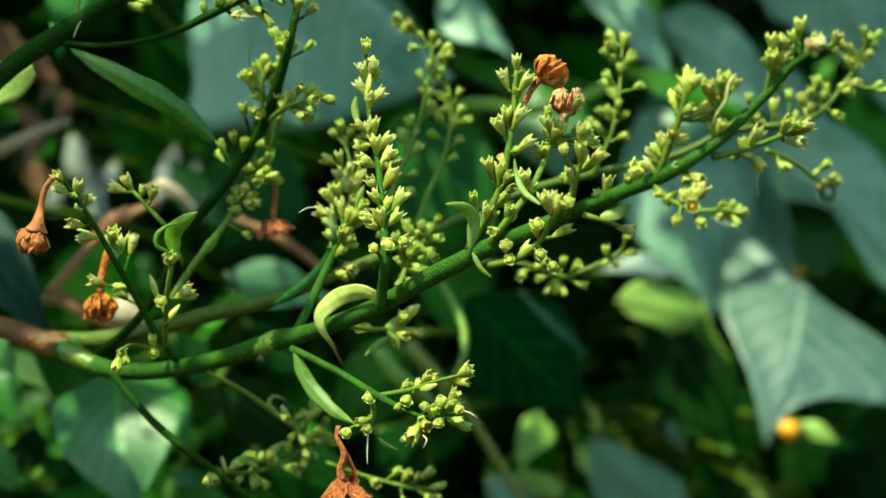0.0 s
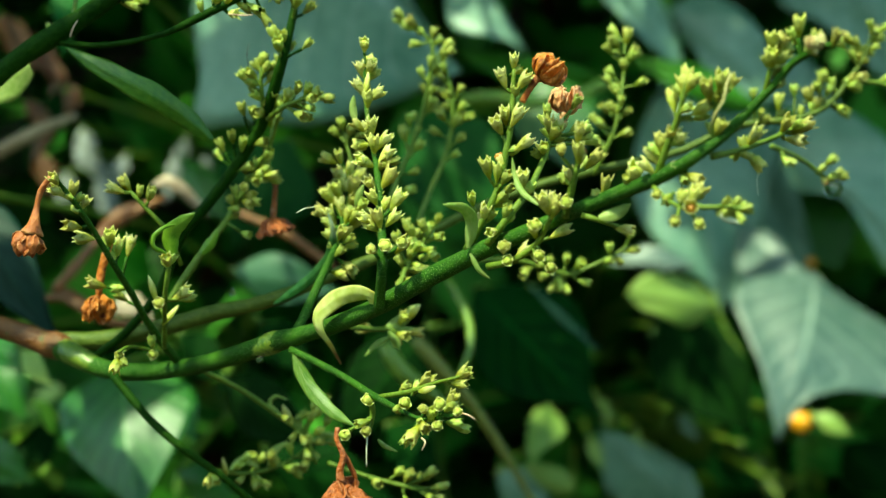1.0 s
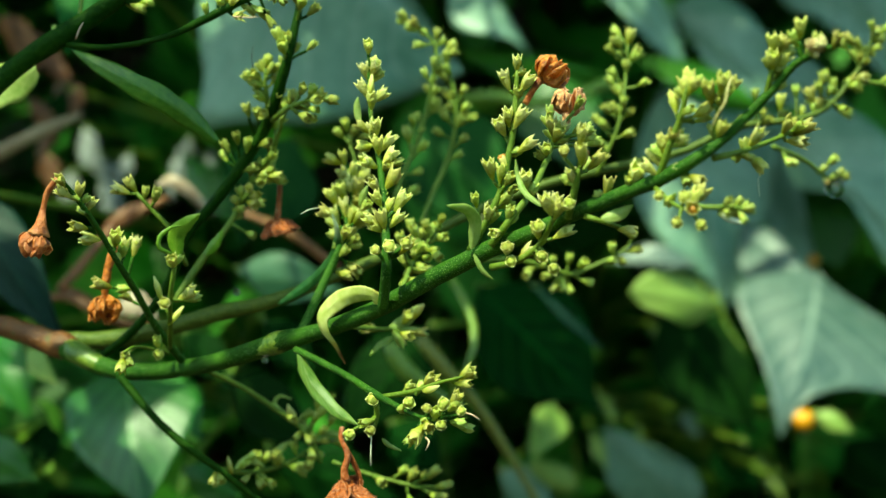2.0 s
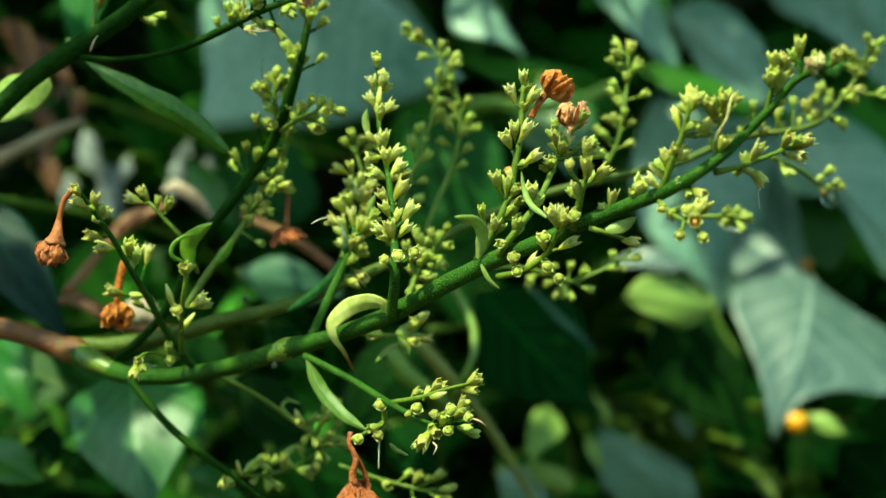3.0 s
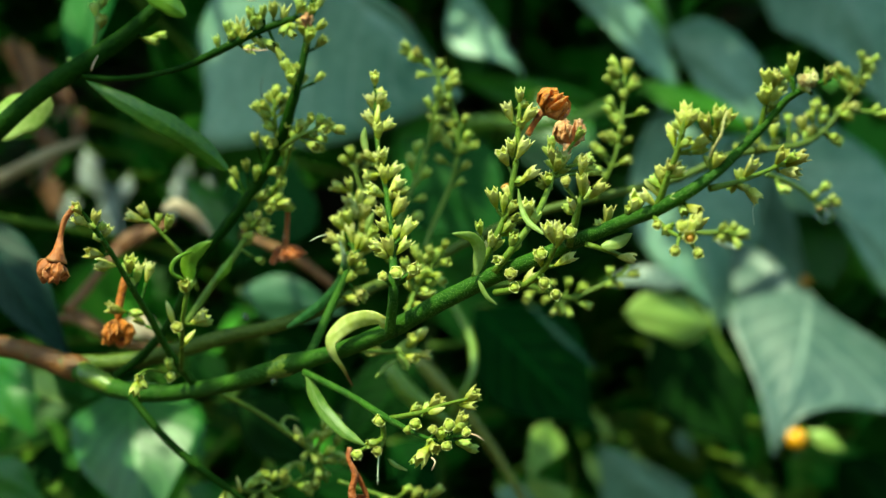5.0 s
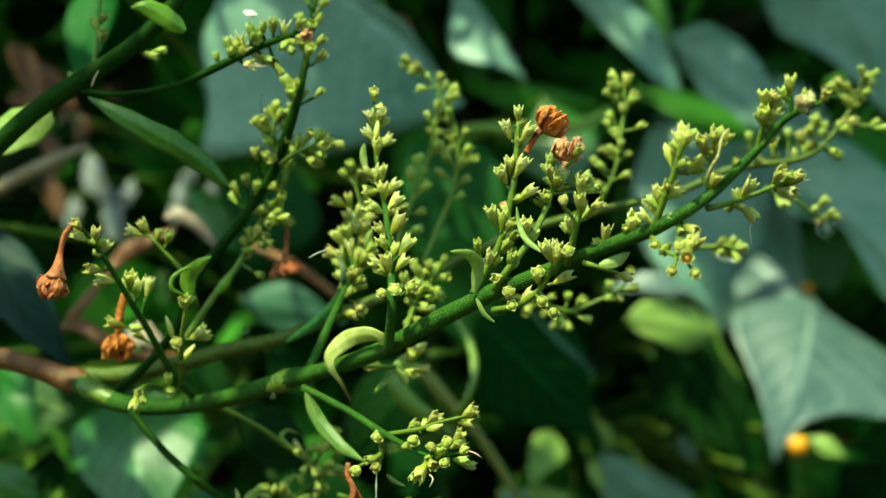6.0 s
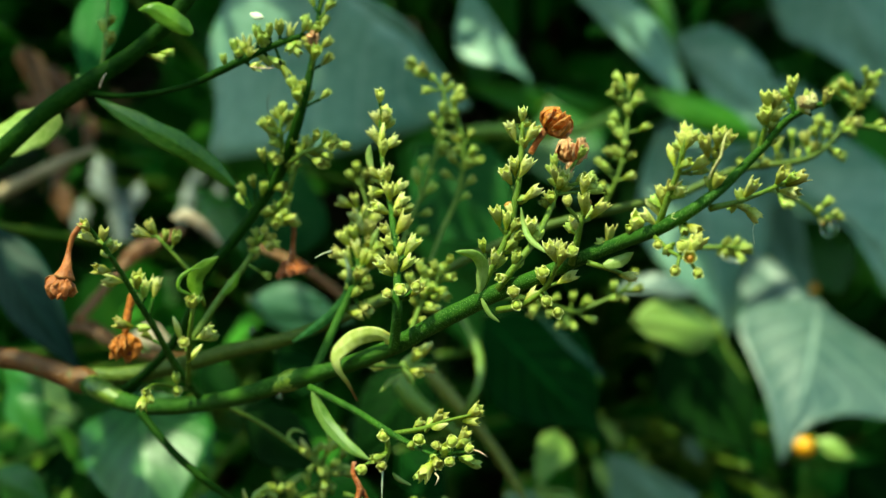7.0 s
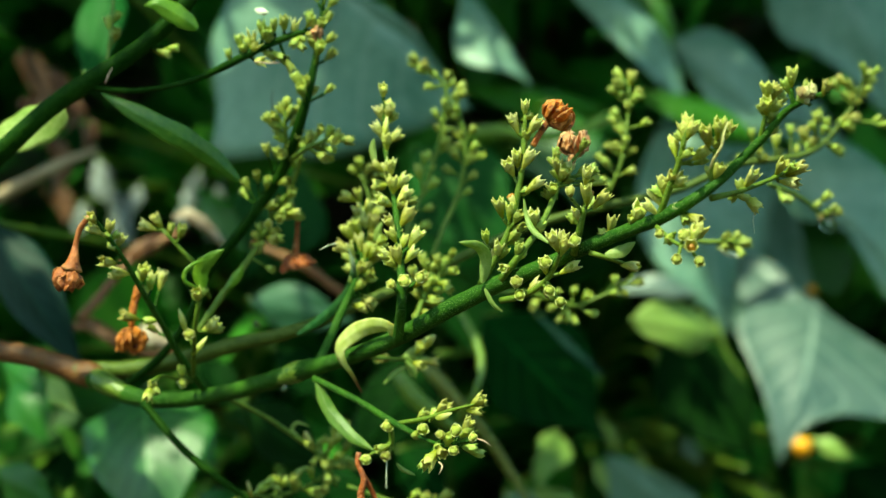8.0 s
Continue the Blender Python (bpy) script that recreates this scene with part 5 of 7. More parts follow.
tls_cups = [
    ((-53.5, -7.8, 556.6), (-54.0, -8.9, 560.1), "k"),
    ((-50.9, -8.0, 557.9), (-51.7, -8.3, 563.5), "k"),
    ((-49.0, -8.0, 558.8), (-48.6, -7.0, 564.7), "y"),
    ((-47.1, -8.0, 559.8), (-44.5, -10.8, 564.6), "k"),
    ((-49.6, -8.0, 558.5), (-44.7, -11.0, 556.5), "y"),
    ((-45.2, -8.0, 560.7), (-41.1, -7.8, 557.6), "k"),
    ((-42.4, -8.0, 561.8), (-39.0, -6.9, 554.7), "k"),
    ((-39.0, -8.0, 563.1), (-36.3, -8.9, 559.4), "k"),
    ((-43.1, -8.0, 561.5), (-43.3, -9.3, 566.9), "k"),
    ((-39.7, -8.0, 562.8), (-38.4, -7.9, 567.4), "y"),
    ((-45.9, -8.0, 560.4), (-46.2, -10.6, 566.2), "k"),
    ((-37.1, -8.0, 563.6), (-34.4, -10.2, 567.5), "k"),
]
tls_cups += [
    ((-35.1, -8.0, 564.0), (-31.8, -10.5, 566.5), "k"),
    ((-36.3, -8.0, 563.8), (-33.5, -8.6, 563.0), "w"),
    ((-41.1, -8.0, 562.3), (-40.9, -9.9, 567.5), "k"),
    ((-50.3, -8.0, 558.2), (-46.5, -10.3, 561.4), "y"),
    ((-47.7, -8.0, 559.5), (-50.5, -8.0, 564.0), "y"),
    ((-46.5, -8.0, 560.1), (-43.2, -6.7, 558.5), "k"),
    ((-49.0, -8.0, 558.8), (-50.8, -10.0, 560.7), "k"),
    ((-39.0, -8.0, 563.1), (-35.8, -8.0, 561.9), "k"),
    ((-37.1, -8.0, 563.6), (-39.4, -9.4, 560.1), "k"),
]
tls_stem = branch(shrub2, "side_stem", [(-87.1, 0.0, 552.0, 0.77), (-78.8, -2.0, 551.0, 0.63), (-69.4, -4.0, 551.6, 0.63), (-60.7, -6.0, 553.6, 0.75), (-52.8, -8.0, 556.9, 1.00), (-45.9, -8.0, 560.4, 0.87), (-38.3, -8.0, 563.4, 0.75), (-33.9, -8.0, 564.3, 0.44)], tls_cups, mat=STEM3)
tlback_stem = branch(shrub2, "side_stem", [(-86.0, 8.0, 556.8, 0.52), (-86.2, 12.0, 565.5, 0.46), (-86.6, 16.0, 575.6, 0.40), (-87.3, 20.0, 587.4, 0.34)], [
    ((-86.3, 12.7, 567.3), (-87.3, 13.5, 571.4), "k"),
    ((-86.4, 13.8, 570.1), (-84.3, 13.2, 572.4), "k"),
    ((-86.2, 11.3, 563.9), (-83.7, 9.1, 567.6), "k"),
], mat=SIDE2)

# bracts, filaments, withered flowers
bract(main_stem, "bract", [(-14.2, -24.0, 494.3), (-14.9, -27.0, 496.9), (-18.8, -24.0, 497.4), (-23.4, -20.0, 495.7), (-26.6, -18.0, 492.7), (-26.3, -17.0, 489.4), (-24.2, -15.0, 486.4), (-22.2, -12.0, 482.5)], 4.4, YELLOW, "curled yellow bract with a brown tip", twist=1.5)
bract(lowcl_stem, "bract", [(-32.6, -8.0, 484.6), (-29.8, -10.0, 478.6), (-24.3, -14.0, 473.1), (-18.8, -18.0, 470.1)], 3.7, SILVER, "pale green folded leaf with a silvery sheen")
bract(mid1_stem, "bract", [(4.9, -38.0, 506.6), (5.6, -40.0, 511.6), (4.0, -42.0, 514.0), (0.2, -44.0, 514.7)], 2.9, PALE)
bract(main_stem, "bract", [(5.5, -46.0, 505.4), (7.3, -46.0, 502.1), (9.1, -45.0, 500.8)], 1.0, PALE)
bract(mid2_stem, "bract", [(18.2, -46.0, 514.7), (15.1, -44.0, 517.4), (13.8, -42.0, 520.7), (13.3, -42.0, 523.8)], 1.3, PALE)
bract(bud_r_stem, "bract", [(29.2, -54.0, 512.1), (32.3, -54.0, 512.8), (35.0, -54.0, 514.6)], 2.8, PALE)
bract(left2_stem, "bract", [(-57.9, -14.0, 504.7), (-58.1, -15.0, 509.2), (-55.9, -16.0, 511.6), (-52.8, -16.0, 513.9)], 4.2, LEAFY, twist=0.1)
bract(left2_stem, "bract", [(-58.8, -16.0, 505.4), (-60.9, -18.0, 506.6), (-60.9, -18.0, 508.8), (-58.9, -17.0, 510.8), (-56.9, -16.0, 511.4)], 1.1, LEAFY, twist=0.1)
bract(strand_stem, "bract", [(-56.8, 12.0, 505.8), (-54.0, 11.0, 509.0), (-53.0, 11.0, 511.4)], 2.9, LEAFY, twist=0.1)
bract(spike_stem, "bract", [(-19.6, -13.0, 533.6), (-20.2, -13.0, 536.1), (-20.0, -13.0, 539.1)], 1.8, PALE)
bract(spike_stem, "bract", [(-13.7, -28.0, 515.3), (-13.7, -30.0, 512.9), (-12.6, -30.0, 515.2)], 0.9, PALE)
bract(spikel_stem, "bract", [(-39.9, 12.0, 494.7), (-32.3, 10.0, 499.8), (-27.5, 6.0, 504.6), (-25.7, 2.0, 509.9), (-26.6, 0.0, 514.8)], 2.9, EDGE, "curled dark green leaf with a pale edge")
bract(spikel_stem, "bract", [(-21.2, 6.0, 516.9), (-20.3, 5.0, 519.2), (-19.3, 5.0, 521.5)], 1.6, PALE)
bract(r2_stem, "bract", [(47.3, -72.0, 527.6), (47.8, -73.0, 529.2), (49.1, -74.0, 531.5), (49.5, -74.0, 533.9), (50.3, -73.0, 536.1)], 0.45, CREAM, "bleached white scale or painted drop glint")
# white sliver in place of a small water drop's bright glint
bract(lo_r_stem, "petal", [(65.0, 47.0, 517.6), (66.4, 47.0, 516.4), (68.1, 47.0, 515.9), (69.8, 47.0, 515.3)], 1.6, WHITE, "bleached white scale or painted drop glint")
bract(lowbr_stem, "bract", [(-14.2, 14.0, 487.3), (-16.7, 12.0, 485.8), (-19.0, 11.0, 483.2)], 1.6, PALE)
bract(lowl_stem, "bract", [(-13.7, -18.0, 467.3), (-12.3, -17.0, 465.8), (-9.9, -16.0, 464.7)], 1.0, PALE)
bract(tls_stem, "petal", [(-47.5, -10.0, 568.7), (-46.0, -11.0, 568.0), (-44.3, -11.0, 567.6)], 1.9, WHITE, "bleached white scale or painted drop glint")
bract(tls_stem, "leaf", [(-53.4, 5.0, 531.0), (-59.5, 2.0, 536.4), (-64.4, -2.0, 539.7), (-70.8, -4.0, 543.1), (-77.7, -3.0, 546.8), (-84.8, -1.0, 550.6)], 6.4, LEAFD, "narrow green leaf coloured as if shaded", twist=0.1)
bract(tl_stem, "leaf", [(-96.7, 12.0, 548.0), (-102.9, 14.0, 545.8), (-109.9, 15.0, 543.4), (-119.7, 16.0, 539.9)], 13.8, PALE)
bract(tl_stem, "leaf", [(-61.5, -6.0, 564.8), (-66.0, -8.0, 568.0), (-70.6, -9.0, 570.0), (-73.4, -8.0, 569.7)], 5.7, LEAFY, twist=0.1)
bract(lowbr_stem, "bract", [(-14.5, 14.0, 489.7), (-10.9, 16.0, 491.5), (-7.3, 17.0, 495.0)], 3.2, PALE)
bract(lowbr_stem, "bract", [(-13.3, 15.0, 489.1), (-9.3, 16.0, 488.9), (-5.8, 16.0, 487.9)], 2.1, PALE)
bract(lowbr_stem, "bract", [(-14.1, 14.0, 488.9), (-12.6, 14.0, 486.8), (-11.5, 14.0, 484.7)], 2.1, PALE)
bract(blo2_stem, "bract", [(-40.2, 30.0, 467.8), (-43.3, 30.0, 470.5), (-41.9, 30.0, 472.5), (-39.1, 30.0, 471.7)], 1.2, PALE)
bract(blo2_stem, "bract", [(-34.9, 33.0, 462.4), (-36.9, 33.0, 465.7), (-35.0, 33.0, 469.6)], 2.5, PALE)
bract(blo2_stem, "bract", [(-33.5, 33.0, 461.6), (-29.6, 33.0, 463.3), (-26.5, 33.0, 461.7)], 2.0, PALE)
bract(blo1_stem, "bract", [(-51.5, 24.0, 455.4), (-48.6, 26.0, 457.7), (-45.2, 28.0, 455.8)], 2.5, PALE)
bract(blo1_stem, "bract", [(-43.3, 32.0, 455.4), (-42.4, 33.0, 459.2), (-39.4, 34.0, 461.4)], 2.5, PALE)
thread(spikel_stem, [(-28.6, -10.0, 515.6), (-28.8, -24.0, 514.6), (-30.2, -26.0, 513.6)], 0.25, WHITE)
thread(lowl_stem, [(-15.6, -22.0, 468.6), (-15.7, -22.0, 465.3), (-15.7, -22.0, 462.2)], 0.24, WHITE)
thread(lowcl_stem, [(-3.7, -38.0, 469.7), (-2.9, -40.0, 469.0), (-3.6, -40.0, 467.4)], 0.29, PINK)
thread(lowcl_stem, [(4.1, -40.0, 474.8), (5.6, -41.0, 474.4), (6.9, -41.0, 473.5)], 0.28, PINK)
thread(tl_stem, [(-82.0, -8.0, 551.9), (-81.0, -9.0, 554.0), (-80.2, -9.0, 555.3)], 0.25, PINK)
thread(r3_stem, [(57.8, -58.0, 520.7), (57.3, -58.0, 519.1), (57.6, -58.0, 516.2)], 0.11, WHITE)
thread(tls_stem, [(-47.5, -10.0, 556.7), (-43.9, -12.0, 556.1), (-41.7, -12.0, 556.2)], 0.25, PINK)
thread(darkl_stem, [(-45.4, 5.0, 547.6), (-45.6, 4.0, 550.0), (-45.2, 4.0, 552.4)], 0.19, DARK)
withered_flower(mid1_stem, [(15.1, -38.0, 535.1, 0.51), (16.4, -38.0, 537.4, 0.57), (18.0, -38.0, 539.9, 0.80)], (20.0, -38.0, 541.4), 3.7, 3.0, ORANGE, "crumpled bright orange-brown withered flower", 0, crumple=1.25)
withered_flower(mid2_stem, [(23.3, -28.0, 532.0, 0.59), (23.8, -28.0, 534.0, 0.95)], (24.2, -28.0, 537.0), 2.7, 3.7, TAN, "crumpled tan withered flower", 1, crumple=1.7)
withered_flower(left_stem, [(-79.4, -30.0, 520.1, 0.47), (-81.4, -30.0, 517.2, 0.47), (-82.2, -30.0, 513.6, 0.5), (-82.4, -31.0, 510.6, 1.0), (-82.8, -31.0, 508.8, 1.9)], (-83.4, -31.0, 505.9), 3.3, 2.7, BROWN, "drooping brown withered flower with a long tube", 2, crumple=1.2)
withered_flower(left_stem, [(-75.0, 3.0, 508.5, 0.35), (-75.6, 1.0, 505.4, 0.7), (-76.9, 1.0, 500.5, 0.83), (-77.5, 2.0, 496.0, 0.64)], (-77.5, 2.0, 490.8), 2.6, 4.0, ORANGE, "shrivelled rust-coloured hanging flower", 3, crumple=2.6)
withered_flower(strand_stem, [(-41.0, 19.0, 523.4, 0.47), (-41.4, 20.0, 518.3, 0.54), (-41.6, 20.0, 514.2, 0.74)], (-40.8, 20.0, 510.6), 3.2, 3.0, RUST, "shrivelled rust-coloured hanging flower", 4, bell=True)
withered_flower(lowl_stem, [(-22.3, -16.0, 469.4, 0.5), (-22.4, -16.5, 467.0, 0.42), (-21.1, -17.0, 463.9, 0.5), (-21.6, -17.0, 460.8, 0.6), (-21.3, -17.0, 458.4, 0.8)], (-20.4, -17.0, 453.2), 2.7, 5.2, RUST, "shrivelled rust-coloured hanging flower", 5, bell=True, crumple=2.2)
withered_flower(main_stem, [(64.6, -74.0, 539.5, 0.35), (64.6, -74.0, 540.3, 0.41)], (64.5, -74.0, 541.9), 1.7, 1.6, CREAM, "papery cream withered flower", 6, crumple=1.25)
withered_flower(tls_stem, [(-34.6, -8.0, 563.9, 0.37), (-33.6, -8.0, 563.9, 0.50)], (-33.4, -9.0, 563.5), 1.7, 1.2, TAN, "crumpled tan withered flower", 7, crumple=1.25)
bract(lowl_stem, "withered_petal", [(-21.6, -16.0, 465.6), (-20.0, -16.0, 462.4), (-18.6, -15.0, 458.9), (-18.8, -15.0, 454.7)], 1.1, RUST, "shrivelled rust-red hanging petal")
bm = bmesh.new()
sweep(bm, [(-44.2, 3.0, 484.0, 1.29), (-41.6, 1.0, 484.9, 1.92), (-38.3, -1.0, 486.3, 2.61), (-34.9, -4.0, 487.3, 1.83), (-32.6, -6.0, 487.9, 1.13)], 1.0, 12, 0.15)
part("stem_joint", bm, NODE, main_stem, "swollen pale green stem joint")
bm = bmesh.new()
sweep(bm, [(-94.5, 32.0, 483.5, 1.95), (-92.6, 31.0, 482.8, 2.56), (-90.2, 29.0, 481.8, 2.72), (-87.8, 28.0, 480.8, 2.61), (-85.3, 27.0, 479.7, 2.33), (-83.4, 26.0, 479.1, 1.92)], 1.0, 12, 0.15)
part("stem_joint", bm, NODE, main_stem, "swollen pale green stem joint")

# ---- vines with broad leaves behind ----
vine_a = thing("climbing_vine", "vine with very broad blue-green lobed leaves", "vine", "climbing vines")
bm = bmesh.new()
sweep(bm, [(10, 677, -3, 2.0), (-10, 689, 243, 1.8), (-34, 671, 487, 1.5), (-20, 677, 695, 1.1)], 12, 9)
part("vine_stem", bm, STEM2, vine_a)
vine_leaf(vine_a, (-94.8, 308.0, 664.5), (-5.9, 292.0, 584.9), [31.4, 53.6, 59.0, 64.4, 69.8, 76.8, 92.8, 84.0, 75.8, 68.3, 63.9, 57.9, 47.8, 34.1, 19.2], [4.7, 9.4, 7.8, 6.2, 4.6, 3.0, 3.7, 4.9, 6.1, 7.2, 7.9, 6.3, 4.4, 2.1, 0.8], 0.1, BLUE, (-25, 675, 617))
vine_leaf(vine_a, (-17.3, 500.0, 675.0), (21.8, 480.0, 620.3), [6.0, 15.1, 20.5, 22.9, 19.9, 10.9, 3.6], [4.2, 4.8, 4.2, 3.6, 3.0, 2.4, 1.2], 0.1, BLUE, (-23, 676, 645))
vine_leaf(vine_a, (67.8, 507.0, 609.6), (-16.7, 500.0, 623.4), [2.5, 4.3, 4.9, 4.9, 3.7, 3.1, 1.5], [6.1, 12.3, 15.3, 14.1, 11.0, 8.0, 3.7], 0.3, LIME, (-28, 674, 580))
vine_leaf(vine_a, (-36.1, 420.0, 580.7), (14.2, 400.0, 527.9), [10.9, 21.8, 26.2, 26.2, 22.9, 14.7, 4.4], [10.9, 21.8, 26.2, 26.2, 22.9, 14.7, 4.4], 0.2, MOSS, (-30, 673, 551))
vine_leaf(vine_a, (-89.1, 400.0, 567.3), (-112.2, 380.0, 515.1), [10.6, 20.2, 23.9, 23.9, 20.2, 13.3, 4.3], [10.6, 20.2, 23.9, 23.9, 20.2, 13.3, 4.3], 0.2, MOSS, (-30, 672, 537))
vine_leaf(vine_a, (31.6, 476.0, 610.8), (45.9, 450.0, 552.9), [8.8, 17.5, 22.2, 22.2, 18.7, 11.7, 3.5], [8.8, 17.5, 22.2, 22.2, 18.7, 11.7, 3.5], 0.2, SHINY, (-28, 674, 581))
vine_b = thing("climbing_vine", "vine with rounded glossy shaded leaves", "vine", "climbing vines")
bm = bmesh.new()
sweep(bm, [(161, 762, -3, 2.0), (141, 774, 257, 1.8), (117, 756, 515, 1.5), (131, 762, 736, 1.1)], 12, 9)
part("vine_stem", bm, STEM2, vine_b)
vine_leaf(vine_b, (50.1, 514.0, 692.2), (106.9, 500.0, 611.9), [15.0, 14.3, 13.4, 12.2, 10.8, 9.3, 7.9, 6.4, 4.0], [4.9, 9.3, 7.6, 9.8, 11.8, 11.8, 10.8, 7.9, 4.4], 0.2, BLUE, (126, 760, 655))
vine_leaf(vine_b, (101.0, 515.0, 651.5), (158.1, 500.0, 596.8), [4.9, 9.0, 10.1, 11.5, 14.7, 16.2, 13.8, 11.0, 7.2], [17.8, 21.0, 22.5, 22.6, 21.6, 19.9, 16.6, 13.2, 6.6], 0.15, BLUE, (125, 759, 643))
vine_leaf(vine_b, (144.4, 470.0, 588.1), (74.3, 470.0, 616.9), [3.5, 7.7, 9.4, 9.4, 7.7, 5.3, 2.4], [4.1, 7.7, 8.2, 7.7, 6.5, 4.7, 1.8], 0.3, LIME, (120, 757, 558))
vine_leaf(vine_b, (186.7, 579.0, 726.7), (241.5, 560.0, 600.5), [27.3, 40.6, 41.6, 42.7, 31.1, 22.5, 17.0, 12.1, 6.7], [17.6, 34.5, 36.8, 39.1, 41.5, 38.7, 34.6, 30.6, 15.6], 0.2, BLUE, (128, 761, 686))
vine_leaf(vine_b, (145.7, 592.0, 637.1), (214.5, 585.0, 598.2), [6.7, 12.1, 14.8, 14.8, 12.1, 8.1, 2.7], [6.7, 13.5, 16.8, 16.8, 13.5, 8.1, 2.7], 0.2, BLUE, (123, 759, 607))
vine_leaf(vine_b, (79.7, 540.0, 694.6), (107.0, 530.0, 641.3), [7.4, 9.3, 8.5, 7.7, 6.3, 4.9, 3.6], [4.1, 6.3, 7.1, 7.9, 7.3, 6.5, 4.0], 0.2, GREEN, (126, 760, 640))
vine_c = thing("climbing_vine", "vine with large drooping blue-green leaves", "vine", "climbing vines")
bm = bmesh.new()
sweep(bm, [(186, 734, -3, 2.0), (166, 746, 225, 1.8), (142, 728, 450, 1.5), (156, 734, 643, 1.1)], 12, 9)
part("vine_stem", bm, STEM2, vine_c)
vine_leaf(vine_c, (105.9, 564.0, 622.9), (133.0, 535.0, 485.9), [12.9, 22.7, 29.7, 34.1, 36.1, 34.1, 28.1, 17.3, 5.2], [23.6, 47.1, 56.2, 48.7, 41.8, 35.5, 30.6, 23.0, 12.4], 0.2, BLUE, (152, 732, 593))
vine_leaf(vine_c, (177.5, 505.0, 507.1), (148.6, 450.0, 424.0), [18.9, 28.4, 38.0, 39.0, 39.6, 37.8, 34.2, 30.6, 26.8, 22.6, 18.4, 14.6, 11.4, 8.2, 4.4], [10.6, 45.0, 62.2, 71.7, 75.1, 78.6, 76.5, 66.4, 56.2, 30.6, 18.0, 10.1, 4.7, 2.9, 1.4], 0.15, SKY_SHEEN, (143, 729, 469))
vine_leaf(vine_c, (179.0, 500.0, 497.1), (140.7, 532.0, 533.2), [1.4, 2.7, 4.1, 5.0, 5.5, 6.0, 6.4, 5.2, 3.9], [19.3, 23.7, 28.2, 26.5, 24.2, 21.9, 19.6, 14.5, 7.2], 0.15, SKY_SHEEN, (143, 729, 480))
vine_leaf(vine_c, (157.9, 520.0, 584.8), (238.4, 500.0, 505.8), [5.4, 10.5, 14.2, 17.0, 9.9, 3.7, 3.8, 6.3, 8.8, 11.3, 13.9, 15.6, 14.9], [26.5, 33.5, 36.4, 36.9, 37.3, 36.5, 33.4, 30.4, 27.3, 23.3, 17.4, 11.6, 5.8], 0.2, BLUE, (150, 731, 560))
vine_leaf(vine_c, (168.7, 585.0, 596.0), (185.7, 572.0, 494.3), [8.0, 14.6, 16.5, 18.4, 18.2, 18.0, 15.4, 11.5, 6.3], [1.8, 3.7, 4.0, 4.2, 4.3, 4.4, 5.1, 6.0, 5.1], 0.25, BLUE, (150, 732, 564))
vine_d = thing("climbing_vine", "low vine with shade-darkened green leaves and yellowing leaves", "vine", "climbing vines")
bm = bmesh.new()
sweep(bm, [(109, 810, -3, 2.0), (89, 822, 186, 1.8), (65, 804, 371, 1.5), (79, 810, 530, 1.1)], 12, 9)
part("vine_stem", bm, STEM2, vine_d)
vine_leaf(vine_d, (116.6, 431.0, 489.5), (71.2, 420.0, 496.5), [4.5, 7.7, 9.7, 11.7, 12.6, 12.6, 12.5, 11.2, 8.1], [4.5, 9.0, 11.5, 12.2, 10.6, 9.2, 7.9, 7.2, 4.5], 0.2, YEL, (74, 808, 472))
# narrow leaf added for the sun glare on the yellow leaf's top edge
vine_leaf(vine_d, (62.9, 425.0, 510.4), (105.9, 420.0, 509.8), [0.8, 1.1, 1.7, 2.2, 2.2, 1.7, 0.8], [4.4, 7.2, 9.2, 9.4, 8.3, 5.6, 2.2], 0.4, SKY_SHEEN, (74, 808, 480))
vine_leaf(vine_d, (-1.1, 371.0, 498.2), (54.7, 340.0, 443.4), [12.7, 21.3, 25.4, 25.4, 21.3, 13.7, 3.6], [12.7, 21.3, 26.4, 26.4, 22.8, 15.2, 4.1], 0.2, DEEP_SHADE, (73, 808, 468))
vine_leaf(vine_d, (34.3, 420.0, 441.8), (25.8, 400.0, 416.4), [5.5, 6.3, 6.8, 7.0, 6.4, 5.8, 5.1, 4.5, 2.6], [8.3, 10.6, 12.3, 11.0, 9.6, 7.4, 4.8, 3.0, 1.5], 0.3, YEL, (68, 806, 412))
vine_leaf(vine_d, (118.9, 531.0, 374.0), (66.2, 520.0, 422.6), [11.5, 14.0, 16.5, 15.0, 13.5, 11.5, 9.3, 7.1, 3.5], [7.4, 14.7, 21.5, 22.2, 22.9, 23.6, 21.5, 16.5, 8.9], 0.2, BLUE, (66, 804, 384))
vine_leaf(vine_d, (10.3, 435.0, 408.3), (38.4, 430.0, 387.2), [5.6, 8.4, 9.6, 9.6, 8.4, 5.6, 2.2], [5.6, 9.6, 11.2, 11.2, 9.6, 6.2, 2.2], 0.2, BLUE, (65, 804, 378))
vine_leaf(vine_d, (46.7, 430.0, 400.0), (22.8, 425.0, 412.7), [4.3, 6.7, 6.6, 6.5, 5.8, 4.7, 3.0], [4.7, 5.1, 5.2, 5.2, 4.5, 3.9, 2.4], 0.2, YEL, (65, 804, 378))
vine_leaf(vine_d, (98.6, 512.0, 489.6), (142.9, 480.0, 419.9), [15.2, 24.3, 27.3, 27.3, 23.1, 15.2, 4.3], [12.1, 20.0, 23.1, 23.1, 19.4, 12.1, 3.6], 0.2, DEEP_SHADE, (73, 807, 460))
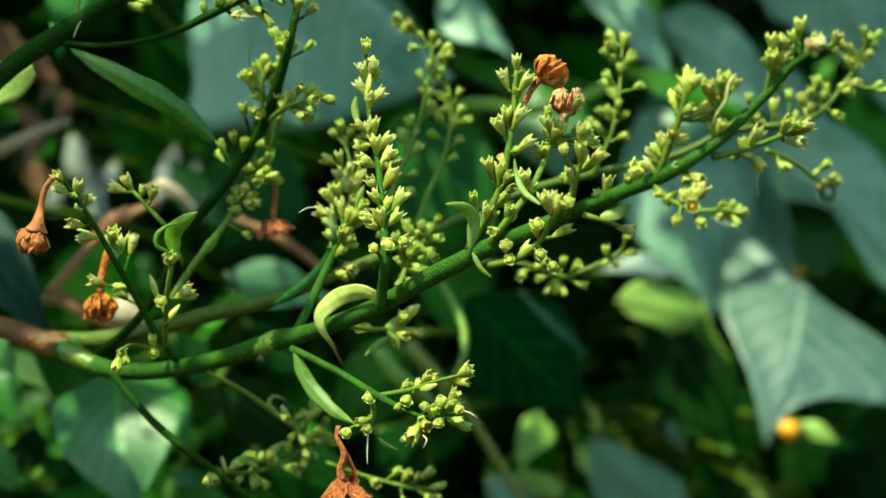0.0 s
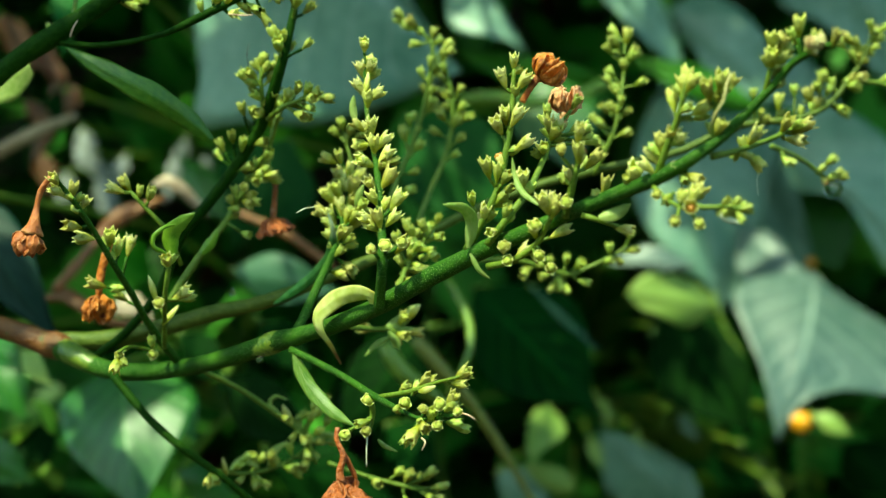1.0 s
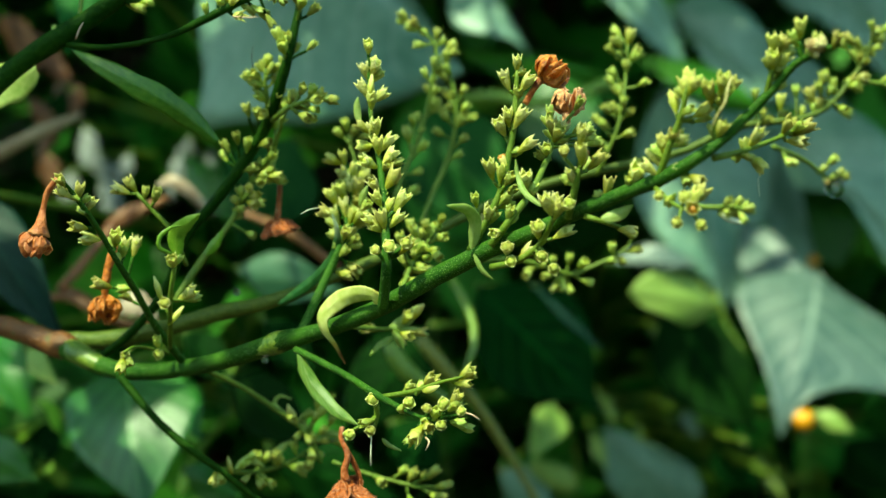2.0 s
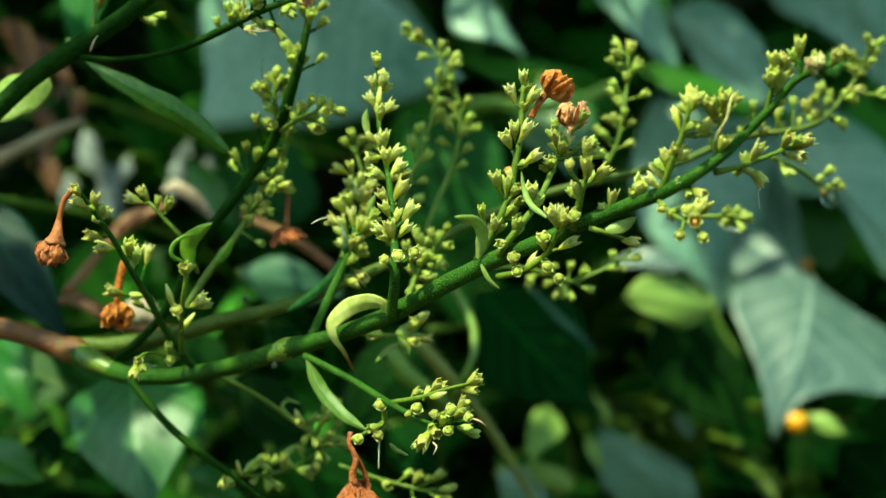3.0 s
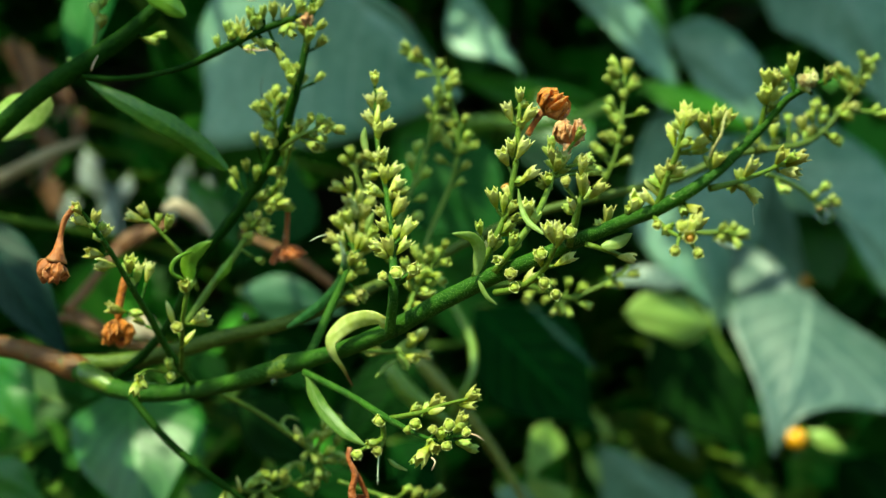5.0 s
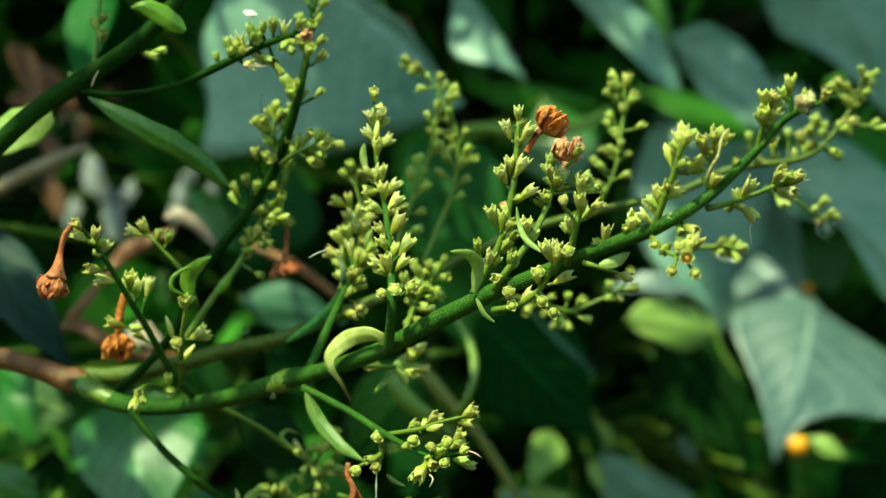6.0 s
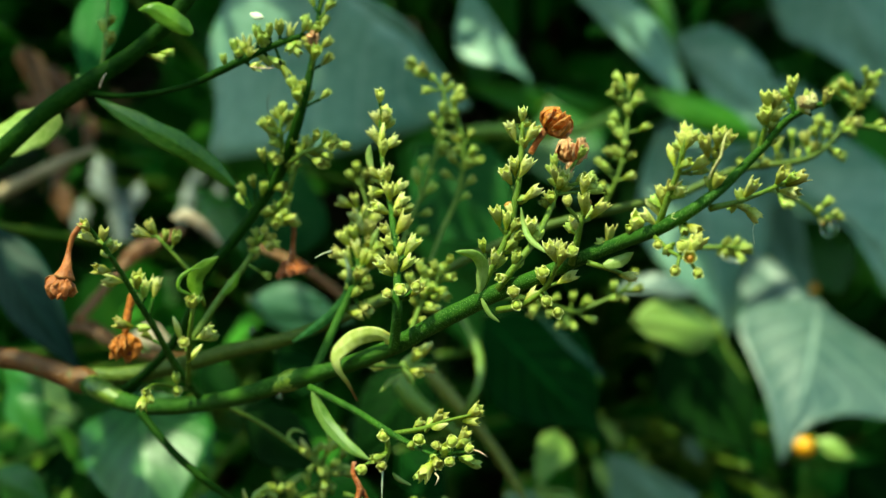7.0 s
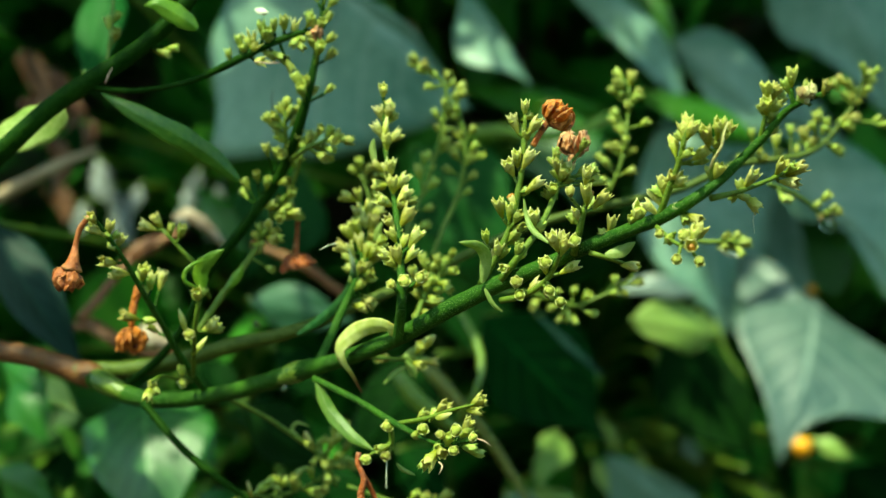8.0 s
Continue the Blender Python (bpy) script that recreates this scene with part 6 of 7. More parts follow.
vine_leaf(vine_d, (63.1, 525.0, 439.6), (71.5, 510.0, 424.9), [1.9, 3.1, 3.7, 3.7, 3.1, 2.2, 0.9], [2.2, 3.4, 4.0, 4.0, 3.4, 2.5, 0.9], 0.25, YEL, (68, 805, 410))
vine_leaf(vine_d, (93.2, 525.0, 478.1), (100.9, 515.0, 464.3), [2.0, 3.4, 4.1, 4.1, 3.4, 2.2, 0.8], [2.2, 3.8, 4.5, 4.5, 3.8, 2.5, 0.9], 0.25, YEL, (72, 807, 448))
vine_leaf(vine_d, (110.0, 538.0, 430.0), (119.2, 535.0, 414.7), [2.2, 3.8, 4.5, 4.5, 3.8, 2.4, 0.9], [2.4, 4.2, 4.9, 4.9, 4.2, 2.7, 1.0], 0.25, BLUE, (67, 805, 400))
vine_leaf(vine_d, (166.7, 455.0, 436.5), (184.4, 450.0, 427.6), [2.2, 3.7, 4.3, 4.3, 3.7, 2.4, 0.9], [2.4, 4.0, 4.8, 4.8, 4.0, 2.6, 1.0], 0.25, YEL, (68, 805, 407))
vine_leaf(vine_d, (59.5, 525.0, 418.4), (66.6, 515.0, 399.2), [1.7, 2.9, 3.4, 3.4, 2.9, 1.9, 0.7], [1.9, 3.2, 3.8, 3.8, 3.2, 2.1, 0.7], 0.25, YEL, (66, 805, 388))
vine_leaf(vine_d, (157.5, 560.0, 396.1), (168.7, 550.0, 379.9), [2.1, 3.6, 4.2, 4.2, 3.6, 2.3, 0.8], [2.3, 4.0, 4.6, 4.6, 4.0, 2.6, 0.9], 0.25, YEL, (65, 805, 366))
vine_leaf(vine_d, (131.3, 560.0, 444.0), (141.3, 550.0, 431.4), [1.6, 2.8, 3.2, 3.2, 2.8, 1.8, 0.6], [1.8, 3.0, 3.6, 3.6, 3.0, 2.0, 0.7], 0.25, GREEN, (69, 806, 414))
vine_leaf(vine_d, (-36.5, 330.0, 439.3), (-13.6, 310.0, 420.3), [5.3, 9.0, 10.6, 10.6, 9.0, 5.8, 2.1], [5.8, 9.9, 11.7, 11.7, 9.9, 6.4, 2.3], 0.25, DEEP_SHADE, (68, 805, 409))
vine_leaf(vine_d, (220.8, 640.0, 405.2), (250.8, 620.0, 373.5), [8.8, 14.9, 17.6, 17.6, 14.9, 9.7, 3.5], [9.7, 16.4, 19.3, 19.3, 16.4, 10.6, 3.9], 0.25, DEEP_SHADE, (65, 804, 375))
vine_leaf(vine_d, (135.3, 600.0, 407.8), (160.8, 590.0, 379.3), [6.8, 11.5, 13.6, 13.6, 11.5, 7.5, 2.7], [7.5, 12.7, 14.9, 14.9, 12.7, 8.2, 3.0], 0.25, DEEP_SHADE, (65, 804, 378))
vine_leaf(vine_d, (-18.7, 300.0, 482.0), (-53.6, 280.0, 436.8), [6.9, 12.9, 15.2, 15.2, 12.9, 8.3, 2.8], [6.9, 12.9, 15.2, 15.2, 12.9, 8.3, 2.8], 0.2, DEEP_SHADE, (72, 807, 452))
# thin strip added as the light edge line of the dark leaf
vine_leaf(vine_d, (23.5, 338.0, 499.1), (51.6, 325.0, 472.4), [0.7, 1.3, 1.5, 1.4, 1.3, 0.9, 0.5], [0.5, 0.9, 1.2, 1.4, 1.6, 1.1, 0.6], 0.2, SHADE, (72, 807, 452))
vine_leaf(vine_d, (85.7, 534.8, 422.6), (86.4, 534.2, 414.3), [0.8, 1.5, 2.3, 1.6, 0.8], [0.8, 1.5, 2.3, 1.5, 0.8], 0.2, YEL, (65, 805, 390))
vine_leaf(vine_d, (96.3, 520.5, 410.1), (94.3, 543.5, 411.9), [0.6, 1.1, 1.6, 1.1, 0.5], [0.5, 1.1, 1.6, 1.1, 0.5], 0.2, YEL, (65, 805, 390))
vine_leaf(vine_d, (102.9, 559.8, 424.7), (99.4, 528.8, 420.5), [0.5, 1.0, 1.5, 1.1, 0.5], [0.6, 1.1, 1.5, 1.0, 0.5], 0.2, YEL, (65, 805, 390))
vine_leaf(vine_d, (73.7, 545.6, 421.7), (75.6, 516.0, 431.1), [0.8, 1.5, 2.1, 1.4, 0.7], [0.7, 1.3, 2.0, 1.5, 0.7], 0.2, YEL, (65, 805, 390))
vine_leaf(vine_d, (156.4, 540.9, 399.3), (149.5, 539.7, 406.9), [0.9, 1.9, 2.8, 1.8, 0.9], [0.9, 1.8, 2.8, 1.9, 0.9], 0.2, YEL, (65, 805, 390))
vine_leaf(vine_d, (166.2, 550.3, 393.8), (160.5, 533.6, 401.0), [0.6, 1.1, 1.6, 1.1, 0.5], [0.5, 1.0, 1.6, 1.2, 0.6], 0.2, YEL, (65, 805, 390))
vine_leaf(vine_d, (146.5, 554.6, 412.2), (140.8, 528.9, 409.3), [0.4, 0.8, 1.1, 0.9, 0.4], [0.5, 0.9, 1.2, 0.8, 0.4], 0.2, YEL, (65, 805, 390))
vine_leaf(vine_d, (194.8, 548.6, 423.3), (192.4, 546.8, 433.4), [0.9, 1.9, 2.8, 1.8, 0.9], [0.9, 1.8, 2.8, 1.9, 0.9], 0.2, YEL, (65, 805, 390))
vine_leaf(vine_d, (202.6, 537.8, 428.5), (197.0, 547.4, 421.6), [1.0, 2.1, 2.4, 1.6, 0.8], [0.8, 1.6, 2.4, 2.0, 1.0], 0.2, YEL, (65, 805, 390))
vine_leaf(vine_d, (167.0, 525.4, 392.1), (170.1, 518.7, 397.2), [0.6, 1.3, 1.5, 1.0, 0.5], [0.5, 1.0, 1.5, 1.3, 0.6], 0.2, YEL, (65, 805, 390))
vine_leaf(vine_d, (102.0, 545.1, 434.3), (107.2, 522.0, 437.9), [0.7, 1.5, 2.0, 1.3, 0.7], [0.6, 1.3, 1.9, 1.5, 0.7], 0.2, YEL, (65, 805, 390))
vine_leaf(vine_d, (70.8, 534.0, 435.4), (63.1, 533.4, 435.7), [0.7, 1.4, 2.1, 1.4, 0.7], [0.7, 1.4, 2.1, 1.4, 0.7], 0.2, YEL, (65, 805, 390))
vine_e = thing("climbing_vine", "vine with fresh green leaves in dappled light", "vine", "climbing vines")
bm = bmesh.new()
sweep(bm, [(-124, 750, -3, 2.0), (-144, 762, 225, 1.8), (-168, 744, 451, 1.5), (-154, 750, 644, 1.1)], 12, 9)
part("vine_stem", bm, STEM2, vine_e)
vine_leaf(vine_e, (-242.6, 600.0, 590.9), (-234.4, 590.0, 564.4), [3, 7, 4, 8, 5, 9, 4], [4, 6, 9, 5, 8, 4, 3], 0.5, ASH, (-160, 747, 561))
vine_leaf(vine_e, (-231.2, 590.0, 574.7), (-212.0, 570.0, 531.6), [3, 6, 3, 8, 4, 9, 3], [2, 8, 5, 9, 4, 6, 2], 0.5, ASH, (-161, 747, 553))
vine_leaf(vine_e, (-253.5, 610.0, 565.6), (-252.1, 600.0, 540.8), [2, 6, 3, 7, 4, 5, 2], [3, 5, 7, 3, 6, 3, 1], 0.5, ASH, (-161, 747, 553))
vine_leaf(vine_e, (-214.6, 600.0, 575.6), (-220.5, 590.0, 554.3), [2, 5, 3, 6, 3, 4, 1], [2, 4, 6, 3, 5, 2, 1], 0.5, ASH, (-161, 747, 553))
vine_leaf(vine_e, (-176.5, 590.0, 585.4), (-184.8, 575.0, 545.5), [2, 5, 3, 6, 3, 5, 2], [2, 6, 3, 6, 3, 4, 1], 0.5, ASH, (-161, 747, 551))
vine_leaf(vine_e, (-164.6, 600.0, 579.5), (-169.8, 585.0, 541.0), [2, 4, 2, 5, 3, 4, 1], [2, 4, 5, 2, 4, 2, 1], 0.5, ASH, (-162, 747, 539))
vine_leaf(vine_e, (-204.3, 420.0, 593.1), (-214.5, 400.0, 549.7), [3.8, 7.1, 9.3, 9.8, 8.2, 5.5, 2.2], [3.8, 6.6, 8.2, 8.7, 7.6, 4.9, 2.2], 0.3, DEEP_SHADE, (-160, 747, 563))
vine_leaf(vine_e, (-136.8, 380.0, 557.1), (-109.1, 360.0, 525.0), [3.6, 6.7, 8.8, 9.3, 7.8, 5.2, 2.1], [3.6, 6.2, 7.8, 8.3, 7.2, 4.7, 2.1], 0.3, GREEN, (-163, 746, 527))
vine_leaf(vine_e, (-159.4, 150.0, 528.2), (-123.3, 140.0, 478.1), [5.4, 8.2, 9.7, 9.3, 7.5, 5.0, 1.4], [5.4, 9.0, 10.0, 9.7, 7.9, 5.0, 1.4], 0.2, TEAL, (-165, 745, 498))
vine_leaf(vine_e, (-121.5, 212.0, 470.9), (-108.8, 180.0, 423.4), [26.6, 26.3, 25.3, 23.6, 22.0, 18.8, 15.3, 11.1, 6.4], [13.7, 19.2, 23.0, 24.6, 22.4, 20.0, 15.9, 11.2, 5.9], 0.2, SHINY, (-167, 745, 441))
vine_leaf(vine_e, (-80.0, 176.0, 467.6), (-47.4, 160.0, 446.7), [4.5, 8.2, 10.1, 10.1, 8.2, 5.2, 1.5], [4.5, 8.2, 10.1, 10.1, 8.6, 5.6, 1.5], 0.25, DEEP_SHADE, (-167, 745, 438))
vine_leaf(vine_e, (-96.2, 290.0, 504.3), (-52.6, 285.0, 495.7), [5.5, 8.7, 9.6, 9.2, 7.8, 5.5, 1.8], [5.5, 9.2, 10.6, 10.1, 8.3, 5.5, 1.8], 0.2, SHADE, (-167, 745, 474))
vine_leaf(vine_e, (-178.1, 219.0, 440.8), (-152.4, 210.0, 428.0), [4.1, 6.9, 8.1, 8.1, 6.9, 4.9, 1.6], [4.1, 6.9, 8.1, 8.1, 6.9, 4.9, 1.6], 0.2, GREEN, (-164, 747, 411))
vine_leaf(vine_e, (-75.5, 242.0, 436.0), (-23.3, 230.0, 419.4), [6.3, 10.6, 11.8, 11.8, 10.6, 6.3, 2.1], [6.3, 10.6, 11.8, 11.8, 10.6, 6.3, 2.1], 0.2, DEEP_SHADE, (-164, 748, 406))
vine_leaf(vine_e, (-138.1, 220.0, 624.1), (-142.0, 200.0, 577.8), [5.3, 8.1, 8.9, 8.5, 7.3, 4.9, 1.6], [5.3, 8.1, 8.9, 8.5, 7.3, 4.9, 1.6], 0.2, MOSS, (-158, 748, 594))
vine_leaf(vine_e, (-153.9, 198.0, 475.1), (-141.5, 190.0, 463.9), [2.0, 3.5, 4.3, 3.9, 3.1, 2.4, 0.8], [2.0, 3.5, 4.3, 3.9, 3.1, 2.4, 0.8], 0.2, YEL, (-168, 744, 445))
vine_leaf(vine_e, (-119.4, 265.0, 461.6), (-102.8, 250.0, 439.0), [4.4, 7.4, 8.8, 8.8, 7.4, 4.8, 1.8], [4.8, 8.2, 9.6, 9.6, 8.2, 5.3, 1.9], 0.25, GREEN, (-166, 746, 432))
vine_leaf(vine_e, (-191.7, 265.0, 480.6), (-166.7, 250.0, 464.0), [3.3, 5.6, 6.6, 6.6, 5.6, 3.6, 1.3], [3.6, 6.2, 7.2, 7.2, 6.2, 4.0, 1.4], 0.25, GREEN, (-168, 744, 451))
vine_leaf(vine_e, (-169.4, 285.0, 443.5), (-178.5, 270.0, 422.3), [4.1, 6.9, 8.1, 8.1, 6.9, 4.5, 1.6], [4.5, 7.6, 9.0, 9.0, 7.6, 4.9, 1.8], 0.25, DEEP_SHADE, (-164, 747, 414))
vine_leaf(vine_e, (-120.7, 305.0, 478.0), (-96.6, 290.0, 458.1), [4.0, 6.7, 7.9, 7.9, 6.7, 4.4, 1.6], [4.4, 7.4, 8.7, 8.7, 7.4, 4.8, 1.7], 0.25, DEEP_SHADE, (-168, 744, 448))
vine_leaf(vine_e, (-87.5, 305.0, 483.2), (-64.2, 290.0, 463.2), [4.2, 7.1, 8.4, 8.4, 7.1, 4.6, 1.7], [4.6, 7.9, 9.2, 9.2, 7.9, 5.1, 1.8], 0.25, DEEP_SHADE, (-168, 744, 453))
vine_leaf(vine_e, (-103.7, 222.0, 431.5), (-80.9, 210.0, 423.2), [3.1, 5.2, 6.1, 6.1, 5.2, 3.4, 1.2], [3.4, 5.7, 6.7, 6.7, 5.7, 3.7, 1.3], 0.25, GREEN, (-163, 748, 401))
vine_leaf(vine_e, (-197.9, 300.0, 470.0), (-180.2, 290.0, 442.9), [4.6, 7.9, 9.3, 9.3, 7.9, 5.1, 1.9], [5.1, 8.7, 10.2, 10.2, 8.7, 5.6, 2.0], 0.25, GREEN, (-167, 745, 440))
bract(vine_e, "dry_leaf", [(-253.5, 480.0, 638.6), (-244.0, 480.0, 623.4), (-239.1, 480.0, 605.3)], 16, DRYD, "curled dry brown leaf")
bract(vine_e, "dry_leaf", [(-221.9, 430.0, 620.6), (-213.0, 430.0, 605.0), (-204.3, 430.0, 597.9)], 12, DRYR, "curled dry brown leaf")
bract(vine_e, "dry_leaf", [(-198.5, 430.0, 593.7), (-205.5, 430.0, 585.1), (-209.5, 430.0, 570.9)], 14, DRYD, "curled dry brown leaf")
bract(vine_e, "dry_leaf", [(-235.7, 420.0, 603.5), (-227.2, 420.0, 600.8), (-217.3, 420.0, 603.6)], 9, DRYR, "curled dry brown leaf")
bract(vine_e, "dry_leaf", [(-244.2, 500.0, 567.5), (-234.7, 500.0, 558.3), (-232.9, 500.0, 546.0)], 14, DRYD, "curled dry brown leaf")
bract(vine_e, "dry_leaf", [(-51.5, 560.0, 669.5), (-47.4, 560.0, 659.6), (-43.1, 560.0, 653.0)], 12, DRYD, "curled dry brown leaf")
bract(vine_e, "dry_leaf", [(-220.8, 480.0, 609.2), (-223.6, 480.0, 594.0), (-231.2, 480.0, 578.9)], 11.9, DRYD, "curled dry bleached leaf")
bract(vine_e, "dry_leaf", [(-215.2, 400.0, 585.1), (-206.7, 400.0, 571.6), (-211.8, 400.0, 555.1)], 10.8, DRYD, "curled dry bleached leaf")
bract(vine_e, "dry_leaf", [(-110.7, 205.0, 533.5), (-105.2, 200.0, 534.4), (-98.1, 200.0, 530.1), (-91.4, 205.0, 522.0)], 5.2, DRYW, "curled dry bleached leaf")
bract(vine_e, "dry_leaf", [(-124.6, 205.0, 491.3), (-116.5, 200.0, 491.1), (-109.2, 200.0, 485.2)], 10.3, DRYW, "curled dry bleached leaf")
bract(vine_e, "dry_leaf", [(-142.8, 200.0, 497.2), (-135.4, 195.0, 493.7), (-125.3, 195.0, 487.5), (-119.2, 200.0, 485.5)], 5.1, DRYR, "curled dry bleached leaf")
bract(vine_e, "dry_leaf", [(-129.1, 200.0, 515.3), (-122.1, 200.0, 521.8), (-114.2, 205.0, 527.0)], 5.6, DRYR, "curled dry bleached leaf")

def loose_stem(owner, name, label, path, mat):
    bm = bmesh.new()
    sweep(bm, path, 4, 9, 0.25)
    return part(name, bm, mat, owner, label)



# ---- loose shoots and twigs ----
loose_stem(vine_d, "green_tendril", "light green shoot curving up out of the undergrowth", [(-6.3, 180.0, 501.0, 1.34), (0.2, 170.0, 489.8, 1.50), (1.6, 160.0, 479.0, 1.2), (-2.0, 160.0, 469.8, 1.3), (-5.5, 170.0, 463.5, 1.32)], TENDRIL)
loose_stem(vine_d, "green_tendril", "light green shoot curving up out of the undergrowth", [(-27.1, 180.0, 479.7, 2.30), (-22.7, 180.0, 471.7, 3.26), (-13.4, 180.0, 464.6, 2.49), (-2.1, 190.0, 454.4, 1.17)], TENDRIL)
loose_stem(vine_d, "green_tendril", "light green shoot curving up out of the undergrowth", [(-19.9, 230.0, 479.8, 2.4), (-9.3, 230.0, 467.5, 2.5), (3.3, 235.0, 452.7, 1.8), (20.6, 240.0, 425.1, 1.4), (33.9, 250.0, 400.5, 1.4)], OLIVE)
loose_stem(vine_e, "dry_twig", "dry curled brown twig", [(-140.5, 190.0, 496.1, 1.66), (-135.6, 195.0, 503.2, 1.77), (-127.0, 200.0, 515.4, 1.59), (-115.8, 205.0, 524.1, 2.00), (-106.2, 205.0, 528.9, 0.90)], DRY)
loose_stem(vine_e, "dry_twig", "dry curled brown twig", [(-154.8, 200.0, 491.0, 0.99), (-139.4, 195.0, 493.7, 1.77), (-126.1, 190.0, 487.6, 1.76), (-112.2, 190.0, 483.9, 1.56), (-100.3, 200.0, 483.8, 0.79)], DRY)
loose_stem(vine_e, "dry_twig", "dry curled brown twig", [(-228.0, 300.0, 535.8, 2.34), (-199.6, 300.0, 550.3, 2.81), (-180.7, 300.0, 560.5, 2.34), (-166.7, 310.0, 568.3, 1.19)], DRYP)
loose_stem(vine_e, "dry_twig", "dry curled brown twig", [(-85.8, 230.0, 525.1, 1.26), (-66.0, 225.0, 516.8, 1.66), (-49.1, 225.0, 504.5, 1.45)], DRY)
loose_stem(vine_a, "green_twig", "pale straight dry twig among leaves", [(-70.7, 420.0, 661.4, 1.66), (-58.3, 410.0, 637.3, 1.64), (-40.9, 400.0, 616.6, 1.35)], DRYP)
loose_stem(vine_a, "green_tendril", "light green shoot curving up out of the undergrowth", [(-8.9, 330.0, 578.0, 2.45), (5.7, 330.0, 579.3, 2.69), (22.9, 330.0, 577.0, 2.69), (40.4, 340.0, 580.8, 2.73), (58.4, 350.0, 589.6, 2.27)], LEAFY)
loose_stem(vine_d, "green_tendril", "light green shoot curving up out of the undergrowth", [(113.6, 430.0, 496.6, 1.12), (119.3, 430.0, 480.0, 1.12), (129.1, 430.0, 466.3, 0.70)], TENDRIL)


# ---- water drops, berry, stone ----
def water_drop(at, r, stretch, label):
    bm = bmesh.new()
    bmesh.ops.create_uvsphere(bm, u_segments=24, v_segments=16, radius=r * 0.001)
    for v in bm.verts:
        if v.co.z > 0:
            v.co.z *= stretch
            v.co.x *= 1 - 0.25 * v.co.z / (r * stretch * 0.001)
            v.co.y *= 1 - 0.25 * v.co.z / (r * stretch * 0.001)
    ob = part("water_drop", bm, WATER)
    ob.location = Vector(at) * 0.001
    return tagged(ob, label, "water drop", "water drops")


water_drop((94.6, 57.0, 524.8), 2.51, 1.25, "clear water drop hanging from a calyx")
water_drop((-41.2, 0.0, 482.5), 0.77, 1.2, "tiny water drop under the main stem")
water_drop((-51.6, 24.0, 497.0), 0.82, 1.2, "tiny water drop on a dark stem")


def berry(at, r, label):
    ob = thing("orange_berry", label, "berry", "berries")
    c = Vector(at)
    bm = bmesh.new()
    bmesh.ops.create_uvsphere(bm, u_segments=20, v_segments=14, radius=r * 0.001, matrix=Matrix.Translation(c * 0.001))
    for v in bm.verts:
        v.co += (v.co - c * 0.001) * 0.06 * noise.noise(v.co * 180)
    part("fruit", bm, FRUIT, ob)
    bm = bmesh.new()
    sweep(bm, [(*(c + Vector((0, 0, -r * 0.8))), 0.5), (c.x + 8, c.y + 40, c.z * 0.6, 0.6), (c.x + 14, c.y + 60, -2, 0.8)], 8, 7)
    part("stalk", bm, STEM2, ob)
    return ob


berry((159.2, 445.0, 433.6), 5.14, "small bright orange berry below a large leaf")
berry((185.4, 560.0, 513.9), 3.2, "small orange berry beside a drooping leaf")

# ---- undergrowth and ground ----
def leaf_mass(name, label, count, low, high, size, seed, mat, gaps=()):
    rnd = np.random.default_rng(seed)
    verts, faces = [], []
    for _ in range(count):
        c = Vector(rnd.uniform(low, high))
        l = rnd.uniform(*size)
        spin = Euler((rnd.uniform(-0.2, 1.5), rnd.uniform(-0.7, 0.7), rnd.uniform(0, 6.28))).to_matrix()
        slim = rnd.uniform(0.28, 0.42)
        if any((c + spin @ Vector((0, l / 2, 0)) - g).cross(sun_dir).length < r + l * 0.35 for g, r in gaps):
            continue
        w, n = l * slim, len(verts)
        rim = ((0, 0, 0), (-w * 0.8, l * 0.25, 0.1 * w), (-w, l * 0.5, 0.16 * w), (-w * 0.6, l * 0.78, 0.1 * w), (0, l, -0.15 * l), (w * 0.6, l * 0.78, 0.1 * w), (w, l * 0.5, 0.16 * w), (w * 0.8, l * 0.25, 0.1 * w), (0, l * 0.33, 0), (0, l * 0.68, -0.03 * l))
        verts += [tuple(c + spin @ Vector(p)) for p in rim]
        faces += [tuple(n + i for i in f) for f in ((0, 8, 1), (1, 8, 2), (2, 8, 9), (2, 9, 3), (3, 9, 4), (0, 7, 8), (7, 6, 8), (6, 9, 8), (6, 5, 9), (5, 4, 9))]
    me = bpy.data.meshes.new(name)
    me.from_pydata(verts, [], faces)
    for f in me.polygons:
        f.use_smooth = True
    me.materials.append(mat)
    return tagged(new(name, me), label, "foliage", "", "stuff")


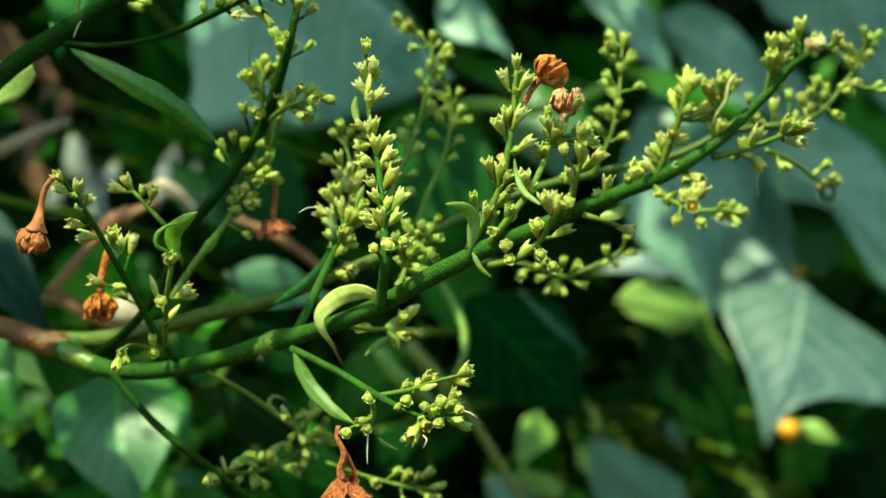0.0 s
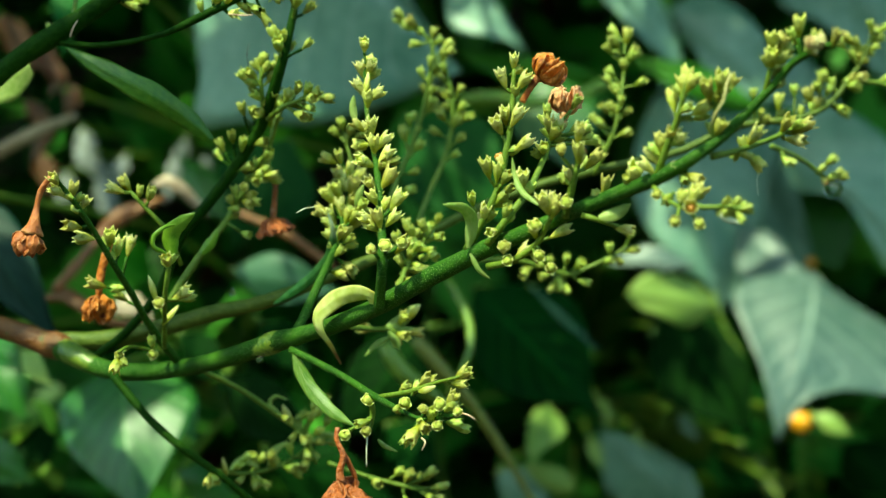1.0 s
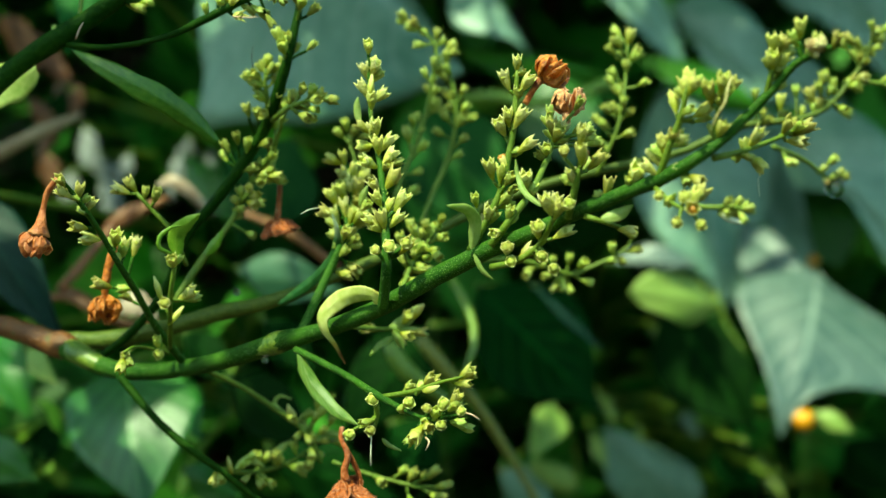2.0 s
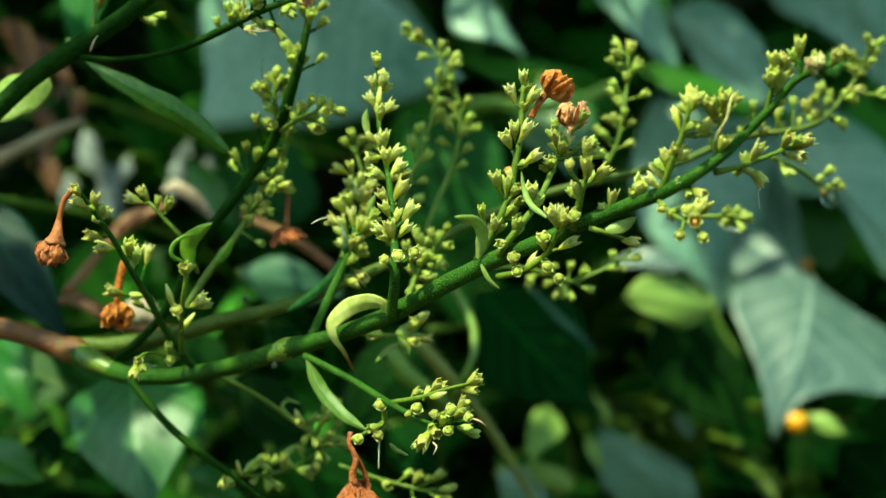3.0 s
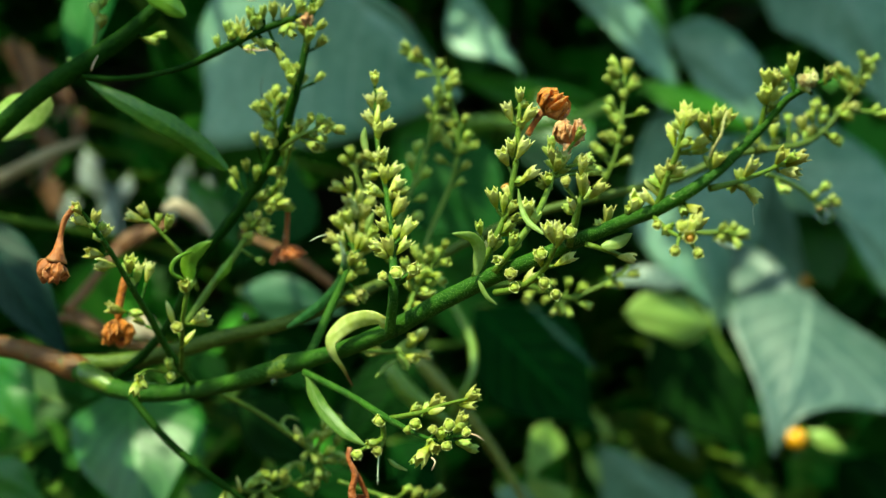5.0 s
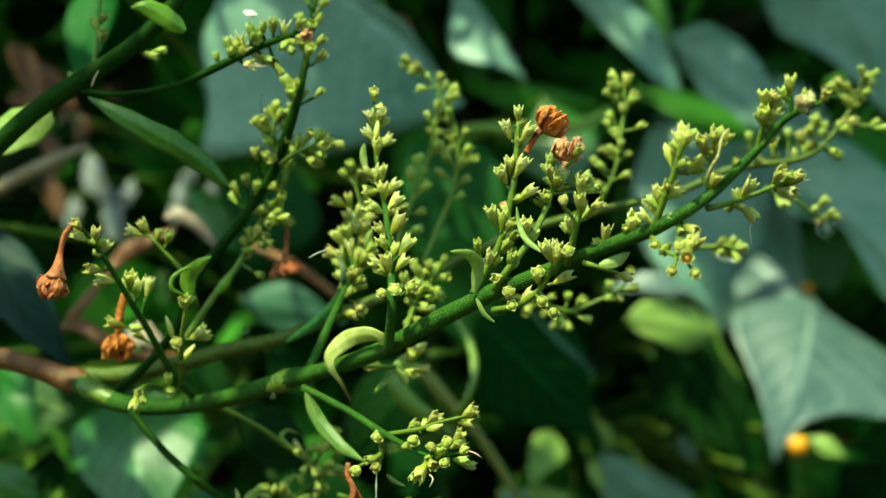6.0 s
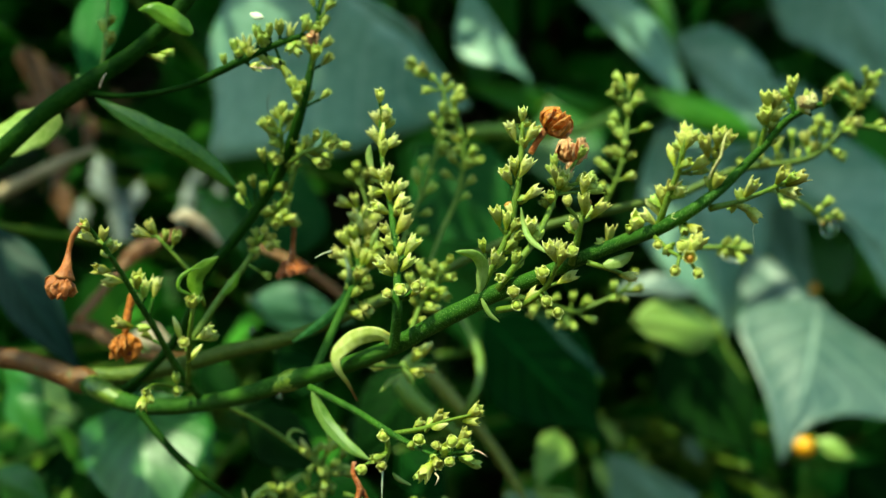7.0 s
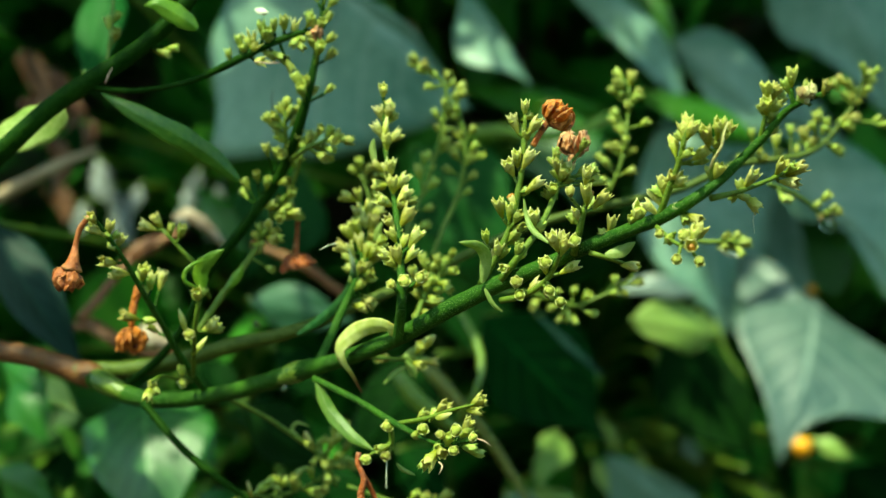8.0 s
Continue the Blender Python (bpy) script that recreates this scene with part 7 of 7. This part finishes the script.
# spots that the added foliage out of view leaves open to the sun
SUNNY = [(Vector((-0.001, 0.490, 0.642)), 0.002), (Vector((-0.232, 0.595, 0.565)), 0.03), (Vector((-0.0895, 0.029, 0.484)), 0.005), (Vector((-0.117, 0.2, 0.49)), 0.012), (Vector((-18.2, -8.0, 546.1)) * 0.001, 0.012), (Vector((-0.075, -0.023, 0.513)), 0.011), (Vector((-0.069, -0.009, 0.503)), 0.01), (Vector((-0.059, -0.014, 0.503)), 0.009), (Vector((-0.021, -0.019, 0.494)), 0.01), (Vector((-0.003, -0.037, 0.474)), 0.012), (Vector((-0.013, -0.026, 0.516)), 0.014), (Vector((-0.015, -0.02, 0.530)), 0.012), (Vector((-0.026, 0.008, 0.522)), 0.008), (Vector((-0.036, 0.001, 0.543)), 0.006), (Vector((0.175, 0.485, 0.455)), 0.05), (Vector((0.172, 0.597, 0.428)), 0.03), (Vector((-0.05, 0.29, 0.60)), 0.004), (Vector((0.033, 0.408, 0.428)), 0.03), (Vector((-0.101, 0.2, 0.53)), 0.02), (Vector((-106.9, 192.0, 441.8)) * 0.001, 0.012), (Vector((-73.8, 288.0, 501.1)) * 0.001, 0.008), (Vector((-148.9, 195.0, 467.4)) * 0.001, 0.006), (Vector((-164.0, 214.0, 433.4)) * 0.001, 0.006), (Vector((-33.8, 34.0, 461.7)) * 0.001, 0.008), (Vector((0.178, 0.45, 0.431)), 0.012), (Vector((-0.226, 0.55, 0.573)), 0.03), (Vector((-0.104, 0.014, 0.54)), 0.008), (Vector((0.114, 0.535, 0.423)), 0.012), (Vector((0.094, 0.425, 0.493)), 0.018), (Vector((0.114, 0.485, 0.610)), 0.014)]
leaf_mass("undergrowth", "dense dark green undergrowth in shade", 5200, (-0.9, 0.62, -0.02), (0.9, 1.15, 1.15), (0.04, 0.11), 4, HEDGE, [(Vector((0.172, 0.597, 0.428)), 0.03)])
leaf_mass("undergrowth", "sparse dark leaves of the undergrowth in shade", 500, (-0.5, 0.64, -0.02), (0.5, 0.76, 0.8), (0.05, 0.09), 14, HEDGE, [(Vector((0.172, 0.597, 0.428)), 0.03)])
leaf_mass("low_plant", "small yellow-green leaves of a low plant", 70, (0.06, 0.66, 0.34), (0.34, 0.75, 0.47), (0.012, 0.03), 6, SPRIG)
leaf_mass("low_plant", "small yellow-green leaves of a low plant", 40, (-0.2, 0.2, 0.36), (-0.1, 0.3, 0.46), (0.01, 0.022), 8, SPRIG)
# foliage added out of view overhead, to block sun from vines and shrub
leaf_mass("overhanging_foliage", "unseen foliage added to shade the vines", 800, (-0.9, 0.24, 0.78), (0.9, 1.2, 1.2), (0.06, 0.13), 5, HEDGE, SUNNY)
leaf_mass("overhanging_foliage", "unseen foliage added to shade the shrub", 270, (-0.31, -0.2, 0.75), (-0.1, 0.09, 0.81), (0.03, 0.05), 11, HEDGE, SUNNY)
leaf_mass("overhanging_foliage", "unseen foliage added to shade the vines", 130, (-0.6, 0.12, 0.78), (-0.04, 0.26, 1.0), (0.06, 0.12), 9, HEDGE, SUNNY)
leaf_mass("overhanging_foliage", "unseen foliage added to shade the vines", 150, (-0.16, 0.3, 0.8), (0.14, 0.5, 0.95), (0.06, 0.1), 21, HEDGE, SUNNY)

# small added leaf clusters, each set sunward of a spot to shade it
limbs = []
for spot, up, half, count, seed in (((-130.5, 198.0, 456.6), 0.36, 0.014, 14, 31), ((-165.6, 212.0, 443.8), 0.4, 0.016, 12, 32), ((-110.2, 38.0, 487.4), 0.3, 0.009, 9, 33), ((-67.6, 19.0, 478.6), 0.3, 0.006, 6, 34), ((114.8, 506.0, 643.2), 0.26, 0.03, 12, 35), ((81.2, 507.0, 652.3), 0.26, 0.024, 10, 36), ((1.5, 490.0, 645.8), 0.3, 0.014, 5, 37), ((27.0, 355.0, 470.0), 0.36, 0.03, 16, 38), ((104.0, 502.0, 452.0), 0.36, 0.016, 10, 39), ((-68.0, 0.0, 540.0), 0.3, 0.009, 9, 40), ((-50.0, 6.0, 483.0), 0.3, 0.006, 7, 41), ((-40.0, 0.0, 486.0), 0.3, 0.006, 7, 42)):
    c = Vector(spot) * 0.001 + sun_dir * up
    leaf_mass("overhanging_foliage", "unseen leaves added to shade one spot", count, c - Vector((half, half, half)), c + Vector((half, half, half)), (half * 1.2, half * 2), seed, HEDGE)
    c = c * 1000
    limbs.append([(c.x, c.y + 420, c.z + 160, 2.5), (c.x + 5, c.y + 220, c.z + 110, 2.0), (c.x, c.y + 60, c.z + 45, 1.4), (c.x, c.y, c.z, 0.8)])
# woody stems added only to carry the unseen shading foliage
bush = thing("shade_foliage_stems", "woody stems added to carry the unseen shading foliage", "bush")
for foot, top in ((-620, -420), (-260, -250), (60, -60), (330, 150), (640, 480)):
    limbs.append([(foot, 1090, -15, 13), (foot * 0.95, 1060, 400, 11), (foot * 0.8 + top * 0.2, 990, 800, 9), (top, 780, 1010, 7), (top * 0.95, 480, 1040, 4), (top * 0.9, 270, 980, 2)])
limbs.append([(-400, 480, 1030, 4.0), (-370, 260, 960, 3.5), (-300, 90, 850, 2.5), (-250, 20, 785, 1.5)])
for row in limbs:
    bm = bmesh.new()
    sweep(bm, row, 20, 8, 0.15)
    part("limb", bm, DRY, bush)

# unseen hedge added behind the camera, to cut sky light from the front
leaf_mass("hedge", "unseen hedge added to cut the sky fill", 2600, (-3.2, -3.2, -0.02), (3.2, -2.3, 1.15), (0.14, 0.3), 51, HEDGE)

bm = bmesh.new()
bmesh.ops.create_grid(bm, x_segments=60, y_segments=60, size=1)
for v in bm.verts:
    v.co = Vector((v.co.x * abs(v.co.x) ** 2 * 400, v.co.y * abs(v.co.y) ** 2 * 400, 0))
    v.co.z = 0.02 * noise.noise(v.co * 3) - 0.012
tagged(part("ground", bm, SOIL), "dark soil with leaf mould", "ground", "", "structure")
bm = bmesh.new()
bmesh.ops.create_grid(bm, x_segments=90, y_segments=48, size=1)
for v in bm.verts:
    x, y = v.co.x * 3.5, 1.2 + (v.co.y + 1) * 1.2
    rise = min(1.0, (y - 1.2) / 0.16, (3.6 - y) / 1.0, (3.5 - abs(x)) / 0.8)
    v.co = Vector((x, y + 0.05 * noise.noise(Vector((x * 4, y * 4, 2))), 1.35 * max(0.0, rise) ** 0.7 * (1 + 0.12 * noise.noise(Vector((x * 2, y * 2, 0)))) - 0.06))
tagged(part("backdrop", bm, SOIL), "dark earth bank behind the plants", "bank", "", "structure")


# crowded calyces on the thinner stems
fill_calyces(dark_stem, dark_way, 0.5, 13, 3.2, 1)
fill_calyces(darkl_stem, darkl_way, 0.2, 6, 2.4, 2)
fill_calyces(darkr_stem, darkr_way, 0.3, 4, 2.4, 3)
fill_calyces(strand_stem, strand_way, 0.4, 5, 3.0, 4)
fill_calyces(bka_stem, bka_way, 0.35, 8, 2.6, 5)
fill_calyces(bkb_stem, bkb_way, 0.35, 7, 2.6, 6)
fill_calyces(br_stem, br_way, 0.1, 11, 2.8, 7)
fill_calyces(blo1_stem, blo1_way, 0.25, 8, 2.8, 8)
fill_calyces(blo2_stem, blo2_way, 0.5, 6, 2.8, 9)
fill_calyces(bottom_stem, bottom_way, 0.3, 5, 2.6, 10)
fill_calyces(spike_stem, spike_way, 0.25, 8, 1.4, 11, "o")
fill_calyces(spikel_stem, spikel_way, 0.45, 6, 2.0, 12, "o")


def motions():
    """The plants hang still; only the camera is carried."""


motions()
